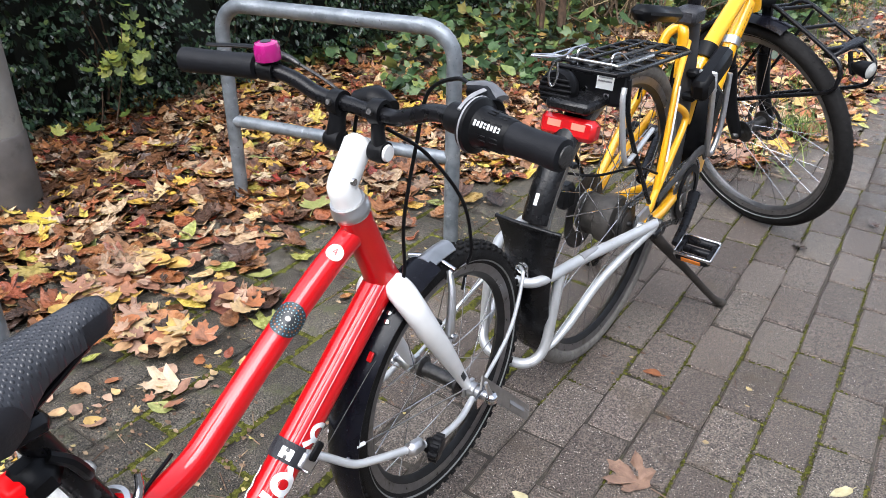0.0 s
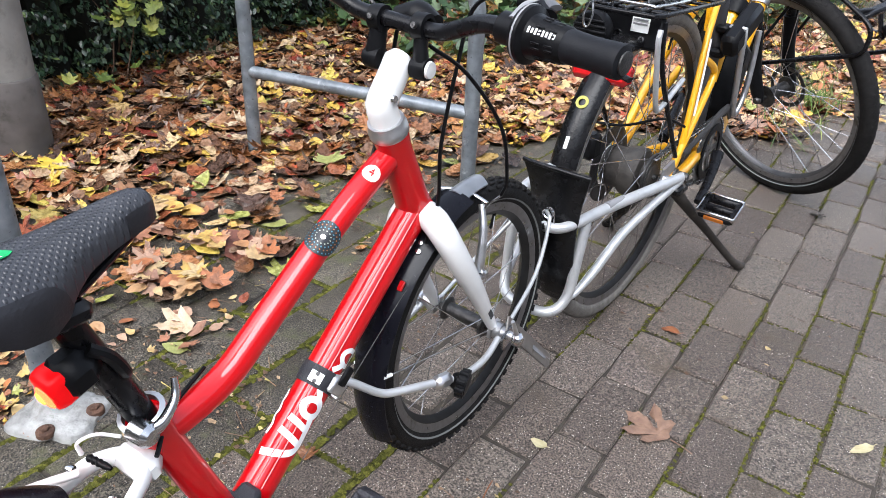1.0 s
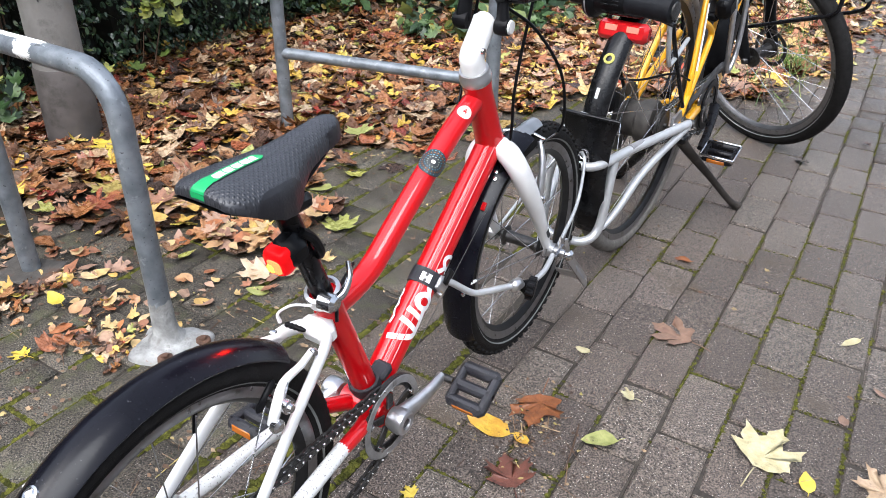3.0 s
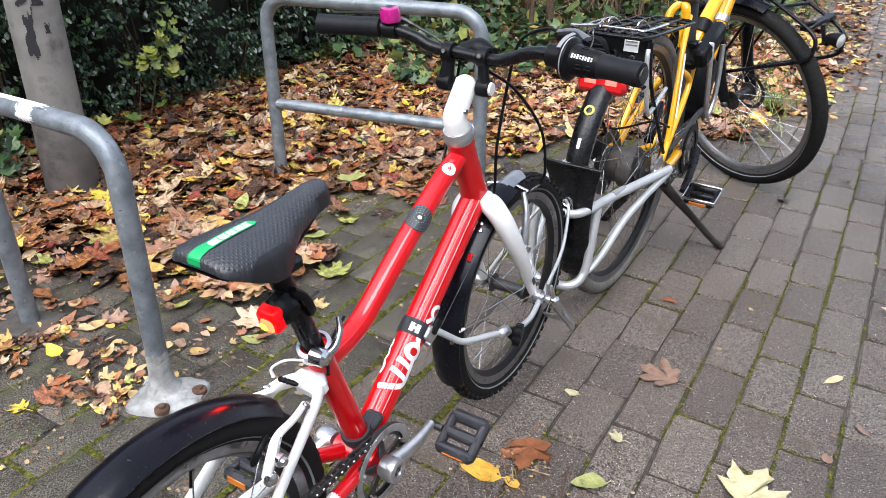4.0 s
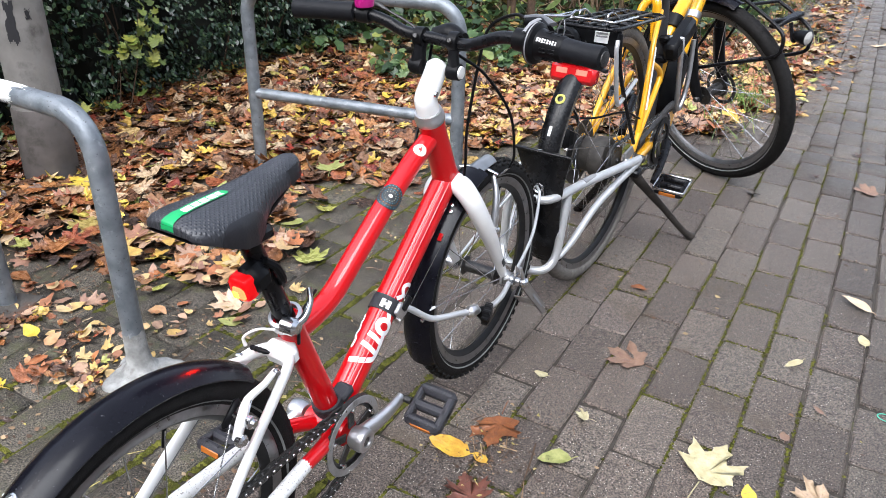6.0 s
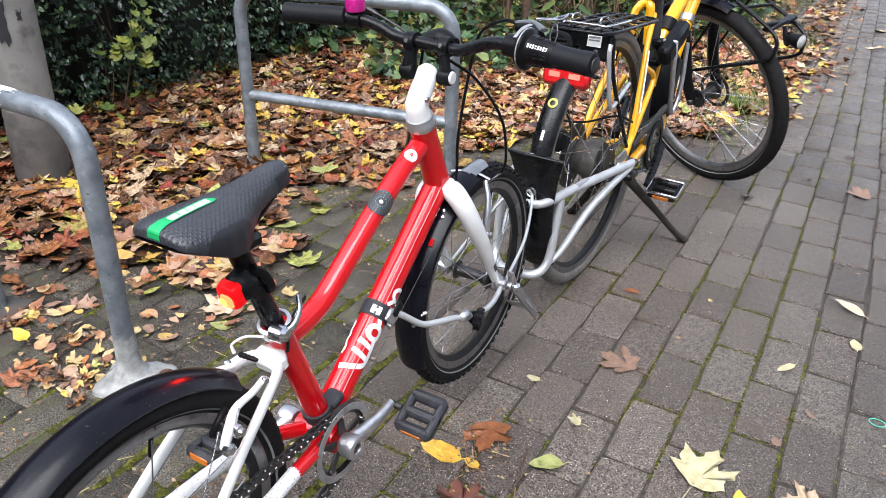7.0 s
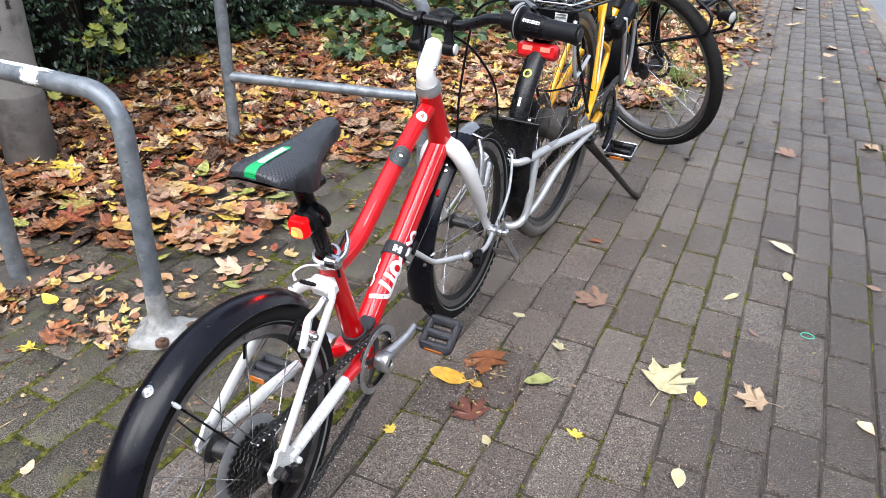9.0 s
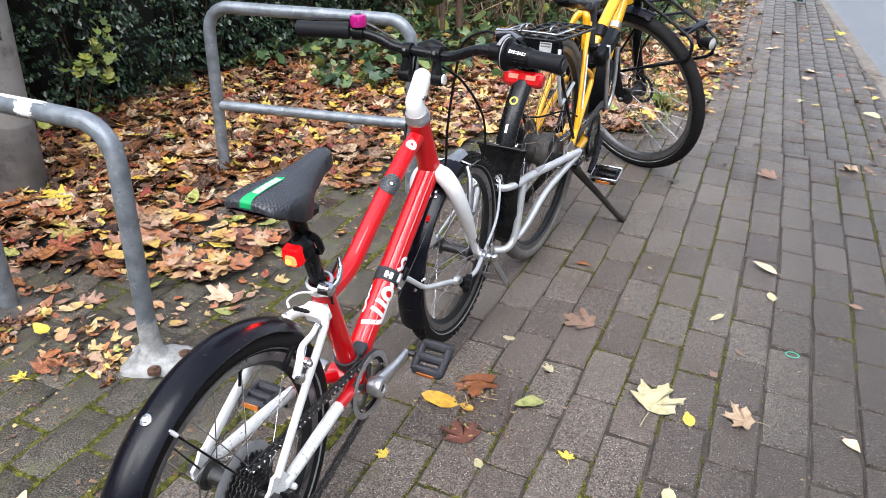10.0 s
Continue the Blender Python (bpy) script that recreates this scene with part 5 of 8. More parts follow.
# fork, headset, stem
for s in (-1, 1):
    part("fork_leg", S().tube([V(-0.339 + s * 0.006, 0.942, 0.500), V(-0.338 + s * 0.024, 0.938, 0.493), V(-0.337 + s * 0.040, 0.944, 0.468), V(-0.336 + s * 0.050, 0.965, 0.425), V(-0.335 + s * 0.0535, 0.992, 0.380), V(-0.335 + s * 0.054, 1.022, 0.333), V(-0.335 + s * 0.054, 1.058, 0.274)], [0.0180, 0.0195, 0.0185, 0.0170, 0.0150, 0.0122, 0.0085], 20, 4), WHITE, red, "white curved fork leg")
    part("fork_end", S().slab([(-0.014, -0.010), (0.014, -0.012), (0.016, 0.010), (-0.012, 0.014)], frame_pose(V(-0.335 + s * 0.054 - 0.003, 1.064, 0.264), (1, 0, 0), (0, 1, 0)), 0.006), ALU, red)
    part("fork_print", S().box(frame_pose(V(-0.335 + s * 0.0685, 1.026, 0.318), (s, 0, 0.1), (0, 0.5, -1)), 0.016, 0.009, 0.0012, 0.0003), STICKER, red, "small dark printed bars")
ax = (ht_b - ht_a).normalized()
part("headset", S().lathe([(0.0235, -0.001), (0.0250, 0.002), (0.0250, 0.010), (0.0235, 0.012), (0.0225, 0.020), (0.0, 0.0205)], frame_pose(ht_b, ax, (1, 0, 0)), 28), ALU, red, "silver headset collar")
part("stem", S().tube([ht_b + ax * 0.016, ht_b + ax * 0.036, ht_b + ax * 0.0415 + V(0, 0.001, 0), ht_b + ax * 0.0460 + V(0.0005, 0.0045, 0.0015), B(0.004, 0.895, 0.697), B(0.005, 0.902, 0.709), B(0.005, 0.906, 0.713)], [0.0190, 0.0188, 0.0187, 0.0186, 0.0180, 0.0176, 0.0125], 28), WHITE, red, "thick white angled stem", 60)
part("stem_bolt", S().lathe([(0.0, 0.003), (0.0045, 0.003), (0.005, 0.0)], frame_pose(B(0.0195, 0.872, 0.672), (1, 0, 0), (0, 1, 0)), 12), CHROME, red)
BAR = (0, 0.912, 0.748)
hbp = [B(-0.252, 0.866, 0.775), B(-0.175, 0.890, 0.776), B(-0.130, 0.903, 0.773), B(-0.095, 0.909, 0.765), B(-0.060, 0.912, 0.752), B(0, *BAR[1:]), B(0.052, 0.910, 0.746), B(0.085, 0.905, 0.756), B(0.118, 0.898, 0.768), B(0.160, 0.890, 0.770), B(0.284, 0.870, 0.766)]
part("handlebar", S().tube(hbp, 0.0098, 16, 4), BLACK_METAL, red, "black riser handlebar")
for s in (-1, 1):
    cl = S().tube([B(s * 0.034, 0.905, 0.703), B(s * 0.031, 0.908, 0.730), B(s * 0.031, *BAR[1:])], [0.013, 0.0105, 0.012], 14, 2, flat=(0.75, 1.0))
    cl.lathe([(0.0105, -0.0085), (0.0155, -0.008), (0.0160, 0.0), (0.0155, 0.008), (0.0105, 0.0085)], frame_pose(B(s * 0.031, *BAR[1:]), (1, 0, 0), (0, 1, 0)), 20)
    cl.lathe([(0.0, -0.010), (0.013, -0.010), (0.014, 0.0), (0.013, 0.010), (0.0, 0.010)], frame_pose(B(s * 0.034, 0.906, 0.703), (1, 0, 0), (0, 1, 0)), 20)
    c = part("bar_clamp", cl, BLACK, red, "black handlebar clamp")
    part("bolt", S().lathe([(0.0, 0.004), (0.0035, 0.004), (0.004, 0.0)], frame_pose(B(s * 0.031, 0.8965, 0.752), (0, -0.9, 0.4), (1, 0, 0)), 10), DARK_STEEL, c)
    part("end_plug", S().lathe([(0.0, 0.0035), (0.0095, 0.003), (0.0105, 0.0)], frame_pose(B(s * 0.045, 0.906, 0.703), (s, 0, 0), (0, 1, 0)), 20), WHITE if s > 0 else BLACK, c, "white round plug" if s > 0 else "")
part("bar_pad", S().tube([B(-0.016, 0.926, 0.749), B(0.011, 0.931, 0.753), B(0.038, 0.926, 0.748)], [0.0125, 0.0188, 0.0125], 16, 4), BLACK, red, "black plastic cap over the clamp")


def grip_on(a, b, r, name, label):
    d = (b - a).normalized()
    L = (b - a).length
    pr = [(0.010, -0.002), (r * 0.95, 0.0), (r, 0.006)]
    for i in range(12):
        z = 0.010 + (L - 0.022) * i / 11
        pr += [(r * (1 - 0.05 * math.sin(math.pi * i / 11)), z)]
    pr += [(r * 1.02, L - 0.008), (r * 0.98, L - 0.001), (r * 0.6, L + 0.001), (0.0, L + 0.001)]
    return part(name, S().lathe(pr, frame_pose(a, d, (0, 0, 1)), 24), GRIP, red, label)


gl = grip_on(B(-0.150, 0.897, 0.775), B(-0.250, 0.866, 0.775), 0.0158, "grip", "dark grey rubber grip")
gr_ = grip_on(B(0.222, 0.8790, 0.7685), B(0.286, 0.8690, 0.766), 0.0165, "grip", "black rubber grip")
gdir = (B(0.286, 0.8690, 0.766) - B(0.150, 0.892, 0.770)).normalized()
sm = frame_pose(B(0.156, 0.891, 0.770), gdir, (0, 0, 1))
shf = part("twist_shifter", S().lathe([(0.0100, -0.012), (0.0165, -0.010), (0.0170, 0.014), (0.0190, 0.016), (0.0285, 0.018), (0.0300, 0.022), (0.0290, 0.027), (0.0225, 0.031), (0.0200, 0.044), (0.0180, 0.070), (0.0168, 0.0715), (0.0, 0.072)], sm, 32), BLACK, red, "black twist shifter with pale printed bars")
rib = S()
for i in range(24):
    for j, zz in enumerate((0.046, 0.060)):
        if i % 3 == 2:
            continue
        rib.box(sm @ Matrix.Rotation(2 * math.pi * i / 24, 4, "Z") @ Matrix.Translation((0.0212 - 0.125 * (zz - 0.040), 0, zz)), 0.0014, 0.0022, 0.010, 0.0005)
part("shifter_ribs", rib, BLACK, shf)
part("shifter_line", S().lathe([(0.0303, 0.0220), (0.0300, 0.0240)], sm, 32), PRINT, shf, "thin silver ring")
gp = S()
for i in range(8):
    gp.box(sm @ Matrix.Rotation(radians(60), 4, "Z") @ Matrix.Translation((0.0222 - 0.125 * 0.0040 * i, 0, 0.036 + 0.0040 * i)), 0.0008, 0.0062 - 0.0012 * (i % 2), 0.0026, 0.0002)
part("shifter_print", gp, DECAL, shf, "small white printed bars")
part("shifter_housing", S().tube([B(0.142, 0.935, 0.788), B(0.166, 0.928, 0.788), B(0.183, 0.910, 0.780)], [0.0085, 0.0115, 0.0130], 14, 3), BLACK, shf)
part("grip_end_cap", S().lathe([(0.011, 0.0), (0.011, 0.002), (0.007, 0.003), (0.0, 0.003)], frame_pose(B(0.286, 0.8690, 0.766) + gdir * 0.001, gdir, (0, 0, 1)), 18), DARK_STEEL, gr_)
# brake levers
lvr = part("brake_lever", S().tube([B(0.148, 0.900, 0.766), B(0.150, 0.922, 0.770), B(0.154, 0.938, 0.774)], [0.0085, 0.008, 0.007], 12, 3), BLACK, red, "black brake lever with silver-grey top")
part("lever_blade", S().tube([B(0.138, 0.937, 0.7940), B(0.162, 0.934, 0.7975), B(0.190, 0.918, 0.7920)], [0.0070, 0.0085, 0.0080], 12, 3, flat=(1.0, 0.4)), plain("lever_grey", (0.10, 0.10, 0.105), 0.35, 0.3), lvr, "silver-grey lever top")
part("lever_blade", S().tube([B(0.160, 0.940, 0.775), B(0.190, 0.938, 0.756), B(0.235, 0.932, 0.744), B(0.275, 0.922, 0.736)], [0.0075, 0.0065, 0.0055, 0.005], 12, 3, flat=(1.0, 0.55)), BLACK, lvr, "black lever blade")
part("shifter_strip", S().tube([B(0.170, 0.915, 0.798), B(0.166, 0.896, 0.795), B(0.163, 0.878, 0.785)], 0.0030, 8, 3, flat=(1.2, 0.5)), PRINT, shf, "pale printed strip")
bl2 = part("brake_lever", S().tube([B(-0.140, 0.902, 0.782), B(-0.150, 0.918, 0.788), B(-0.165, 0.926, 0.788)], [0.008, 0.0085, 0.006], 12, 3).tube([B(-0.155, 0.928, 0.790), B(-0.20, 0.926, 0.788), B(-0.250, 0.908, 0.786)], [0.005, 0.0045, 0.004], 10, 3, flat=(1.4, 0.6)), BLACK, red, "black brake lever")
part("cable_adjuster", S().tube([B(-0.140, 0.922, 0.788), B(-0.118, 0.926, 0.783), B(-0.106, 0.928, 0.778)], [0.006, 0.0045, 0.003], 12), DARK_STEEL, bl2, "dark steel cable adjuster")
# bell
bm = frame_pose(B(-0.132, 0.902, 0.783), (0, -0.10, 1), (1, 0, 0)) @ Matrix.Diagonal((0.78, 0.78, 0.80, 1))
bell = part("bell", S().lathe([(0.0205, 0.004), (0.0212, 0.010), (0.0205, 0.024), (0.0180, 0.0295), (0.0110, 0.0315), (0.0, 0.0318)], bm, 30), PINK, red, "bright pink bicycle bell")
part("bell_top", S().lathe([(0.0085, 0.0316), (0.0085, 0.0325), (0.004, 0.0335), (0.0, 0.0336)], bm, 20), STICKER, bell)
part("bell_base", S().lathe([(0.0, -0.004), (0.014, -0.004), (0.018, 0.0035), (0.0, 0.0038)], bm, 20), BLACK, bell)
part("bell_strap", S().lathe([(0.0102, -0.011), (0.0135, -0.011), (0.0135, 0.011), (0.0102, 0.011)], frame_pose(B(-0.132, 0.902, 0.772), (1, 0.1, 0), (0, 1, 0)), 18), BLACK, bell)

# cables
CABLES = (
    ([B(-0.108, 0.928, 0.779), B(-0.07, 0.938, 0.760), B(-0.03, 0.945, 0.735)], 0.0022, DARK_STEEL),
    ([B(-0.03, 0.945, 0.735), B(-0.036, 0.930, 0.66), B(-0.036, 0.908, 0.600), B(-0.030, 0.878, 0.556), B(-0.016, 0.856, 0.540)], 0.0025, BLACK),
    ([B(0.146, 0.934, 0.790), B(0.112, 0.952, 0.792), B(0.062, 0.967, 0.764), B(0.045, 0.965, 0.70), B(0.040, 0.940, 0.60), B(0.034, 0.945, 0.52), B(0.024, 0.93, 0.455)], 0.0025, BLACK),
    ([B(0.030, 0.925, 0.725), B(0.062, 0.960, 0.690), B(0.090, 1.000, 0.620), B(0.092, 1.020, 0.545), B(0.080, 1.030, 0.512)], 0.0025, BLACK),
    ([B(0.080, 1.030, 0.512), B(0.060, 1.035, 0.492), B(0.040, 1.035, 0.470)], 0.0018, CHROME),
    ([B(0.030, 0.50, 0.425), B(0.0, 0.54, 0.435), B(-0.022, 0.60, 0.44)], 0.0024, BLACK),
    ([B(0.010, 0.945, 0.49), B(0.027, 0.93, 0.44), B(0.030, 0.86, 0.40), B(0.027, 0.72, 0.30), B(0.022, 0.63, 0.232)], 0.0006, DARK_STEEL),
)
for pts, r, mat in CABLES:
    part("cable", S().tube(pts, r, 8, 6), mat, red, "black cable" if mat is BLACK else "thin steel cable")

# brakes
for m, y0, z0, nm in ((RM, 0.455, 0.372, 1), (FM, 0.975, 0.445, -1)):
    for s in (-1, 1):
        cx = RX if nm == 1 else -0.336
        fy = -1 if nm == 1 else 1
        q = lambda x, dy, dz: V(cx + s * x, y0 + dy, z0 + dz)
        if nm == 1:
            pts = [q(0.050, -0.100, 0.012), q(0.053, -0.094, 0.034), q(0.044, -0.072, 0.047), q(0.036, -0.034, 0.043), q(0.026, -0.004, 0.040)]
            arm = part("brake_arm", S().tube(pts, [0.0064, 0.0064, 0.0052, 0.0046, 0.0042], 12, 3), WHITE, red, "white brake arm")
            pv0, pd = q(0.053, -0.100, 0.012), q(0.028, -0.086, 0.030)
        else:
            pts = [q(0.044, 0.045, -0.065), q(0.050, 0.040, -0.035), q(0.044, 0.052, 0.010), q(0.032, 0.062, 0.040)]
            arm = part("brake_arm", S().tube(pts, [0.007, 0.0075, 0.006, 0.0045], 12, 3), ALU, red, "silver brake arm")
            pv0, pd = q(0.050, 0.043, -0.060), q(0.030, 0.030, -0.030)
        part("pivot_bolt", S().lathe([(0.0, 0.010), (0.005, 0.010), (0.0085, 0.007), (0.0085, 0.0)], frame_pose(pv0, (s, 0, 0), (0, 1, 0)), 12), CHROME, arm)
        if nm == 1:
            part("pad_holder", S().lathe([(0.0, 0.016), (0.0045, 0.016), (0.006, 0.012), (0.0085, 0.011), (0.0085, 0.004), (0.0035, 0.003), (0.0035, -0.018)], frame_pose(q(0.053, -0.086, 0.032), (s, 0, 0), (0, 1, 0)), 12), CHROME, arm, "bright pad bolt")
            part("return_spring", S().tube([q(0.056, -0.104, 0.006), q(0.058, -0.092, 0.030), q(0.052, -0.072, 0.052)], 0.0010, 6, 2), CHROME, arm, "thin spring wire")
            part("clamp_screw", S().lathe([(0.0, 0.007), (0.0035, 0.007), (0.0048, 0.003), (0.0048, 0.0)], frame_pose(q(0.030, -0.006, 0.042), (s, -0.4, 0.2), (0, 1, 0)), 10), CHROME, arm, "small bright screw")
        part("brake_pad", S().box(frame_pose(pd, (s, 0, 0), (0, 0.75, 0.66 * -fy)), 0.040, 0.010, 0.010, 0.004), BLACK, arm)
part("brake_noodle", S().tube([B(0.006, 0.484, 0.448), B(-0.014, 0.472, 0.448), B(-0.028, 0.460, 0.438), B(-0.028, 0.461, 0.424)], [0.0018, 0.0018, 0.0018, 0.0028], 10, 4), WHITE, red, "white bent brake pipe")
part("cable_boot", S().lathe([(0.004, 0.0), (0.006, 0.003), (0.0045, 0.006), (0.006, 0.009), (0.0045, 0.012), (0.006, 0.015), (0.0045, 0.018), (0.0055, 0.022), (0.003, 0.030)], frame_pose(B(-0.020, 0.462, 0.424), (1, 0.25, -0.15), (0, 1, 0)) @ Matrix.Diagonal((0.7, 0.7, 0.9, 1)), 12), BLACK, red, "black ribbed cable boot")
part("front_brake_wire", S().tube([V(-0.375, 1.036, 0.488), V(-0.335, 1.042, 0.494), V(-0.295, 1.038, 0.488)], 0.0035, 10, 3), CHROME, red)

# cranks, chain, gears
cr_l = 0.097
for s, an in ((1, 12), (-1, 192)):
    t = radians(an)
    e = BBp + V(s * 0.072, cr_l * math.cos(t), cr_l * math.sin(t))
    ca = part("crank", S().tube([BBp + V(s * 0.054, -0.004, 0), BBp + V(s * 0.060, 0.02 * math.cos(t), 0.02 * math.sin(t)), BBp.lerp(e, 0.6) + V(s * 0.026, 0, 0), e], [0.0180, 0.0150, 0.0115, 0.0100], 16, 3, flat=(0.75, 1.0)), ALU, red, "silver crank arm")
    part("crank_boss", S().lathe([(0.0, -0.016), (0.016, -0.016), (0.0195, -0.008), (0.0200, 0.004), (0.0185, 0.010), (0.0150, 0.0125), (0.0095, 0.0115), (0.0085, 0.0060), (0.0, 0.0055)], frame_pose(BBp + V(s * 0.062, 0, 0), (s, 0, 0), (0, 1, 0)), 28), ALU, ca, "rounded silver crank boss")
    part("crank_bolt", S().lathe([(0.0, 0.003), (0.007, 0.003), (0.008, 0.0)], frame_pose(BBp + V(s * 0.0685, 0, 0), (s, 0, 0), (0, 1, 0)), 14), DARK_STEEL, ca)
    part("pedal_axle", S().tube([e, e + V(s * 0.020, 0, 0)], 0.006, 10), DARK_STEEL, ca)
    pedal(red, e + V(s * 0.055, 0, 0.0), Euler((radians(28 if s > 0 else -6), 0, 0)).to_matrix().to_4x4(), PURPLE_GREY, 0.066, 0.069)
cm = frame_pose(BBp + V(0.042, 0, 0), (1, 0, 0), (0, 1, 0))
crg = S().lathe([(0.047, -0.0012), (0.0585, -0.0012), (0.0585, 0.0012), (0.047, 0.0012), (0.047, -0.0012)], cm, 48)
for i in range(32):
    crg.box(cm @ Matrix.Rotation(2 * math.pi * i / 32, 4, "Z") @ Matrix.Translation((0.060, 0, 0)), 0.005, 0.005, 0.0022, 0.0006)
for i in range(5):
    crg.box(cm @ Matrix.Rotation(2 * math.pi * i / 5 + 0.3, 4, "Z") @ Matrix.Translation((0.034, 0, 0.001)), 0.036, 0.014, 0.004, 0.001)
chr_ = part("chainring", crg, DARK_STEEL, red, "dark steel chainring")
part("chain_guard", S().lathe([(0.0535, 0.0050), (0.0650, 0.0050), (0.0655, 0.0058), (0.0650, 0.0064), (0.0535, 0.0064), (0.0535, 0.0050)], cm, 56), plain("scuffed_guard", (0.30, 0.295, 0.29), 0.5, 0.5, 0.2, 80, 0.1, 300, stain=((0.12, 0.11, 0.10), 0.58), stain_scale=40), red, "scuffed grey chain guard ring")
for i in range(5):
    t = 2 * math.pi * i / 5 + 0.3
    part("ring_bolt", S().lathe([(0.0, 0.009), (0.004, 0.009), (0.0048, 0.0)], cm @ Matrix.Translation((0.049 * math.cos(t), 0.049 * math.sin(t), 0)), 10), CHROME, chr_)
gm = axes(B(0.024, 0.252, 0.246))
part("spoke_guard", S().lathe([(0.022, -0.006), (0.066, -0.006), (0.070, -0.0045), (0.066, -0.003), (0.022, -0.003)], gm, 40), plain("cloudy_plastic", (0.20, 0.20, 0.205), 0.35, 0, 0.15, 40, stain=((0.08, 0.075, 0.07), 0.58), stain_scale=30), red, "cloudy grey plastic spoke guard")
cass = S()
for i in range(7):
    r = 0.053 - 0.0052 * i
    z = 0.002 + 0.0042 * i
    cass.lathe([(0.014, z - 0.0008), (r, z - 0.0008), (r, z + 0.0008), (0.014, z + 0.0008)], gm, 28)
    n = 30 - 3 * i
    for k in range(n):
        cass.box(gm @ Matrix.Rotation(2 * math.pi * k / n, 4, "Z") @ Matrix.Translation((r + 0.0015, 0, z)), 0.0045, r * 0.10, 0.0016)
part("sprocket_cassette", cass, DARK_STEEL, red, "dark oily sprocket cluster")
jock = B(0.044, 0.290, 0.106)
jock2 = B(0.044, 0.281, 0.172)
der = S()
for c in (jock, jock2):
    der.lathe([(0.0, -0.004), (0.016, -0.004), (0.019, -0.001), (0.019, 0.001), (0.016, 0.004), (0.0, 0.004)], frame_pose(c, (1, 0, 0), (0, 1, 0)), 16)
der.tube([jock + V(0.008, 0, 0), jock2 + V(0.008, 0, 0)], 0.010, 8, flat=(0.4, 1.0))
der.tube([jock2 + V(0.014, 0, 0), B(0.070, 0.290, 0.206), B(0.074, 0.264, 0.232)], [0.012, 0.015, 0.012], 12, 3)
part("derailleur", der, BLACK_METAL, red, "black rear derailleur")


def chain_run(sh, pins, a, b):
    """Links of a chain between a and b, with the bright pin heads gathered apart."""
    L = (b - a).length
    n = int(L / 0.0127)
    d = (b - a).normalized()
    for i in range(n):
        p = a + d * 0.0127 * (i + 0.5)
        w = 0.0092 if i % 2 else 0.0066
        for s in (-1, 1):
            sh.box(frame_pose(p + V(s * w / 2, 0, 0), (1, 0, 0), d), 0.0152, 0.0104, 0.0028, 0.0003)
        for q in (-0.5, 0.5):
            pins.lathe([(0.0, 0.0074), (0.0020, 0.0072), (0.0026, 0.0060), (0.0026, -0.0060), (0.0, -0.0064)], frame_pose(p + d * 0.0127 * q, (1, 0, 0), (0, 1, 0)), 8)



ch, pins = S(), S()
top_r = BBp + V(0.042, -0.012, 0.060)
bot_r = BBp + V(0.042, -0.010, -0.060)
chain_run(ch, pins, B(0.040, 0.246, 0.290), top_r)
chain_run(ch, pins, jock + V(0, 0.004, -0.019), bot_r)
for i in range(16):
    t = radians(100 - i * 12.4)
    q = BBp + V(0.042, 0.061 * math.cos(t), 0.061 * math.sin(t))
    ch.box(frame_pose(q, (1, 0, 0), V(0, -math.sin(t), math.cos(t))), 0.0152, 0.0082, 0.0078, 0.0006)
    pins.lathe([(0.0, 0.0050), (0.0018, 0.0048), (0.0022, 0.0038), (0.0, 0.0)], frame_pose(q, (1, 0, 0), (0, 1, 0)), 8)
CHAIN_BLACK = plain("black_oily_chain", (0.022, 0.021, 0.020), 0.45, 0.3, 0.3, 90, 0.3, 400)
chn = part("chain", ch, CHAIN_BLACK, red, "oily bicycle chain")
tagged(part("chain_pin", pins, CHROME, chn, "bright pin heads of the chain"), "bright pin heads of the chain", "", "", "stuff")


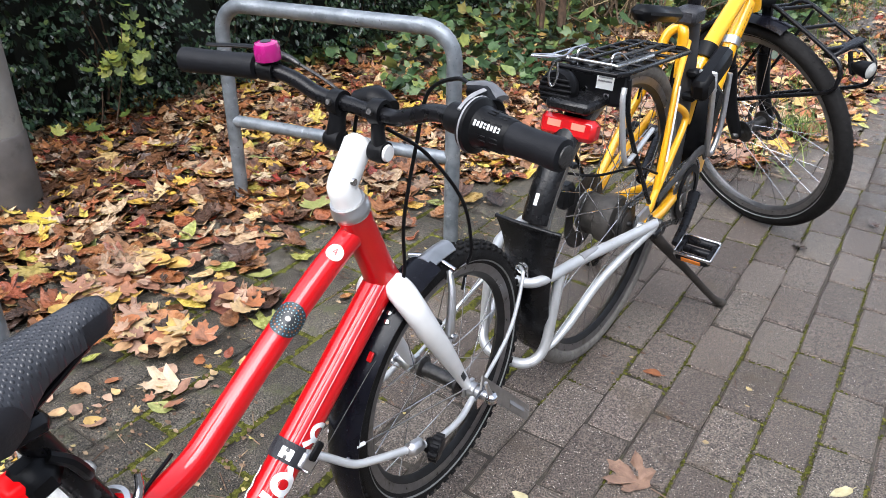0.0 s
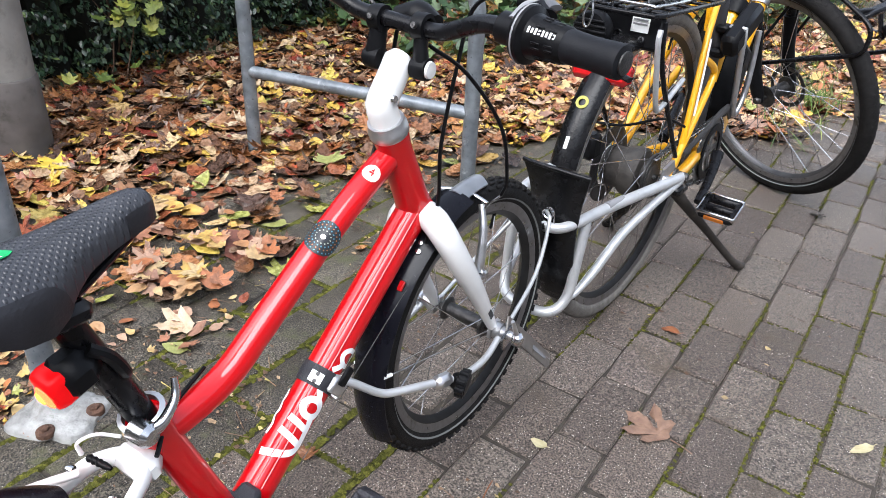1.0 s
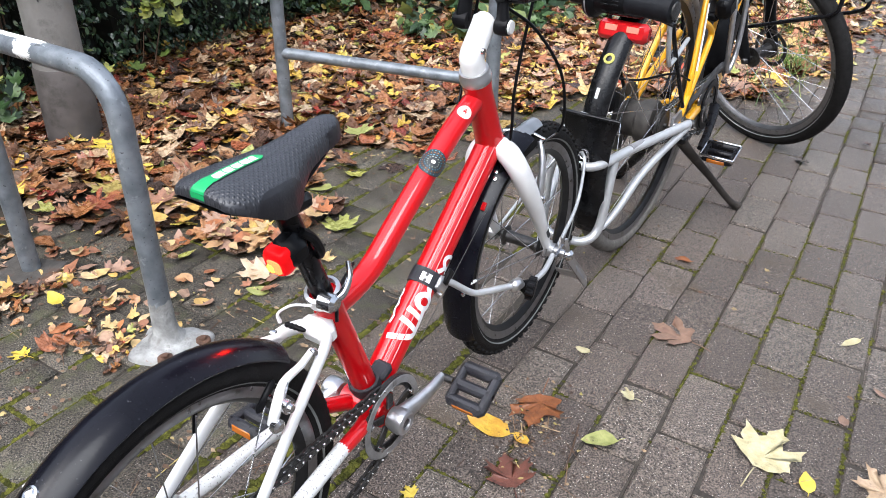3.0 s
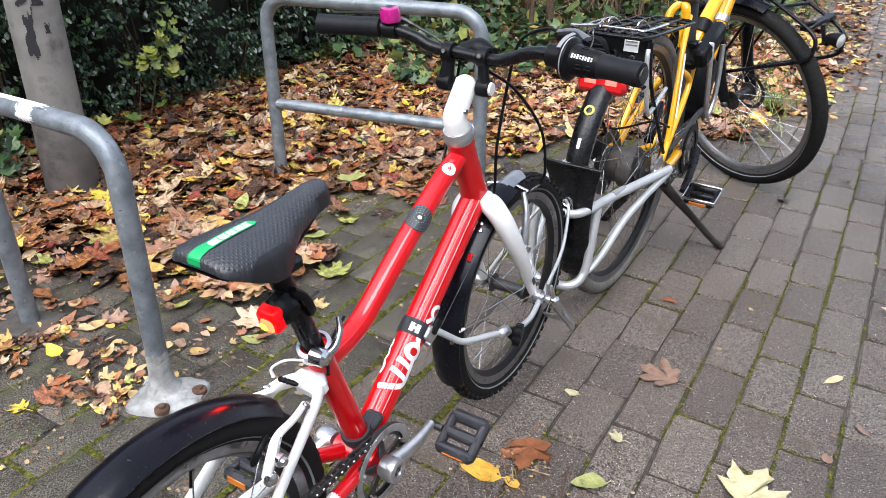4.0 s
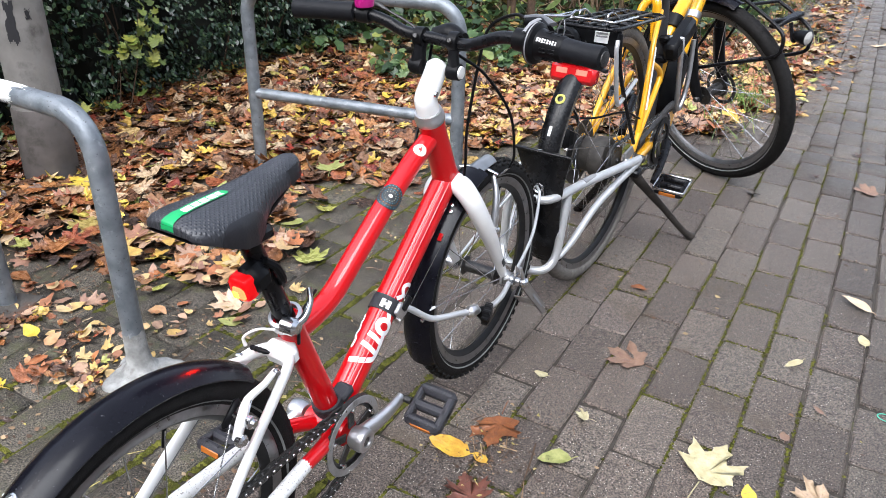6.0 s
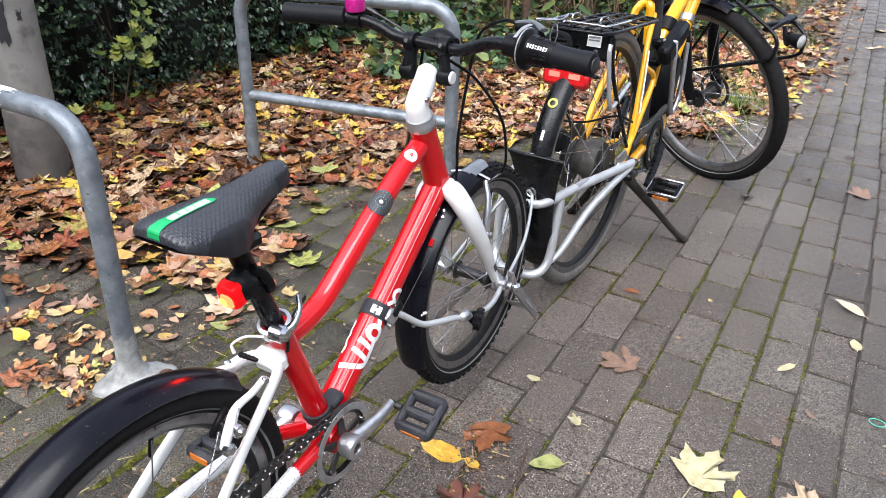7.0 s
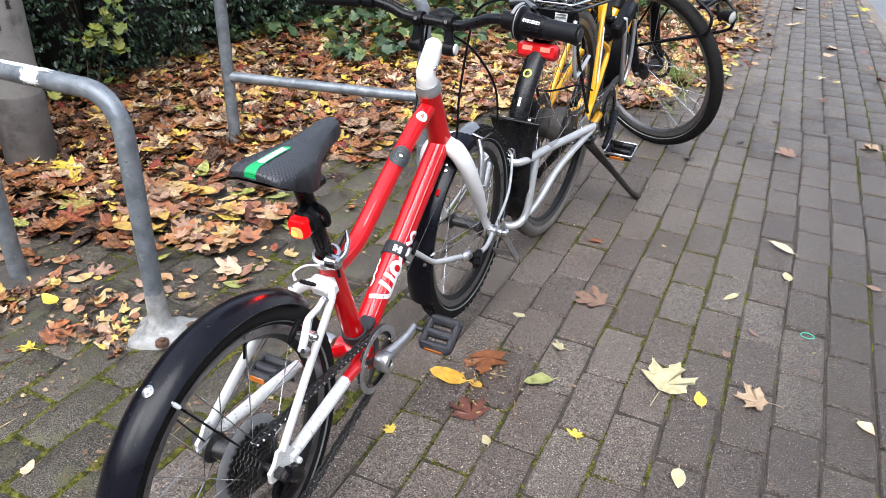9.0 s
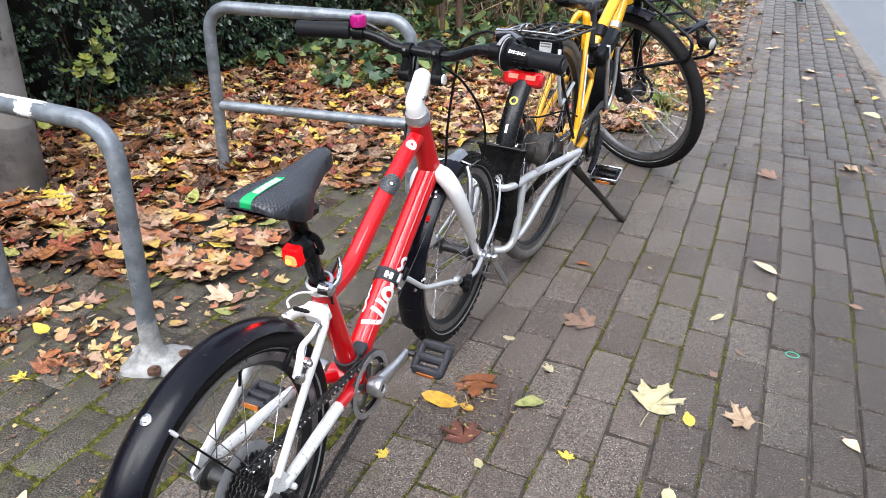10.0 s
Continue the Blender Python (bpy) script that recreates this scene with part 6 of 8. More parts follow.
# ---- tow coupling between the bicycles ----
tow = thing("tow_coupling", (-0.335, 1.32, 0), "silver tubular tandem coupling holding the small front wheel", "tow bar")
for s in (-1, 1):
    cx = -0.338
    X = lambda w: cx + s * w
    P = V(-0.196, 1.653, 0.345) if s > 0 else V(-0.425, 1.668, 0.345)
    part("upper_arm", S().tube([P, V(X(0.086), 1.43, 0.347), V(X(0.072), 1.365, 0.347), V(X(0.062), 1.325, 0.345), V(X(0.040) + 0.003, 1.290, 0.343), V(X(0.0) + 0.003, 1.283, 0.342)], [0.0105, 0.0105, 0.0105, 0.0100, 0.0095, 0.0095], 16, 4), SILVER, tow, "silver tube with worn print")
    part("lower_arm", S().tube([P + V(0, -0.012, -0.004), V(X(0.098), 1.50, 0.272), V(X(0.082), 1.40, 0.215), V(X(0.072), 1.350, 0.190), V(X(0.064), 1.328, 0.182)], [0.0085, 0.0085, 0.0080, 0.0065, 0.005], 14, 4), SILVER, tow, "silver brace with a flattened end")
    part("side_loop", S().tube([V(X(0.070), 1.352, 0.340), V(X(0.070), 1.336, 0.270), V(X(0.067), 1.326, 0.200), V(X(0.058), 1.308, 0.172), V(X(0.036) + 0.003, 1.290, 0.164), V(X(0.0) + 0.003, 1.284, 0.163)], 0.0100, 16, 4), SILVER, tow, "bent silver tube")
    part("pivot_bolt", S().lathe([(0.0, 0.012), (0.008, 0.011), (0.0105, 0.006), (0.0105, -0.012), (0.014, -0.013), (0.014, -0.018)], frame_pose(P, (s, 0, 0), (0, 1, 0)), 14), DARK_STEEL, tow)
    part("safety_rod", S().tube([V(X(0.018), 1.290, 0.372), V(X(0.030), 1.282, 0.352), V(X(0.055), 1.20, 0.300), V(X(0.064), 1.11, 0.262), V(X(0.066), 1.085, 0.256)], 0.0035, 10, 4), SILVER, tow, "thin silver locking rod")
    knob_arm = [V(-0.343 + s * 0.022, 0.745, 0.354), V(-0.343 + s * 0.032, 0.766, 0.338), V(-0.340 + s * 0.046, 0.800, 0.307), V(-0.338 + s * 0.056, 0.826, 0.299), V(-0.338 + s * 0.070, 0.860, 0.293), V(-0.338 + s * 0.080, 0.912, 0.275)]
    part("lower_link", S().tube(knob_arm, [0.0056, 0.0056, 0.0056, 0.0056, 0.0056, 0.0056], 14, 4), SILVER, tow, "bent grey link beside the front wheel")
    part("locking_wire", S().tube([V(-0.338 + s * 0.082, 0.925, 0.266), V(-0.338 + s * 0.082, 0.965, 0.258), V(-0.337 + s * 0.078, 1.010, 0.252), V(-0.337 + s * 0.074, 1.050, 0.262)], 0.0052, 12, 4), SILVER, tow, "bent silver rod to the axle")
    part("link_joint", S().box(frame_pose(V(-0.338 + s * 0.078, 0.892, 0.284), (0, 0.95, -0.3), (1, 0, 0)), 0.019, 0.021, 0.034, 0.006), ALU, tow)
    kn = S()
    km = frame_pose(V(-0.338 + s * 0.081, 0.924, 0.264), (s, 0.25, -0.1), (0, 1, 0))
    kn.lathe([(0.010, -0.006), (0.013, 0.0), (0.0175, 0.004), (0.0185, 0.012), (0.016, 0.018), (0.0, 0.019)], km, 24)
    for i in range(8):
        t = 2 * math.pi * i / 8
        kn.lathe([(0.0, 0.003), (0.005, 0.004), (0.005, 0.0165), (0.0, 0.017)], km @ Matrix.Translation((0.0165 * math.cos(t), 0.0165 * math.sin(t), 0)), 8)
    part("knob", kn, BLACK, tow, "black screw knob")
    part("axle_adapter", S().lathe([(0.0, 0.022), (0.006, 0.022), (0.0075, 0.018), (0.0075, 0.012), (0.011, 0.011), (0.011, 0.0), (0.014, -0.001), (0.014, -0.012)], frame_pose(V(-0.335 + s * 0.070, 1.066, 0.262), (s, 0, 0), (0, 1, 0)), 14), ALU, tow, "silver axle adapter")
plate = S().slab([(-0.014, -0.012), (0.040, -0.0145), (0.236, -0.0145), (0.252, -0.004), (0.246, 0.013), (-0.014, 0.013)], frame_pose(V(-0.259, 1.074, 0.272), (0.95, 0.21, 0.204), (0.0, 0.695, -0.715)), 0.003)
part("hook_plate", plate, plain("dull_steel", (0.26, 0.245, 0.23), 0.42, 0.7, 0.2, 40, 0.1, 200, stain=((0.10, 0.075, 0.055), 0.58), stain_scale=20), tow, "long flat dull steel strap")
part("plate_print", S().slab([(0.130, -0.004), (0.215, -0.004), (0.215, 0.003), (0.130, 0.003)], frame_pose(V(-0.259, 1.074, 0.272) + V(0.95, 0.21, 0.204) * 0.0036, (0.95, 0.21, 0.204), (0.0, 0.695, -0.715)), 0.0004), PRINT, tow, "dark printed bars")
foot = S()
for dz in (0.0, 0.0025):
    foot.v += [(-0.255, 1.246, 0.100 + dz), (-0.320, 1.232, 0.106 + dz), (-0.308, 1.186, 0.146 + dz), (-0.262, 1.212, 0.136 + dz)]
foot.f = [(3, 2, 1, 0), (4, 5, 6, 7)] + [(i, (i + 1) % 4, 4 + (i + 1) % 4, 4 + i) for i in range(4)]
part("strap_foot", foot, ALU, tow, "bare triangular metal foot of the strap")
part("arm_print", S().tube([V(-0.2465, 1.46, 0.3505), V(-0.256, 1.41, 0.352)], 0.0085, 12), PRINT, tow, "worn dark and red print on the tube")
# spring clip
cl = S()
pts = [V(-0.316 + 0.010 * math.cos(i * 0.7), 1.292 + 0.004 * math.sin(i * 0.23), 0.366 + 0.010 * math.sin(i * 0.7)) for i in range(24)]
cl.tube(pts, 0.0016, 6)
cl.tube([V(-0.306, 1.292, 0.366), V(-0.300, 1.286, 0.345), V(-0.312, 1.284, 0.338)], 0.0016, 6, 3)
part("spring_clip", cl, CHROME, tow, "bent wire spring clip")
# trough that takes the wheel
tr = S()
n, k = 22, 14
guard = axes(V(-0.3008, 1.642, 0.333), 3)
for i in range(n + 1):
    t = i / n
    a = radians(211 - 49.2 * t)
    lip = max(0.0, (t - 0.74) / 0.26)
    w = 0.045 + 0.006 * t + 0.015 * lip ** 1.6
    r = 0.3385 + 0.024 * lip ** 2
    for j in range(k + 1):
        u = -1 + 2 * j / k
        q = r - (0.014 - 0.006 * lip) * abs(u) ** 2.5
        tr.v.append(tuple(guard @ V(q * math.cos(a), q * math.sin(a), -w * u)))
m0 = len(tr.v)
tr.v += [(x, y + 0.003, z) for x, y, z in tr.v[:m0]]
for i in range(n):
    for j in range(k):
        p = i * (k + 1) + j
        tr.f.append((p, p + 1, p + k + 2, p + k + 1))
        tr.f.append((m0 + p, m0 + p + k + 1, m0 + p + k + 2, m0 + p + 1))
for j in range(k):
    p = n * (k + 1) + j
    tr.f.append((p, p + 1, m0 + p + 1, m0 + p))
    tr.f.append((j, m0 + j, m0 + j + 1, j + 1))
for i in range(n):
    p, q = i * (k + 1), (i + 1) * (k + 1)
    tr.f.append((p, q, m0 + q, m0 + p))
    tr.f.append((p + k, m0 + p + k, m0 + q + k, q + k))
trough = part("wheel_trough", tr, DUSTY, tow, "dusty black plastic wheel trough")
part("trough_lip", S().tube([V(*tr.v[n * (k + 1) + j]) + V(0, 0.0015, 0) for j in range(k + 1)], 0.0042, 10, 2), DUSTY, trough, "rolled black lip")
# clamp on the down tube
cmx = on_tube(dt_a, dt_b, 0, 0.180, 0, 0)
dd = (dt_b - dt_a).normalized()
band_c = part("tube_clamp", S().lathe([(0.0228, -0.013), (0.0250, -0.013), (0.0255, 0.0), (0.0250, 0.013), (0.0228, 0.013)], frame_pose(cmx, dd, (1, 0, 0)), 28), PURPLE_GREY, tow, "dark band clamped round the down tube")
part("clamp_label", S().box(frame_pose(on_tube(dt_a, dt_b, 0.0252, 0.178, 62, 0.0006), on_tube(dt_a, dt_b, 1, 0.178, 62, 0) - on_tube(dt_a, dt_b, 0, 0.178, 62, 0), dd), 0.014, 0.017, 0.001, 0.0003), ALU, band_c, "small bare metal plate")
for k in (-0.0045, 0.0045):
    cn = on_tube(dt_a, dt_b, 0.0252, 0.178 + k, 62, 0.0012)
    part("clamp_screw", S().lathe([(0.0, 0.002), (0.0022, 0.0018), (0.0028, 0.0)], frame_pose(cn, on_tube(dt_a, dt_b, 1, 0.178, 62, 0) - on_tube(dt_a, dt_b, 0, 0.178, 62, 0), dd), 10), DARK_STEEL, band_c)
hp = S()
hp.box(frame_pose(on_tube(dt_a, dt_b, 0.026, 0.180, -4, 0.003), (1, 0, 0), dd), 0.020, 0.026, 0.008, 0.002)
hp.box(frame_pose(on_tube(dt_a, dt_b, 0.026, 0.178, -40, 0.004), (0.8, 0.2, -0.5), dd), 0.024, 0.018, 0.012, 0.002)
part("clamp_bracket", hp, ALU, band_c, "punched silver bracket")
part("clamp_tab", S().box(frame_pose(on_tube(dt_a, dt_b, 0.030, 0.196, -2, 0.004), (1, 0, 0), dd), 0.026, 0.014, 0.006, 0.002), BLACK, band_c)

for s in (-1, 1):
    hubp = V(-0.335 + s * 0.078, 1.066, 0.262)
    part("clamp_nut", S().lathe([(0.0, 0.016), (0.006, 0.0155), (0.0105, 0.011), (0.0115, 0.004), (0.009, 0.0)], frame_pose(hubp + V(s * 0.012, 0, 0), (s, 0, 0), (0, 1, 0)), 18), CHROME, tow, "polished clamp nut")
    part("clamp_cheek", S().slab([(-0.020, -0.012), (0.012, -0.016), (0.020, 0.000), (0.010, 0.014), (-0.018, 0.010)], frame_pose(hubp + V(s * 0.002, -0.004, 0.002), (s, 0, 0), (0, 1, 0.25)), 0.004), CHROME, tow, "polished clamp cheek")
    part("clamp_lever", S().tube([hubp + V(s * 0.016, 0.002, 0.004), hubp + V(s * 0.020, -0.012, 0.022), hubp + V(s * 0.018, -0.020, 0.044)], [0.0045, 0.004, 0.003], 10, 3), ALU, tow, "small clamp lever")


# ---- yellow bicycle ----
YA = radians(3.0)
YF = V(math.sin(YA), math.cos(YA), 0)
YN = V(math.cos(YA), -math.sin(YA), 0)


def Y(x, s, z):
    """A place on the yellow bicycle: x to its right, s ahead of its rear wheel, z up."""
    return V(-0.302, 1.62, 0) + YN * x + YF * s + V(0, 0, z)


yel = thing("electric_bicycle", Y(0, 0.4, 0), "yellow electric bicycle with black racks and its front wheel turned aside", "bicycle")
YR = axes(Y(0, 0.022, 0.333), 3)
yrw = make_wheel(yel, YR, 0.333, 0.0195, 32, 0.046, 0.058, MUDDY, RIM, 0, False, "dusty rear wheel", 0.15)
part("hub_drum", S().lathe([(0.0, -0.055), (0.040, -0.055), (0.044, -0.050), (0.044, -0.012), (0.052, -0.008), (0.054, 0.004), (0.054, 0.022), (0.050, 0.027), (0.030, 0.030), (0.026, 0.048), (0.0, 0.050)], YR, 36), plain("muddy_hub", (0.050, 0.045, 0.040), 0.6, 0.2, 0.4, 60, 0.3, 200, stain=((0.12, 0.105, 0.09), 0.58), stain_scale=24), yrw, "mud-dusted drum hub")
FC = V(-0.206, 2.522, 0.313)
YFM = axes(FC, 118, 14)
yfw = make_wheel(yel, YFM, 0.3215, 0.0235, 32, 0.032, 0.055, RUBBER, plain("grey_rim", (0.10, 0.10, 0.105), 0.4, 0.6, 0.2), 0, True, "front wheel turned sharply aside", 0.3)
part("rotor", S().lathe([(0.050, -0.046), (0.062, -0.046), (0.062, -0.044), (0.050, -0.044), (0.050, -0.046)], YFM, 40), DARK_STEEL, yfw, "dark brake disc")

# frame
BB = Y(0, 0.372, 0.287)
part("seat_tube", S().tube([Y(0, 0.392, 0.32), Y(0, 0.386, 0.52), Y(0, 0.369, 0.625), Y(0, 0.353, 0.690)], 0.0185, 18, 3), plain("dull_grey_metal", (0.060, 0.060, 0.065), 0.38, 0.3, 0.15), yel, "dull grey seat tube")
part("seat_yoke", S().tube([Y(-0.030, 0.255, 0.610), Y(-0.026, 0.275, 0.668), Y(-0.004, 0.290, 0.690), Y(0.010, 0.280, 0.678), Y(0.012, 0.278, 0.640), Y(0.016, 0.270, 0.585)], [0.0095, 0.0105, 0.0115, 0.0120, 0.0115, 0.0085], 14, 4), YELLOW, yel, "yellow yoke round the seat tube")
part("top_tube", S().tube([Y(0, 0.418, 0.440), Y(0, 0.438, 0.520), Y(0, 0.472, 0.586), Y(0, 0.561, 0.643), Y(0, 0.669, 0.700), Y(0, 0.775, 0.755)], 0.0195, 20, 4), YELLOW, yel)
part("down_tube", S().tube([Y(0.002, 0.52, 0.335), Y(0.002, 0.60, 0.475), Y(0.002, 0.675, 0.592), Y(0, 0.770, 0.685)], 0.0188, 20), YELLOW, yel)
AX = V(-0.37 * math.sin(YA), -0.37 * math.cos(YA), 0.93).normalized()
WH = V(math.sin(radians(118)), math.cos(radians(118)), 0)
A0 = FC - WH * 0.05
part("head_tube", S().tube([A0 + AX * 0.375, A0 + AX * 0.55], 0.025, 20), YELLOW, yel)
part("tube_collar", S().tube([Y(0.002, 0.669, 0.583), Y(0.002, 0.682, 0.600)], 0.0225, 20), ALU, yel, "silver collar on the tube")
pr = S()
for i, w in enumerate((0.020, 0.016, 0.018, 0.015, 0.019, 0.017)):
    ribbon(pr, Y(0.002, 0.675, 0.592), Y(0, 0.770, 0.685), 0.0188, [(0.016 + 0.017 * i, -0.006), (0.016 + 0.017 * i, 0.006 + 0.3 * w)], 0.011)
part("tube_print", pr, STICKER, yel, "black plain bars printed on the tube", None)
part("motor", S().box(frame_pose(Y(0.014, 0.470, 0.438), YN, V(0.02, 0.30, 0.93)), 0.215, 0.115, 0.086, 0.036), BLACK, yel, "black motor and battery housing")
part("motor_bracket", S().box(frame_pose(Y(0.006, 0.478, 0.325), YN, V(0, 0.9, -0.3)), 0.105, 0.070, 0.066, 0.014), YELLOW, yel, "yellow motor bracket")
part("bottom_bracket", S().lathe([(0.0, -0.045), (0.028, -0.045), (0.028, 0.040), (0.0, 0.040)], frame_pose(BB, YN, YF), 24), YELLOW, yel)
for s in (-1, 1):
    if s > 0:
        part("seatstay", S().tube([Y(0.018, 0.296, 0.660), Y(0.036, 0.218, 0.590), Y(0.045, 0.188, 0.530), Y(0.055, 0.150, 0.430), Y(0.060, 0.120, 0.352), Y(0.064, 0.075, 0.330)], 0.0072, 14, 4), YELLOW, yel)
        part("stay_stripe", S().tube([Y(0.0475, 0.206, 0.585), Y(0.0575, 0.176, 0.520), Y(0.0665, 0.146, 0.438)], 0.0022, 8, 3), PAPER, yel, "pale worn stripe")
        part("chainstay", S().tube([Y(0.040, 0.205, 0.545), Y(0.048, 0.262, 0.515), Y(0.050, 0.268, 0.486), Y(0.056, 0.190, 0.420), Y(0.062, 0.098, 0.348), Y(0.064, 0.060, 0.328)], 0.0080, 14, 4), YELLOW, yel)
        part("lower_stay", S().tube([Y(0.070, 0.055, 0.322), Y(0.062, 0.16, 0.305), Y(0.040, 0.31, 0.290)], [0.0115, 0.012, 0.013], 14, 3), YELLOW, yel, "mud-stained yellow lower stay")
    else:
        part("seatstay", S().tube([Y(-0.064, 0.060, 0.350), Y(-0.060, 0.100, 0.392), Y(-0.055, 0.203, 0.506), Y(-0.025, 0.310, 0.640)], 0.0094, 14, 4), YELLOW, yel)
        part("chainstay", S().tube([Y(-0.064, 0.080, 0.335), Y(-0.060, 0.142, 0.376), Y(-0.045, 0.320, 0.480)], 0.0094, 14, 4), YELLOW, yel)
        part("lower_stay", S().tube([Y(-0.070, 0.055, 0.322), Y(-0.062, 0.16, 0.305), Y(-0.040, 0.31, 0.290)], 0.0115, 14, 3), YELLOW, yel)
    part("dropout", S().slab([(-0.030, -0.022), (0.022, -0.026), (0.044, 0.004), (0.026, 0.030), (-0.020, 0.022)], frame_pose(Y(s * 0.068 - 0.003, 0.045, 0.332), YN, YF), 0.006), ALU, yel)
    part("axle_nut", S().lathe([(0.0, 0.022), (0.006, 0.022), (0.0065, 0.014), (0.012, 0.012), (0.012, 0.0)], frame_pose(Y(s * 0.073, 0.022, 0.333), YN * s, YF), 6), CHROME, yel)
part("seatpost", S().tube([Y(0, 0.356, 0.68), Y(0, 0.335, 0.80), Y(0, 0.32, 0.90)], 0.0145, 16), BLACK_METAL, yel)
for z, w in ((0.575, 0.030), (0.520, 0.034)):
    part("cable_clip", S().box(frame_pose(Y(0.018, 0.372, z), YN, YF), 0.034, 0.020, w, 0.006), BLACK, yel)
hb = S().box(frame_pose(Y(0.0, 0.140, 0.738), YN, YF + V(0, 0, -0.165)), 0.200, 0.030, 0.042, 0.012)
bag = part("seat_adapter", hb, BLACK, yel, "black clamp-on seat adapter bar")
part("adapter_block", S().box(frame_pose(Y(0.006, 0.308, 0.712), YN, YF), 0.068, 0.036, 0.052, 0.008), PURPLE_GREY, bag, "dark grey adapter block")
part("adapter_foot", S().tube([Y(0.0, 0.300, 0.700), Y(0.0, 0.300, 0.675)], [0.016, 0.008], 12), BLACK, bag)

# fork and front rack
side = YFM.to_3x3() @ V(0, 0, 1)
for s in (-1, 1):
    a = FC + side * s * 0.064
    lg = part("fork_leg", S().tube([a - AX * 0.012, a + AX * 0.02 - WH * 0.012, a + AX * 0.10 - WH * 0.036, a + AX * 0.22 - WH * 0.046], [0.012, 0.0175, 0.0195, 0.0195], 16, 3), BLACK, yel, "black suspension fork leg")
    part("stanchion", S().tube([a + AX * 0.22 - WH * 0.046, a + AX * 0.385 - WH * 0.05], 0.0145, 14), BLACK_METAL, lg)
    part("fork_nut", S().lathe([(0.0, 0.014), (0.008, 0.013), (0.011, 0.008), (0.011, 0.0)], frame_pose(a + side * s * 0.006, side * s, WH), 10), DARK_STEEL, lg)
part("fork_crown", S().tube([A0 + side * 0.068 + AX * 0.375, A0 + AX * 0.395, A0 - side * 0.068 + AX * 0.375], 0.021, 14, 3), BLACK, yel)
part("front_mudguard", fender(YFM, 0.338, 0.030, 72, 190, 0.012), BLACK_GLOSS, yel, "black front mudguard")


def Q(u, z, w):
    return FC + WH * u + side * w + V(0, 0, z - FC.z - side.z * w)


rkf = part("front_rack", S().tube([Q(-0.035, 0.645, 0.070), Q(0.02, 0.668, 0.070), Q(0.10, 0.640, 0.070), Q(0.215, 0.590, 0.070), Q(0.262, 0.560, 0.070), Q(0.268, 0.522, 0.070), Q(0.245, 0.490, 0.070), Q(0.10, 0.440, 0.070), Q(-0.05, 0.388, 0.066)], 0.0058, 12, 4), BLACK_METAL, yel, "black steel front rack")
part("rail", S().tube([Q(-0.035, 0.645, -0.070), Q(0.02, 0.668, -0.070), Q(0.10, 0.640, -0.070), Q(0.215, 0.590, -0.070), Q(0.262, 0.560, -0.070), Q(0.268, 0.522, -0.070), Q(0.245, 0.490, -0.070), Q(0.10, 0.440, -0.070), Q(-0.05, 0.388, -0.066)], 0.0058, 12, 4), BLACK_METAL, rkf)
for u, z in ((-0.030, 0.650), (0.045, 0.660), (0.130, 0.627), (0.215, 0.590)):
    part("crossbar", S().tube([Q(u, z, 0.070), Q(u, z, -0.070)], 0.0055 if u < 0.2 else 0.007, 10), BLACK_METAL, rkf)
part("rack_plate", S().box(frame_pose(Q(0.218, 0.590, 0), side, WH), 0.028, 0.012, 0.130, 0.003), BLACK_METAL, rkf)
part("brace", S().tube([Q(0.06, 0.650, 0.060), Q(-0.02, 0.50, 0.066), Q(-0.055, 0.44, 0.066)], 0.0045, 10, 2), BLACK_METAL, rkf)
part("brace", S().tube([Q(0.06, 0.650, -0.060), Q(-0.02, 0.50, -0.066), Q(-0.055, 0.44, -0.066)], 0.0045, 10, 2), BLACK_METAL, rkf)
hm = frame_pose(Q(0.285, 0.552, 0.0), WH + V(0, 0, -0.05), (0, 0, 1))
hl = part("headlight", S().lathe([(0.0, -0.030), (0.010, -0.029), (0.017, -0.016), (0.0215, 0.008), (0.0225, 0.016), (0.0205, 0.018)], hm, 24), BLACK, yel, "black front lamp with clear lens")
part("lens", S().lathe([(0.0205, 0.017), (0.015, 0.021), (0.0, 0.023)], hm, 24), plain("cloudy_lens", (0.42, 0.42, 0.40), 0.15, 0, 0.15, 90, coat=0.8), hl, "clear front lens")
part("lamp_bracket", S().tube([Q(0.270, 0.548, 0.0), Q(0.255, 0.535, 0.0), Q(0.235, 0.585, 0.0)], 0.006, 8, 3), BLACK_METAL, hl)

# lock on the down tube
lk = part("folding_lock_body", S().box(frame_pose(Y(0.050, 0.402, 0.574), YN, V(0.02, 0.155, 0.062)), 0.165, 0.052, 0.040, 0.010), BLACK, yel, "black lock body with a grey cap")
part("lock_cap", S().box(frame_pose(Y(0.052, 0.375, 0.562), YN, V(0.02, 0.155, 0.062)), 0.009, 0.054, 0.042, 0.003), SILVER, lk, "silver lock band")
part("lock_strap", S().tube([Y(0, 0.470, 0.584), Y(0, 0.496, 0.612)], 0.026, 20), BLACK, lk)
part("shackle", S().tube([Y(0.066, 0.488, 0.560), Y(0.070, 0.486, 0.460), Y(0.070, 0.474, 0.400), Y(0.068, 0.448, 0.368), Y(0.068, 0.420, 0.385), Y(0.068, 0.400, 0.450), Y(0.066, 0.380, 0.545)], 0.0070, 12, 5), ALU, lk, "pale steel shackle")

# mudguard, rear rack, rear light
part("rear_mudguard", fender(YR, 0.3475, 0.026, 62, 161, 0.015), DUSTY, yel, "dusty black rear mudguard")


def rear_at(an, r=0.3475):
    t = radians(an)
    return YR @ V(r * math.cos(t), r * math.sin(t), 0), YR.to_3x3() @ V(math.cos(t), math.sin(t), 0)


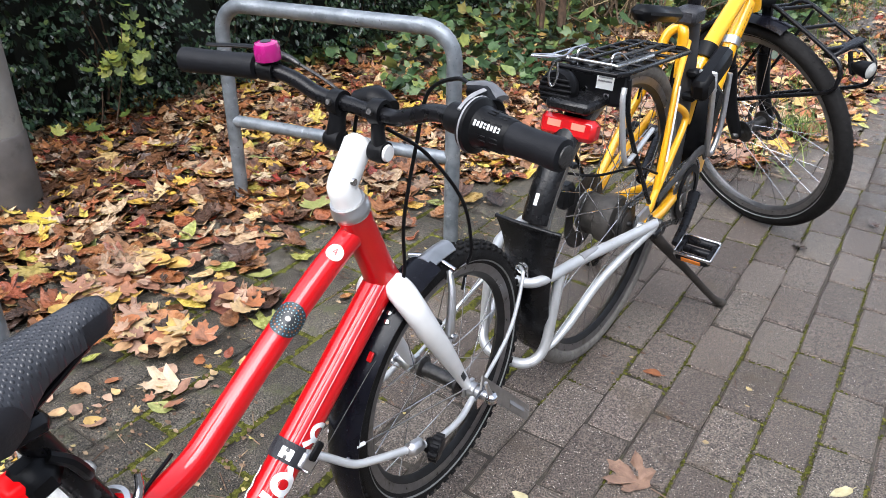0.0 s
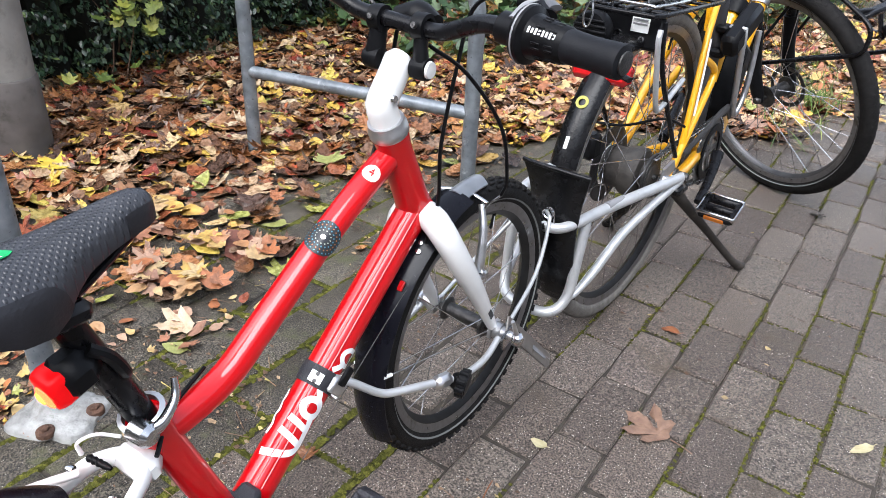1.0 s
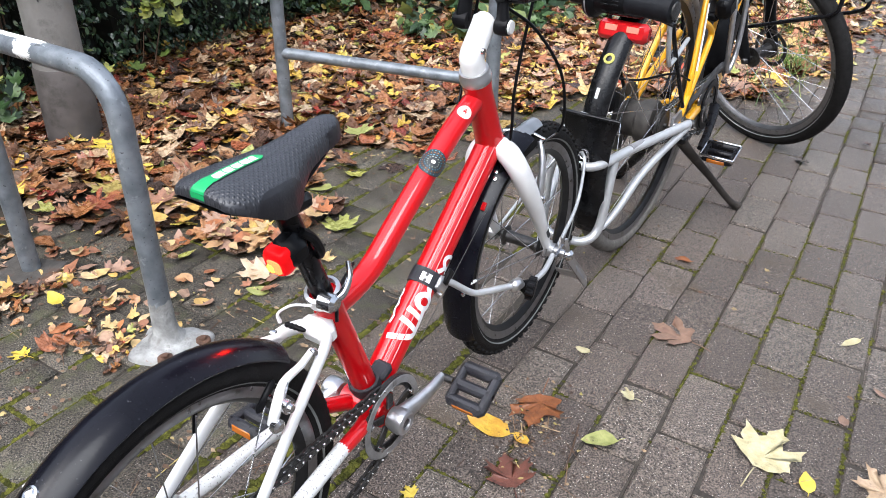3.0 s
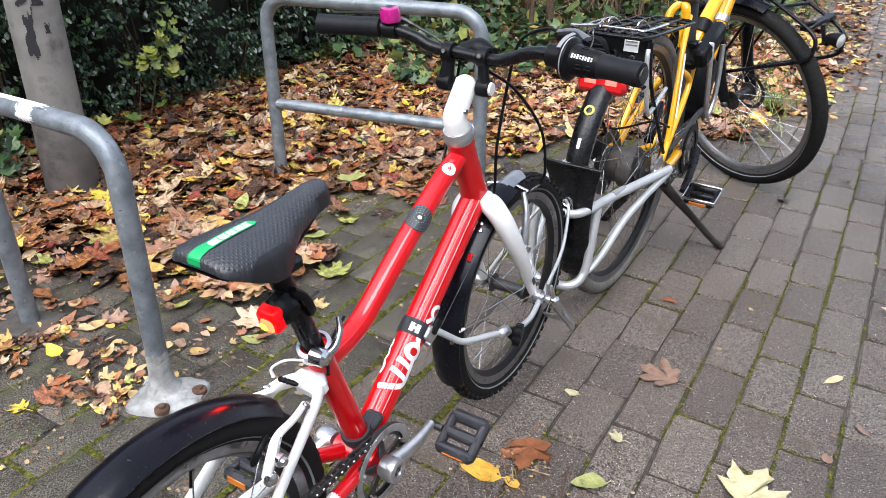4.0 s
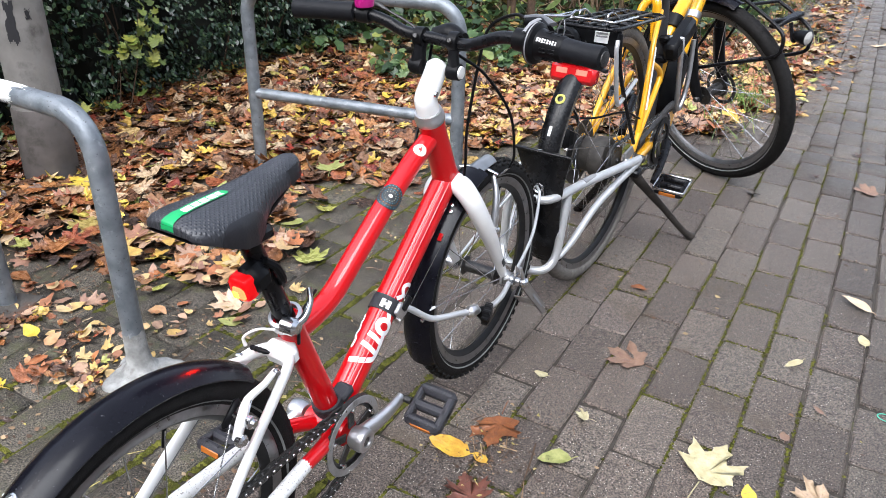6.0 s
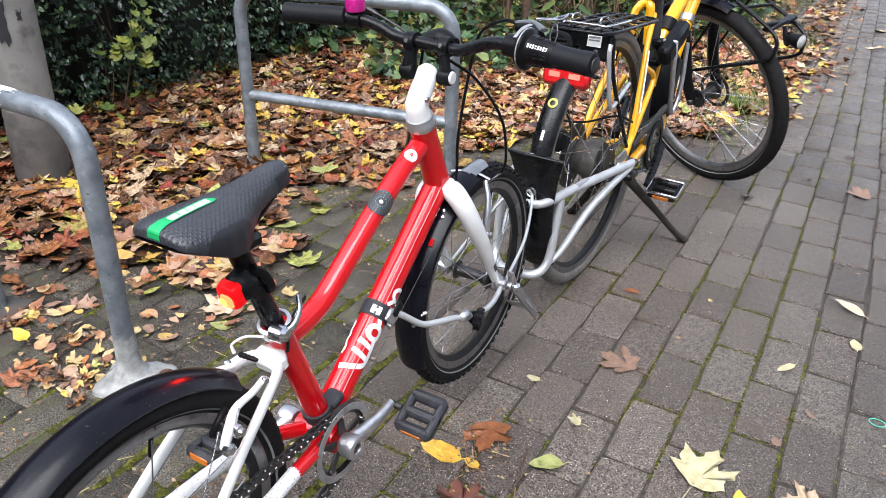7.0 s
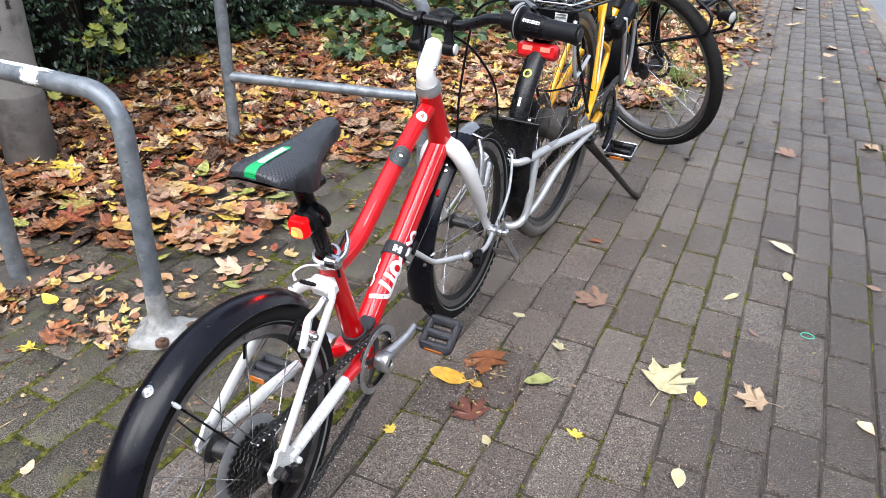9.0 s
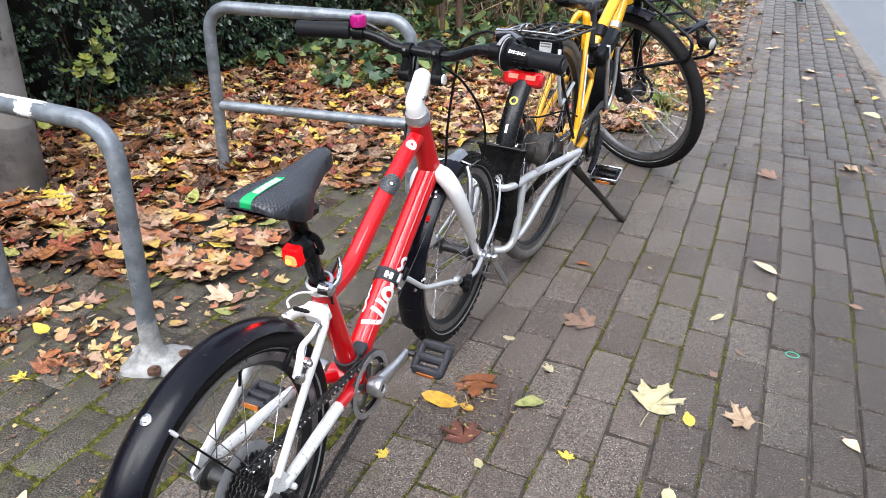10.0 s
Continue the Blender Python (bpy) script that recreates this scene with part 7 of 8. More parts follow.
p, nrm = rear_at(142, 0.3485)
part("mudguard_mark", S().lathe([(0.0064, 0.0), (0.0064, 0.001), (0.0116, 0.001), (0.0116, 0.0)], frame_pose(p, nrm, YN), 22), plain("lime_print", (0.34, 0.32, 0.05), 0.5), yel, "small yellow-green round mark")
p, nrm = rear_at(154, 0.348)
part("mudguard_label", S().box(frame_pose(p, nrm, YN), 0.007, 0.022, 0.001, 0.0003), PAPER, yel, "small white label")
lt = Y(0, -0.192, 0.590)
rlm = frame_pose(lt, V(0, -0.95, 0.25), YN)
tl = part("tail_light", S().box(rlm, 0.106, 0.040, 0.034, 0.008), RED_LENS, yel, "large red tail light")
for x in (-0.024, 0.022):
    part("lamp_window", S().box(rlm @ Matrix.Translation((x, 0.004, 0.0172)), 0.026, 0.012, 0.002, 0.0006), plain("pale_red_window", (0.75, 0.20, 0.14), 0.2), tl, "pale lamp window")
part("light_bracket", S().box(frame_pose(Y(0, -0.160, 0.632), V(0, 0, 1), YN), 0.085, 0.110, 0.020, 0.006), DUSTY, yel)
rack = part("rear_rack", S().tube([Y(0.068, 0.165, 0.668), Y(0.068, -0.130, 0.684), Y(0.062, -0.160, 0.686), Y(0.0, -0.168, 0.687), Y(-0.062, -0.160, 0.686), Y(-0.068, -0.130, 0.684), Y(-0.068, 0.165, 0.668), Y(-0.05, 0.185, 0.668), Y(0.05, 0.185, 0.668)], 0.0045, 10, 0, True), BLACK_METAL, yel, "black rear rack with spring clip")
for s in (-0.115, -0.055, 0.01, 0.075, 0.14):
    part("slat", S().tube([Y(0.068, s, 0.678 - 0.05 * s), Y(-0.068, s, 0.678 - 0.05 * s)], 0.0034, 10), BLACK_METAL, rack)
for x in (-0.028, 0.004, 0.034):
    part("rail", S().tube([Y(x, -0.155, 0.690), Y(x, 0.17, 0.672)], 0.0036, 10), DARK_STEEL if x > 0 else BLACK_METAL, rack)
part("rack_back_plate", S().box(frame_pose(Y(0.008, -0.125, 0.652), V(0, -1, 0.12), YN), 0.122, 0.062, 0.014, 0.006), BLACK, rack)
lb = part("rack_label", S().box(frame_pose(Y(0.030, -0.1335, 0.664), V(0, -1, 0.12), YN), 0.032, 0.026, 0.001, 0.0003), PAPER, rack, "white label with grey bars")
for i in range(3):
    part("print_bar", S().box(frame_pose(Y(0.030, -0.1342, 0.672 - 0.007 * i), V(0, -1, 0.12), YN), 0.026, 0.003, 0.0006, 0.0001), PRINT, lb)
for x, z in ((0.036, 0.640), (-0.008, 0.644)):
    part("screw", S().lathe([(0.003, 0.005), (0.006, 0.005), (0.007, 0.0)], frame_pose(Y(x, -0.132, z), V(0, -1, 0), YN), 12), CHROME, rack)
clip = S().tube([Y(0.066, -0.02, 0.695), Y(0.064, -0.155, 0.702), Y(0.052, -0.170, 0.704), Y(-0.052, -0.170, 0.704), Y(-0.064, -0.155, 0.702), Y(-0.066, -0.02, 0.695)], 0.0028, 8, 3)
clip.tube([Y(-0.052, -0.168, 0.704), Y(-0.070, -0.190, 0.706), Y(-0.075, -0.215, 0.708), Y(-0.030, -0.190, 0.709), Y(-0.028, -0.155, 0.716)], 0.0026, 8, 4)
part("spring_clamp", clip, CHROME, rack, "bright steel spring clamp")
for x in (-0.02, 0.045):
    part("spring_hoop", S().tube([Y(x, -0.150, 0.690), Y(x, -0.150, 0.712), Y(x + 0.004, -0.13, 0.716), Y(x + 0.006, -0.10, 0.700)], 0.0026, 8, 3), CHROME, rack)
kb = S().tube([Y(-0.034, -0.196, 0.700), Y(-0.030, -0.200, 0.680), Y(-0.034, -0.202, 0.662), Y(-0.042, -0.202, 0.662), Y(-0.046, -0.200, 0.680), Y(-0.040, -0.196, 0.700)], 0.0024, 8, 4)
part("carabiner", kb, CHROME, rack, "hanging steel carabiner")
hn = S()
hmm = frame_pose(Y(-0.036, -0.180, 0.650), V(0, -1, 0.1), YN)
hn.lathe([(0.0, -0.03), (0.026, -0.03), (0.034, -0.012), (0.034, 0.008), (0.030, 0.014), (0.0, 0.015)], hmm, 24)
for i in range(5):
    zz = -0.018 + 0.009 * i
    w = math.sqrt(max(0, 0.031 ** 2 - zz ** 2))
    hn.box(hmm @ Matrix.Translation((0, zz, 0.015)), 2 * w, 0.0045, 0.006, 0.0012)
part("horn_grille", hn, BLACK, yel, "black ribbed round horn")
for s in (-1, 1):
    part("rack_stay", S().tube([Y(s * 0.068, -0.120, 0.672), Y(s * 0.071, -0.100, 0.585), Y(s * 0.072, 0.030, 0.415), Y(s * 0.072, 0.066, 0.372)], 0.0048, 10, 3), BLACK_METAL, yel)
part("side_hoop", S().tube([Y(0.074, -0.150, 0.665), Y(0.076, -0.155, 0.640), Y(0.076, -0.128, 0.560), Y(0.076, -0.110, 0.522), Y(0.073, -0.080, 0.512), Y(0.060, 0.05, 0.535)], 0.0050, 12, 4), SILVER, yel, "bent silver side hoop")
part("cable", S().tube([Y(-0.06, -0.10, 0.46), Y(0.0, -0.06, 0.455), Y(0.05, 0.02, 0.46), Y(0.07, 0.09, 0.43)], 0.0028, 8, 5), BLACK, yel)
part("caliper", S().box(frame_pose(Y(-0.055, -0.07, 0.400), YN, YF), 0.040, 0.055, 0.030, 0.008), BLACK, yel)
part("disc", S().lathe([(0.050, -0.002), (0.085, -0.002), (0.085, 0.0), (0.050, 0.0), (0.050, -0.002)], YR @ Matrix.Translation((0, 0, -0.052)), 40), DARK_STEEL, yel, "dark rear brake disc")

# cranks
rm = frame_pose(BB + YN * 0.046, YN, YF)
cg = S().lathe([(0.058, -0.0015), (0.080, -0.0015), (0.080, 0.0015), (0.058, 0.0015), (0.058, -0.0015)], rm, 44)
for i in range(38):
    cg.box(rm @ Matrix.Rotation(2 * math.pi * i / 38, 4, "Z") @ Matrix.Translation((0.0825, 0, 0)), 0.007, 0.007, 0.003, 0.001)
for i in range(5):
    cg.box(rm @ Matrix.Rotation(2 * math.pi * i / 5, 4, "Z") @ Matrix.Translation((0.035, 0, 0.001)), 0.060, 0.016, 0.005, 0.001)
part("chainring", cg, plain("worn_chainring_steel", (0.20, 0.195, 0.19), 0.38, 0.8, 0.3, 90, 0.2, 300), yel)
rim_links, rim_pins = S(), S()
for i in range(24):
    t = radians(98 - i * 8.6)
    q = rm @ V(0.0835 * math.cos(t), 0.0835 * math.sin(t), 0)
    rim_links.box(frame_pose(q, YN, rm.to_3x3() @ V(-math.sin(t), math.cos(t), 0)), 0.0128, 0.0080, 0.0075, 0.0006)
    rim_pins.lathe([(0.0, 0.0054), (0.0024, 0.0052), (0.0028, 0.0040), (0.0, 0.0)], frame_pose(q, YN, YF), 8)
wrap = part("chain", rim_links, DARK_STEEL, yel, "chain wrapped round the chainring")
tagged(part("chain_pin", rim_pins, CHROME, wrap, "bright pin heads of the chain"), "bright pin heads of the chain", "", "", "stuff")
part("chain_cover", S().lathe([(0.052, 0.009), (0.068, 0.009), (0.070, 0.007), (0.068, 0.005), (0.052, 0.005), (0.052, 0.009)], rm, 36), BLACK, yel, "black chain cover ring")
part("chain_guard", S().tube([Y(0.058, 0.155, 0.345), Y(0.060, 0.27, 0.368), Y(0.060, 0.36, 0.388), Y(0.060, 0.415, 0.386), Y(0.060, 0.440, 0.360)], [0.007, 0.008, 0.009, 0.009, 0.008], 10, 3, flat=(0.6, 1.3)), plain("dull_guard_metal", (0.085, 0.085, 0.088), 0.35, 0.5, 0.2, 60), yel, "dull grey chain guard bar")
for label, z, up in (("upper run of the chain", 0.372, 0.080), ("lower run of the chain", 0.290, -0.080)):
    links, heads = S(), S()
    chain_run(links, heads, Y(0.046, 0.02, z), BB + YN * 0.046 + V(0, 0.01, up))
    run = part("chain", links, DARK_STEEL, yel, label)
    tagged(part("chain_pin", heads, CHROME, run, "bright pin heads of the chain"), "bright pin heads of the chain", "", "", "stuff")
part("sprocket", S().lathe([(0.02, -0.0015), (0.040, -0.0015), (0.040, 0.0015), (0.02, 0.0015), (0.02, -0.0015)], YR @ Matrix.Translation((0, 0, 0.046)), 32), DARK_STEEL, yel)
ce = Y(0.098, 0.212, 0.222)
part("crank", S().tube([BB + YN * 0.072, BB.lerp(ce, 0.5) + YN * 0.040, ce], [0.0150, 0.0105, 0.0100], 14, 3, flat=(1.0, 0.75)), BLACK_METAL, yel, "black crank arm")
pd = pedal(yel, Y(0.150, 0.208, 0.222), (Matrix.Rotation(-YA, 4, "Z") @ Euler((radians(18), 0, 0)).to_matrix().to_4x4()), BLACK_METAL, 0.082, 0.070)
for j in (-1, 1):
    part("pedal_edge", S().box(Matrix.Translation(Y(0.150, 0.208 + j * 0.031, 0.229 + j * 0.010)) @ Euler((radians(18), 0, -YA)).to_matrix().to_4x4(), 0.086, 0.006, 0.012, 0.002), CHROME, pd, "bright metal pedal edge")
    part("pedal_edge", S().box(Matrix.Translation(Y(0.150 + j * 0.042, 0.208, 0.230)) @ Euler((radians(18), 0, -YA)).to_matrix().to_4x4(), 0.005, 0.064, 0.010, 0.002), CHROME, pd, "bright metal pedal edge")
cl2 = Y(-0.098, 0.532, 0.352)
part("crank", S().tube([BB - YN * 0.066, cl2], [0.016, 0.0115], 14), BLACK_METAL, yel)
pedal(yel, Y(-0.150, 0.536, 0.352), Euler((radians(10), 0, 0)).to_matrix().to_4x4(), BLACK_METAL, 0.082, 0.070)

# stand
STAND_DUST = plain("dusty_black_metal", (0.030, 0.026, 0.023), 0.55, 0, 0.35, 50, 0.2, 200, stain=((0.075, 0.064, 0.054), 0.58), stain_scale=26)
ft = V(-0.098, 1.990, 0.006)
kt = Y(0.046, 0.215, 0.225)
ks = part("kickstand", S().tube([kt + V(0, -0.02, 0.03), kt, kt.lerp(ft, 0.5), kt.lerp(ft, 0.88), ft + V(0.006, 0.010, 0.0)], [0.0170, 0.0135, 0.0088, 0.0085, 0.0125], 14, 3, flat=(1.15, 0.8)), STAND_DUST, yel, "black dusty kickstand leg")
part("kickstand_plate", S().box(frame_pose(Y(0.02, 0.200, 0.245), V(0, 0, 1), YN), 0.090, 0.060, 0.022, 0.006), DUSTY, ks)
ft2 = V(-0.455, 2.000, 0.006)
part("kickstand_leg", S().tube([Y(-0.02, 0.215, 0.225), Y(-0.02, 0.215, 0.225).lerp(ft2, 0.88), ft2], [0.016, 0.012, 0.016], 12, flat=(1.2, 0.75)), DUSTY, ks)


# ---- single leaves on the pavement ----
def leaf_mat(name, c, d):
    return material(name, [(0.3, c), (0.7, d)], 0.45, 0, 60, 8, 0.5, 170, stain=(tuple(v * 0.42 for v in c), 0.60), stain_scale=38)


def fine_leaf(sh, kind, m, size, curl, rng):
    """A leaf seen close: rings of faces with creased veins, a curled rim and a round stalk."""
    out = leaf_outline(kind, rng)
    n = len(out)
    bend, fold, tw = rng.uniform(-0.3, 0.8) * curl, rng.uniform(0.2, 0.9) * curl, rng.uniform(-0.6, 0.6) * curl
    wav, ph = rng.uniform(0.03, 0.07) * (0.5 + curl), rng.uniform(0, 6)
    veins = [radians(a) for a in ((90, 42, 138, -8, 188) if kind == "maple" else (90, 60, 120, 30, 150))]

    def z(x, y):
        a, r = math.atan2(y - 0.25, x), math.hypot(x, y - 0.25)
        crease = min(abs(math.atan2(math.sin(a - v), math.cos(a - v))) for v in veins)
        return fold * x * x * 1.3 + bend * (y - 0.4) ** 2 * 0.7 + tw * x * (y - 0.4) + 0.16 * r * min(crease, 0.35) + wav * r * math.sin(7 * a + ph)
    k0 = len(sh.v)
    c = (0.0, 0.25 if kind == "maple" else 0.4)
    sh.v.append(tuple(m @ Vector((0, (c[1] - 0.4) * size, z(*c) * size))))
    for q in (0.3, 0.6, 0.85, 1.0):
        for x, y in out:
            px, py = c[0] + (x - c[0]) * q, c[1] + (y - c[1]) * q
            sh.v.append(tuple(m @ Vector((px * size, (py - 0.4) * size, z(px, py) * size))))
    sh.f += [(k0, k0 + 1 + i, k0 + 1 + (i + 1) % n) for i in range(n)]
    for q in range(3):
        a, b = k0 + 1 + q * n, k0 + 1 + (q + 1) * n
        sh.f += [(a + i, b + i, b + (i + 1) % n, a + (i + 1) % n) for i in range(n)]
    L = 0.45 if kind == "maple" else 0.18
    p = [m @ Vector((0, -0.4 * size, z(0, 0) * size)), m @ Vector((0.05 * size * tw, -(0.4 + L * 0.5) * size, z(0, 0) * size * 0.7 + 0.002)), m @ Vector((0.12 * size * tw, -(0.4 + L) * size, 0.002))]
    sh.tube(p, 0.0065 * size + 0.0005, 5, 2)


LEAF_MATS = {
    "pale yellow": leaf_mat("leaf_pale_yellow", (0.33, 0.285, 0.145), (0.50, 0.45, 0.28)),
    "bright yellow": leaf_mat("leaf_yellow", (0.48, 0.33, 0.03), (0.60, 0.47, 0.075)),
    "tan": leaf_mat("leaf_tan", (0.155, 0.088, 0.060), (0.25, 0.155, 0.105)),
    "russet": leaf_mat("leaf_russet", (0.13, 0.042, 0.015), (0.26, 0.092, 0.030)),
    "pale tan": leaf_mat("leaf_pale_tan", (0.24, 0.160, 0.095), (0.37, 0.27, 0.17)),
    "green": leaf_mat("leaf_green", (0.20, 0.22, 0.06), (0.34, 0.34, 0.13)),
    "ochre": leaf_mat("leaf_ochre", (0.48, 0.24, 0.025), (0.62, 0.40, 0.05)),
    "cream": leaf_mat("leaf_cream", (0.48, 0.34, 0.21), (0.62, 0.48, 0.34)),
    "maroon": leaf_mat("leaf_maroon", (0.085, 0.030, 0.020), (0.17, 0.060, 0.038)),
}
LEAVES = (
    (0.178, 1.045, 0.118, 348, "pale yellow", "maple", 0.25), (0.253, 1.012, 0.046, 15, "bright yellow", "oval", 0.5), (0.356, 1.062, 0.074, 95, "pale tan", "maple", 0.7),
    (0.376, 1.839, 0.080, 70, "cream", "oval", 0.35), (-0.060, 1.300, 0.100, 75, "tan", "maple", 0.3), (-0.075, 0.913, 0.066, 110, "green", "oval", 0.7),
    (-0.258, 0.836, 0.085, 100, "ochre", "oval", 0.8), (-0.200, 0.838, 0.040, 60, "ochre", "oval", 0.6), (-0.210, 0.925, 0.100, 190, "russet", "maple", 0.7), (-0.180, 0.757, 0.085, 40, "maroon", "maple", 0.8),
    (0.040, 0.787, 0.034, 20, "bright yellow", "maple", 0.5), (0.247, 0.764, 0.045, 190, "pale yellow", "oval", 0.4), (0.269, 1.481, 0.045, 130, "pale yellow", "oval", 0.6),
    (0.399, 1.671, 0.048, 10, "pale yellow", "oval", 0.5), (-0.206, 1.140, 0.035, 80, "pale yellow", "oval", 0.5), (-0.078, 1.052, 0.034, 100, "pale yellow", "maple", 0.5),
    (-0.980, 0.972, 0.088, 150, "cream", "maple", 0.6), (-1.251, 0.632, 0.060, 80, "bright yellow", "oval", 0.5), (-1.164, 0.490, 0.045, 100, "bright yellow", "maple", 0.4),
    (-0.846, 0.238, 0.040, 30, "cream", "oval", 0.3), (-0.301, 0.632, 0.030, 60, "bright yellow", "maple", 0.4), (0.576, 1.083, 0.046, 220, "cream", "oval", 1.2),
    (0.347, 2.706, 0.090, 95, "tan", "maple", 0.9), (0.655, 2.930, 0.085, 80, "pale tan", "maple", 0.9), (-1.888, 1.242, 0.115, 100, "bright yellow", "maple", 0.3),
    (-0.925, 0.925, 0.056, 110, "green", "oval", 0.5), (-1.149, 1.416, 0.075, 110, "green", "oval", 0.5), (-2.137, 1.835, 0.075, 90, "bright yellow", "maple", 0.4),
    (-1.112, 1.271, 0.155, 75, "maroon", "oval", 0.35), (0.285, 1.210, 0.032, 10, "tan", "oval", 0.8), (-0.115, 0.690, 0.030, 40, "pale yellow", "oval", 0.5),
    (0.800, 3.870, 0.085, 95, "pale yellow", "oval", 0.6), (0.511, 4.800, 0.090, 80, "cream", "maple", 0.7), (0.256, 5.420, 0.090, 10, "cream", "maple", 0.7), (0.466, 4.000, 0.055, 140, "pale yellow", "maple", 0.6),
    (0.272, 6.090, 0.085, 60, "cream", "maple", 0.6), (0.655, 6.020, 0.070, 20, "bright yellow", "maple", 0.6), (0.745, 6.330, 0.075, 100, "bright yellow", "maple", 0.6), (0.830, 4.520, 0.070, 80, "pale tan", "oval", 0.6),
    (0.335, 1.335, 0.030, 60, "tan", "oval", 0.5), (0.62, 1.72, 0.04, 80, "tan", "oval", 0.5), (-1.30, 1.80, 0.12, 30, "green", "maple", 0.5), (-1.74, 1.98, 0.10, 100, "green", "oval", 0.5),
    (-1.64, 2.64, 0.085, 60, "bright yellow", "oval", 0.4), (-1.66, 2.82, 0.075, 10, "bright yellow", "oval", 0.4), (-0.135, 1.62, 0.042, 110, "russet", "oval", 0.9),
)
for i, (x, y, size, rot, col, kind, curl) in enumerate(LEAVES):
    rng = random.Random(200 + i)
    on_litter = x < litter_edge(y) - 0.05
    sh = S()
    m = Matrix.Translation((x, y, 0.040 if on_litter else 0.0035)) @ Euler((rng.gauss(0, 0.12), rng.gauss(0, 0.12), radians(rot))).to_matrix().to_4x4()
    fine_leaf(sh, kind, m, size, curl, rng)
    low = min(v[2] for v in sh.v)
    dz = (0.022 if on_litter else 0.0005) - low
    sh.v = [(a, b, c + dz) for a, b, c in sh.v]
    place = "lying on the leaf litter" if on_litter else "lying on the grey pavers"
    tagged(part("fallen_leaf", sh, LEAF_MATS[col], None, "", None), f"{col} fallen {'maple ' if kind == 'maple' else ''}leaf {place}", "leaf", "single fallen leaves")

tagged(part("twig", S().tube([(-0.128, 0.93, 0.004), (-0.115, 0.875, 0.006), (-0.105, 0.815, 0.004)], [0.0016, 0.0018, 0.001], 6, 3), BARK), "thin reddish brown twig lying on the pavers", "twig")
rg = S()
ring(rg, pose(0.457, 1.386, 0.0022) @ Matrix.Diagonal((1.25, 0.95, 1, 1)), 0.0125, 0.0011, 32, 6)
tagged(part("chalk_ring", rg, plain("green_chalk", (0.10, 0.52, 0.36), 0.8)), "small green ring drawn on a paver", "marking")
def ragged_patch(m, r, z0, z1, a0, a1, seed, cut, fine=9.0):
    """A thin ragged-edged film on a round bar of the radius r about the pose m's z axis."""
    sh = S()
    nz, na = 36, 26
    for i in range(nz + 1):
        for j in range(na + 1):
            a, z = radians(a0 + (a1 - a0) * j / na), z0 + (z1 - z0) * i / nz
            sh.v.append(tuple(m @ V(r * math.cos(a), r * math.sin(a), z)))
    for i in range(nz):
        for j in range(na):
            u, v = (i + 0.5) / nz, (j + 0.5) / na
            edge = min(u, 1 - u, v, 1 - v) * 2.4
            if noise.noise((u * fine, v * fine * 0.7, seed)) * 0.55 + edge > cut:
                p = i * (na + 1) + j
                sh.f.append((p, p + 1, p + na + 2, p + na + 1))
    return sh


bar_m = frame_pose(V(-1.175, 0.685, 0.577), (1, 0, 0), (0, 0, 1))
part("torn_sticker", ragged_patch(bar_m, 0.0222, -0.030, 0.030, 5, 125, 3.0, 0.20), PAPER, stand_a, "torn white sticker")
part("sticker_remnant", ragged_patch(bar_m, 0.0220, -0.190, 0.062, -38, 26, 5.0, 0.16), PAPER, stand_a, "white strip left of a torn sticker")
part("sticker_residue", ragged_patch(bar_m, 0.0219, 0.028, 0.085, 10, 125, 7.0, 0.26), plain("sticker_residue", (0.085, 0.092, 0.10), 0.6), stand_a, "grey sticker residue")
pole_m = pose(-2.110, 1.272, 0, 0, 1.6, 0)
SPRAY = plain("black_spray_paint", (0.016, 0.016, 0.019), 0.7)
part("paint_scrawl", ragged_patch(pole_m, 0.0785, 0.43, 0.64, -64, -30, 11.0, 0.50, 6.0), SPRAY, pole, "black spray-paint scrawl")
part("paint_scrawl", ragged_patch(pole_m, 0.0784, 0.60, 0.72, -78, 4, 15.0, 0.52, 7.0), SPRAY, pole, "black spray-paint scrawl")
part("paint_scrawl", ragged_patch(pole_m, 0.0784, 0.52, 0.58, -22, 0, 19.0, 0.66, 12.0), SPRAY, pole, "small dark scribble")

for x, y, h, r in ((-1.50, 6.0, 1.05, 0.022), (0.42, 8.0, 0.9, 0.03)):
    gp = thing("post", (x, y, 0), "slim dark green metal post standing beside the path", "post", "green posts")
    part("shaft", S().lathe([(r, -0.03), (r, h - 0.03), (r * 0.8, h - 0.008), (0.0, h)], pose(x, y, 0), 16), plain("dark_green_paint", (0.012, 0.050, 0.035), 0.45, 0, 0.2), gp)
    part("ground_collar", S().lathe([(r * 1.9, -0.02), (r * 1.9, 0.012), (r * 1.05, 0.018)], pose(x, y, 0), 16), plain("grey_collar", (0.10, 0.10, 0.10), 0.8), gp)


# ---- kerb and pavers ----
kerb = S()
y = -3.0
rng = random.Random(55)
while y < 26:
    L = 0.98
    a = math.degrees(math.atan(0.072))
    kerb.box(pose(kerb_x(y + L / 2) + 0.06, y + L / 2, -0.068 + rng.uniform(-0.003, 0.003), 0, 0, a), 0.10, L - 0.006, 0.15, 0.014)
    y += L
tagged(part("kerb", kerb, KERB), "weathered low stone kerb between pavement and road", "kerb", kind="structure")

PW, PL = 0.100, 0.200
OFFSETS = {-9: 0.089, -8: -0.012, -2: -0.008, -1: 0.101, 0: -0.002, 1: 0.101, 2: 0.002, 3: 0.107, 4: 0.008, 5: 0.129, 6: 0.032, 7: 0.125}
SEAM = 3.045  # across the path the courses start anew here, with slightly narrower blocks


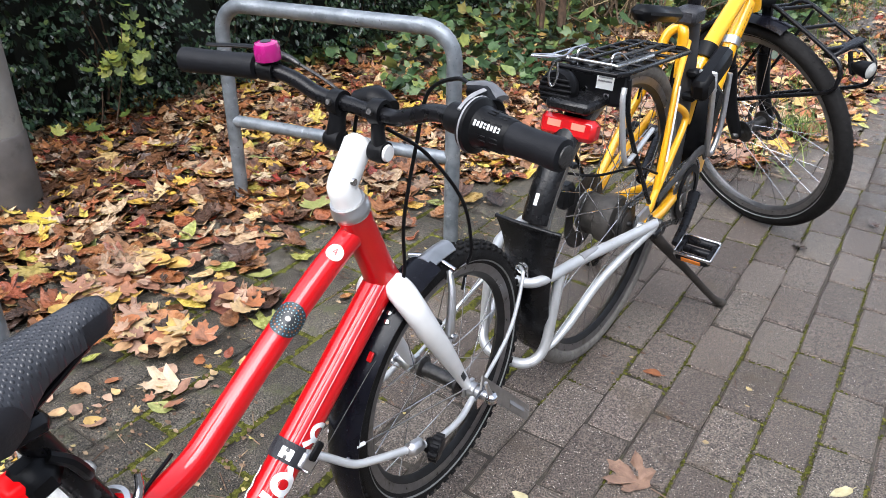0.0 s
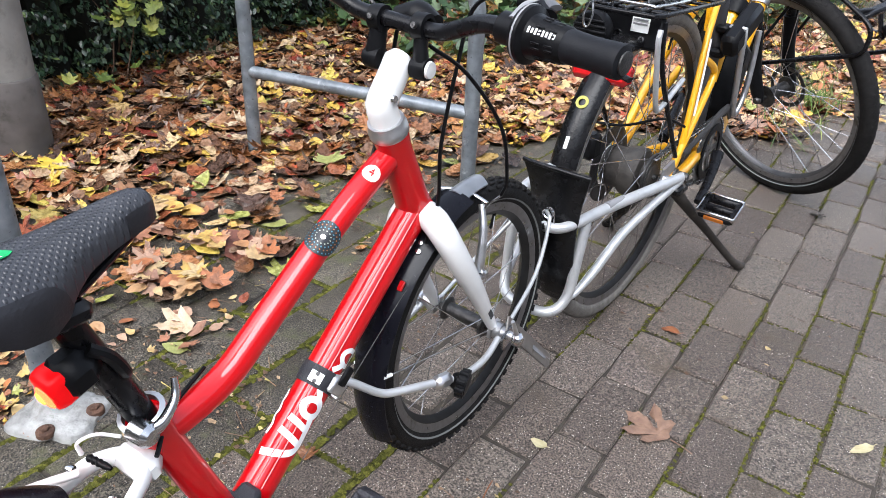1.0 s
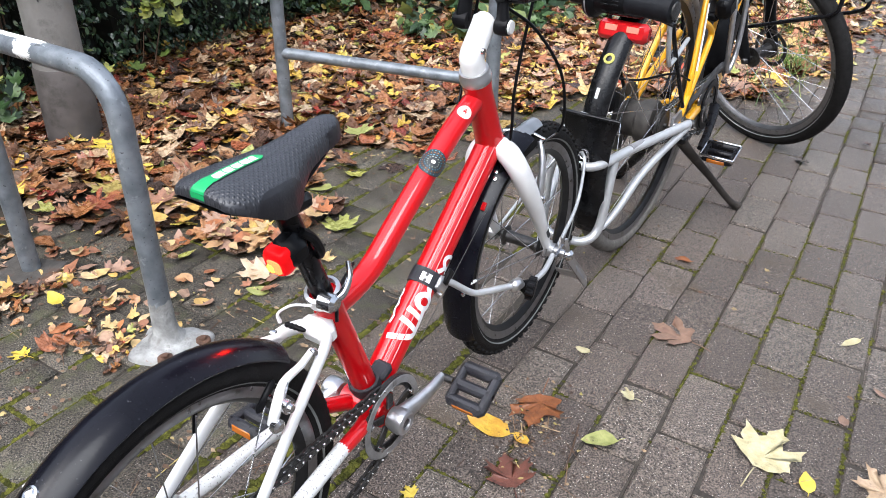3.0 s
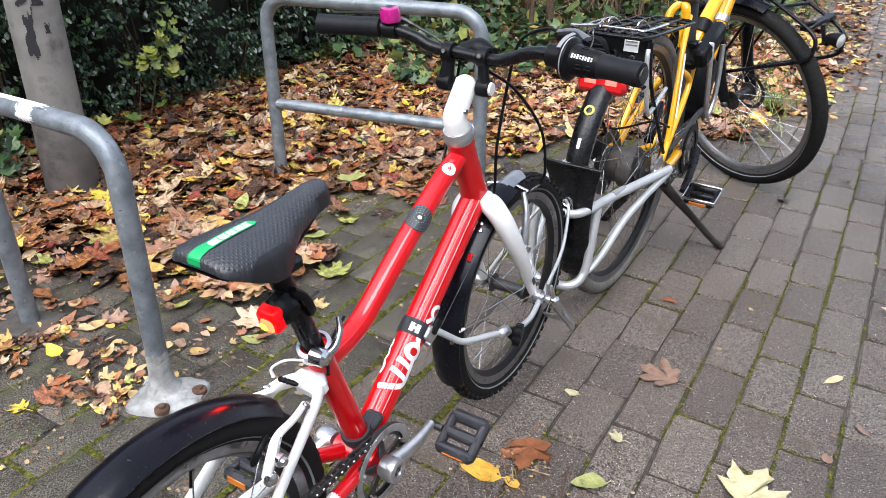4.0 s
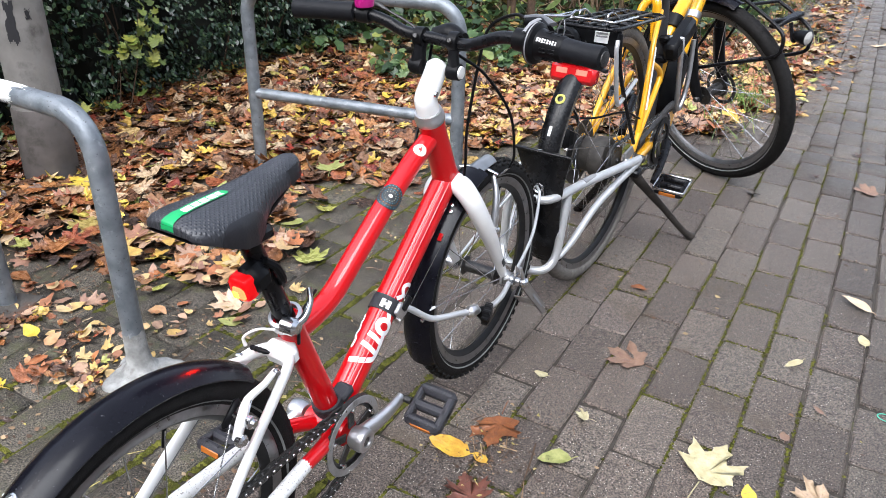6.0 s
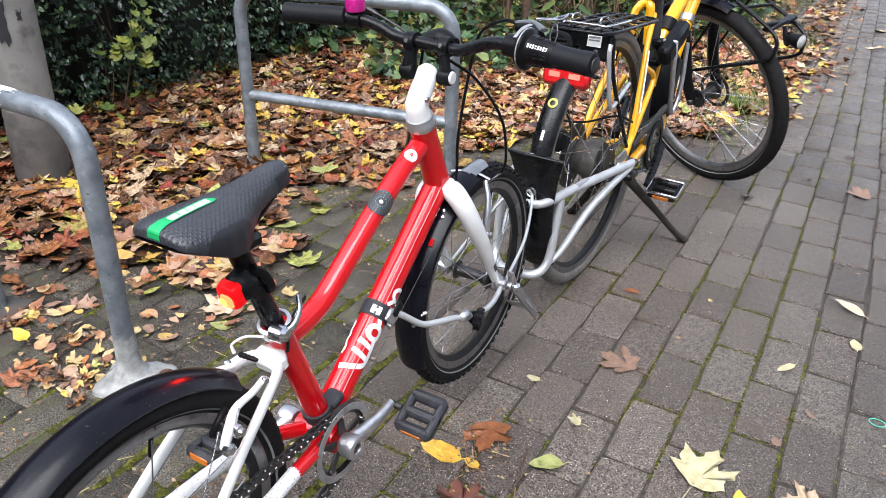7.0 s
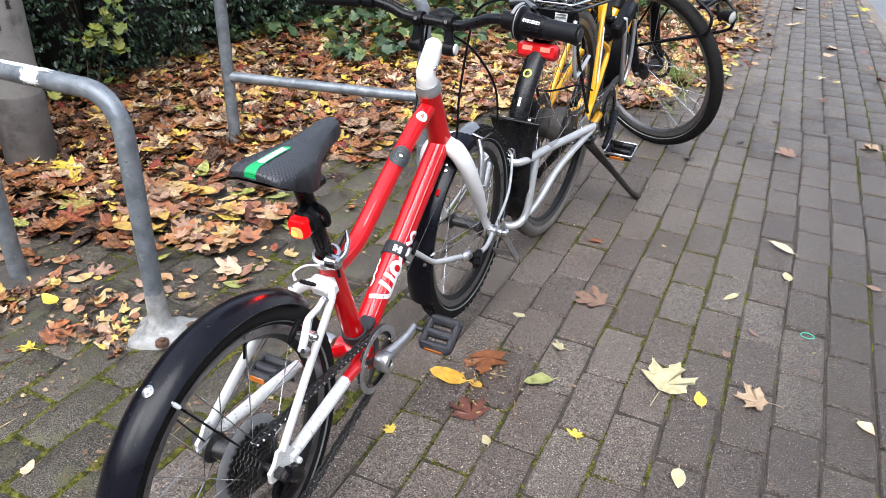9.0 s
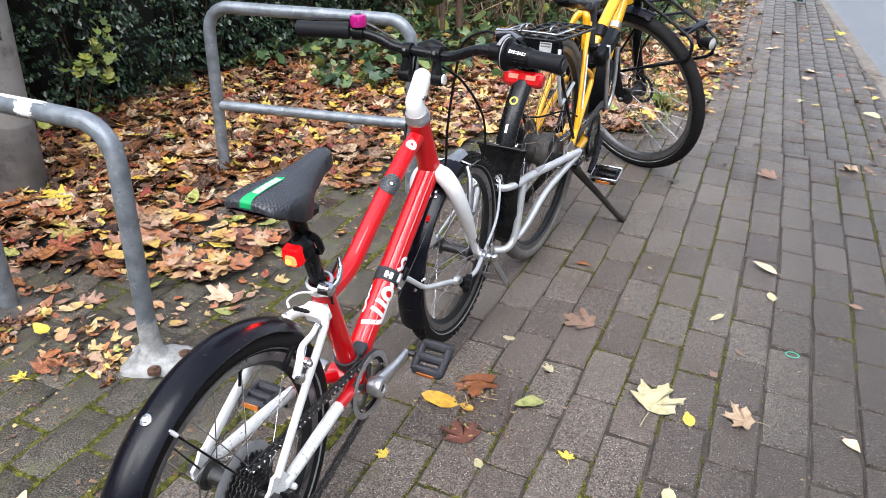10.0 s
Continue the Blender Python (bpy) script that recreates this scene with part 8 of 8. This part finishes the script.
def course_x(c, y):
    """The middle of the course c at y: the courses drift a little, and spread over the soiled strip."""
    drift = 0.016 * (y - 1.25) if y < 1.9 else 0.0104 * max(0.0, 1 - (y - 1.9) / 1.1)
    return PW * (c + 0.5) + drift - 0.009 * min(4, max(0, -4 - c))


def paver_mesh(seed, gx, gy):
    """A worn block: a chamfered top with an uneven rim. gx, gy: half of the joints beside it."""
    rng = random.Random(seed)
    x, y, b, h = PW / 2 - gx, PL / 2 - gy, 0.0033, 0.05
    rim = [(-x, -y), (0, -y), (x, -y), (x, -y / 3), (x, y / 3), (x, y), (0, y), (-x, y), (-x, y / 3), (-x, -y / 3)]
    out = []
    for px, py in rim:
        c = 0.93 if abs(px) == x and abs(py) == y else 1.0
        out.append((px * (1 - (1 - c) * 0.55) + rng.uniform(-0.0013, 0.0013), py * (1 - (1 - c) * 0.28) + rng.uniform(-0.0013, 0.0013)))
    v = [(px, py, -h) for px, py in out] + [(px, py, -b - rng.uniform(0, 0.0015)) for px, py in out]
    v += [(px - math.copysign(b, px) * (abs(px) > 0.01) * rng.uniform(0.7, 1.5), py - math.copysign(b, py) * (abs(py) > 0.05) * rng.uniform(0.7, 1.5), 0) for px, py in out]
    f = [(i, (i + 1) % 10, (i + 1) % 10 + 10, i + 10) for i in range(10)] + [(i + 10, (i + 1) % 10 + 10, (i + 1) % 10 + 20, i + 20) for i in range(10)] + [tuple(range(20, 30))]
    return v, f


KINDS = [paver_mesh(s, 0.0018, 0.0028) for s in range(6)]
FAR_KINDS = [paver_mesh(s + 40, 0.0012, 0.0020) for s in range(4)]
TIGHT = [paver_mesh(s + 20, 0.0022, 0.0016) for s in range(4)]
PME = []
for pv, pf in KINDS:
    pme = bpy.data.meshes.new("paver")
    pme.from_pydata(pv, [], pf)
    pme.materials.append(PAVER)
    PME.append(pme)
rest, soiled, moss = S(), S(), S()
rng = random.Random(77)
count = 0
for c in range(-16, 14):
    off = OFFSETS.get(c, 0.1 * (c % 2) + rng.uniform(-0.012, 0.012))
    far = rng.uniform(-0.012, 0.012)
    for k in range(-14, 138):
        if k < 16:
            y0, y1, squeeze = off + PL * k, off + PL * (k + 1), 1.0
            y1 = min(y1, SEAM)
        else:
            squeeze = 0.922
            y0 = SEAM + far + PL * squeeze * (k - 16 - (0.5 if c % 2 else 0.0))
            y0, y1 = max(y0, SEAM), y0 + PL * squeeze
        if y1 - y0 < 0.03:
            continue
        y, cut = (y0 + y1) / 2, (y1 - y0) / PL
        x = course_x(c, y) if k < 16 else 0.017 + PW * squeeze * (c + 0.5) - 0.020 * (y - 3.3)
        if x > kerb_x(y) + 0.035 or x < litter_edge(y) - 0.55 or y < -2.8:
            continue
        tx, ty, tz = rng.gauss(0, 0.7), rng.gauss(0, 0.5), rng.gauss(0, 0.35)
        m = pose(x + rng.gauss(0, 0.0012), y + rng.gauss(0, 0.0015), rng.gauss(0, 0.0011), tx * 0.4, ty * 0.4, tz)
        if cut < 0.999:
            m = m @ Matrix.Diagonal((squeeze, cut, 1, 1))
        near = -0.62 <= x <= 0.85 and 0.15 <= y <= 2.7
        if near and count < 300:
            ob = new("paver", PME[rng.randrange(6)])
            ob.parent = pavement
            ob.matrix_basis = m
            count += 1
        else:
            dirty = x < -0.62 + 0.12 * math.sin(3 * y)
            pv, pf = rng.choice(TIGHT if dirty else FAR_KINDS if y > SEAM else KINDS)
            (soiled if dirty else rest).add([m @ Vector(q) for q in pv], pf)
        if y < 4.5 and x > -1.3:
            lush = 1.0 if x < -0.45 else 0.0
            for side in range(120 if lush else 90):
                wide = 1.0 + 1.1 * lush * (0.5 + noise.noise((x * 2.6, y * 2.6, 9.0)))
                if side % 3 < 2:
                    px, py = x + PW / 2 + rng.gauss(0, 0.0021 * wide), y + rng.uniform(-0.1, 0.1)
                else:
                    px, py = x + rng.uniform(-0.05, 0.05), y + PL / 2 + rng.gauss(0, 0.0022 * wide)
                if noise.noise((px * 3.3, py * 2.1, 5.0)) + 0.6 * noise.noise((px * 13, py * 9, 3.0)) + (0.12 if side % 3 < 2 else -0.05) + 0.42 * lush < 0.20:
                    continue
                s = rng.uniform(0.0013, 0.0040) * (1.0 + 1.3 * lush)
                mm = Matrix.Translation((px, py, -0.0030)) @ Euler((0, 0, rng.uniform(0, 6))).to_matrix().to_4x4()
                q = [mm @ Vector((s * math.cos(a), s * math.sin(a) * 1.4, 0)) for a in (0, 1.26, 2.51, 3.77, 5.03)] + [mm @ Vector((0, 0, rng.uniform(0.0012, 0.0034) + 0.0012 * lush))]
                moss.add(q, [(i, (i + 1) % 5, 5) for i in range(5)])
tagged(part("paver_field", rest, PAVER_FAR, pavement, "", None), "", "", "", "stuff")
tagged(part("soiled_paver_field", soiled, PAVER_SOILED, pavement, "", None), "", "", "", "stuff")
tagged(part("moss_in_joints", moss, MOSS, None, "", None), "bright green moss in the paver joints", "moss", kind="stuff")
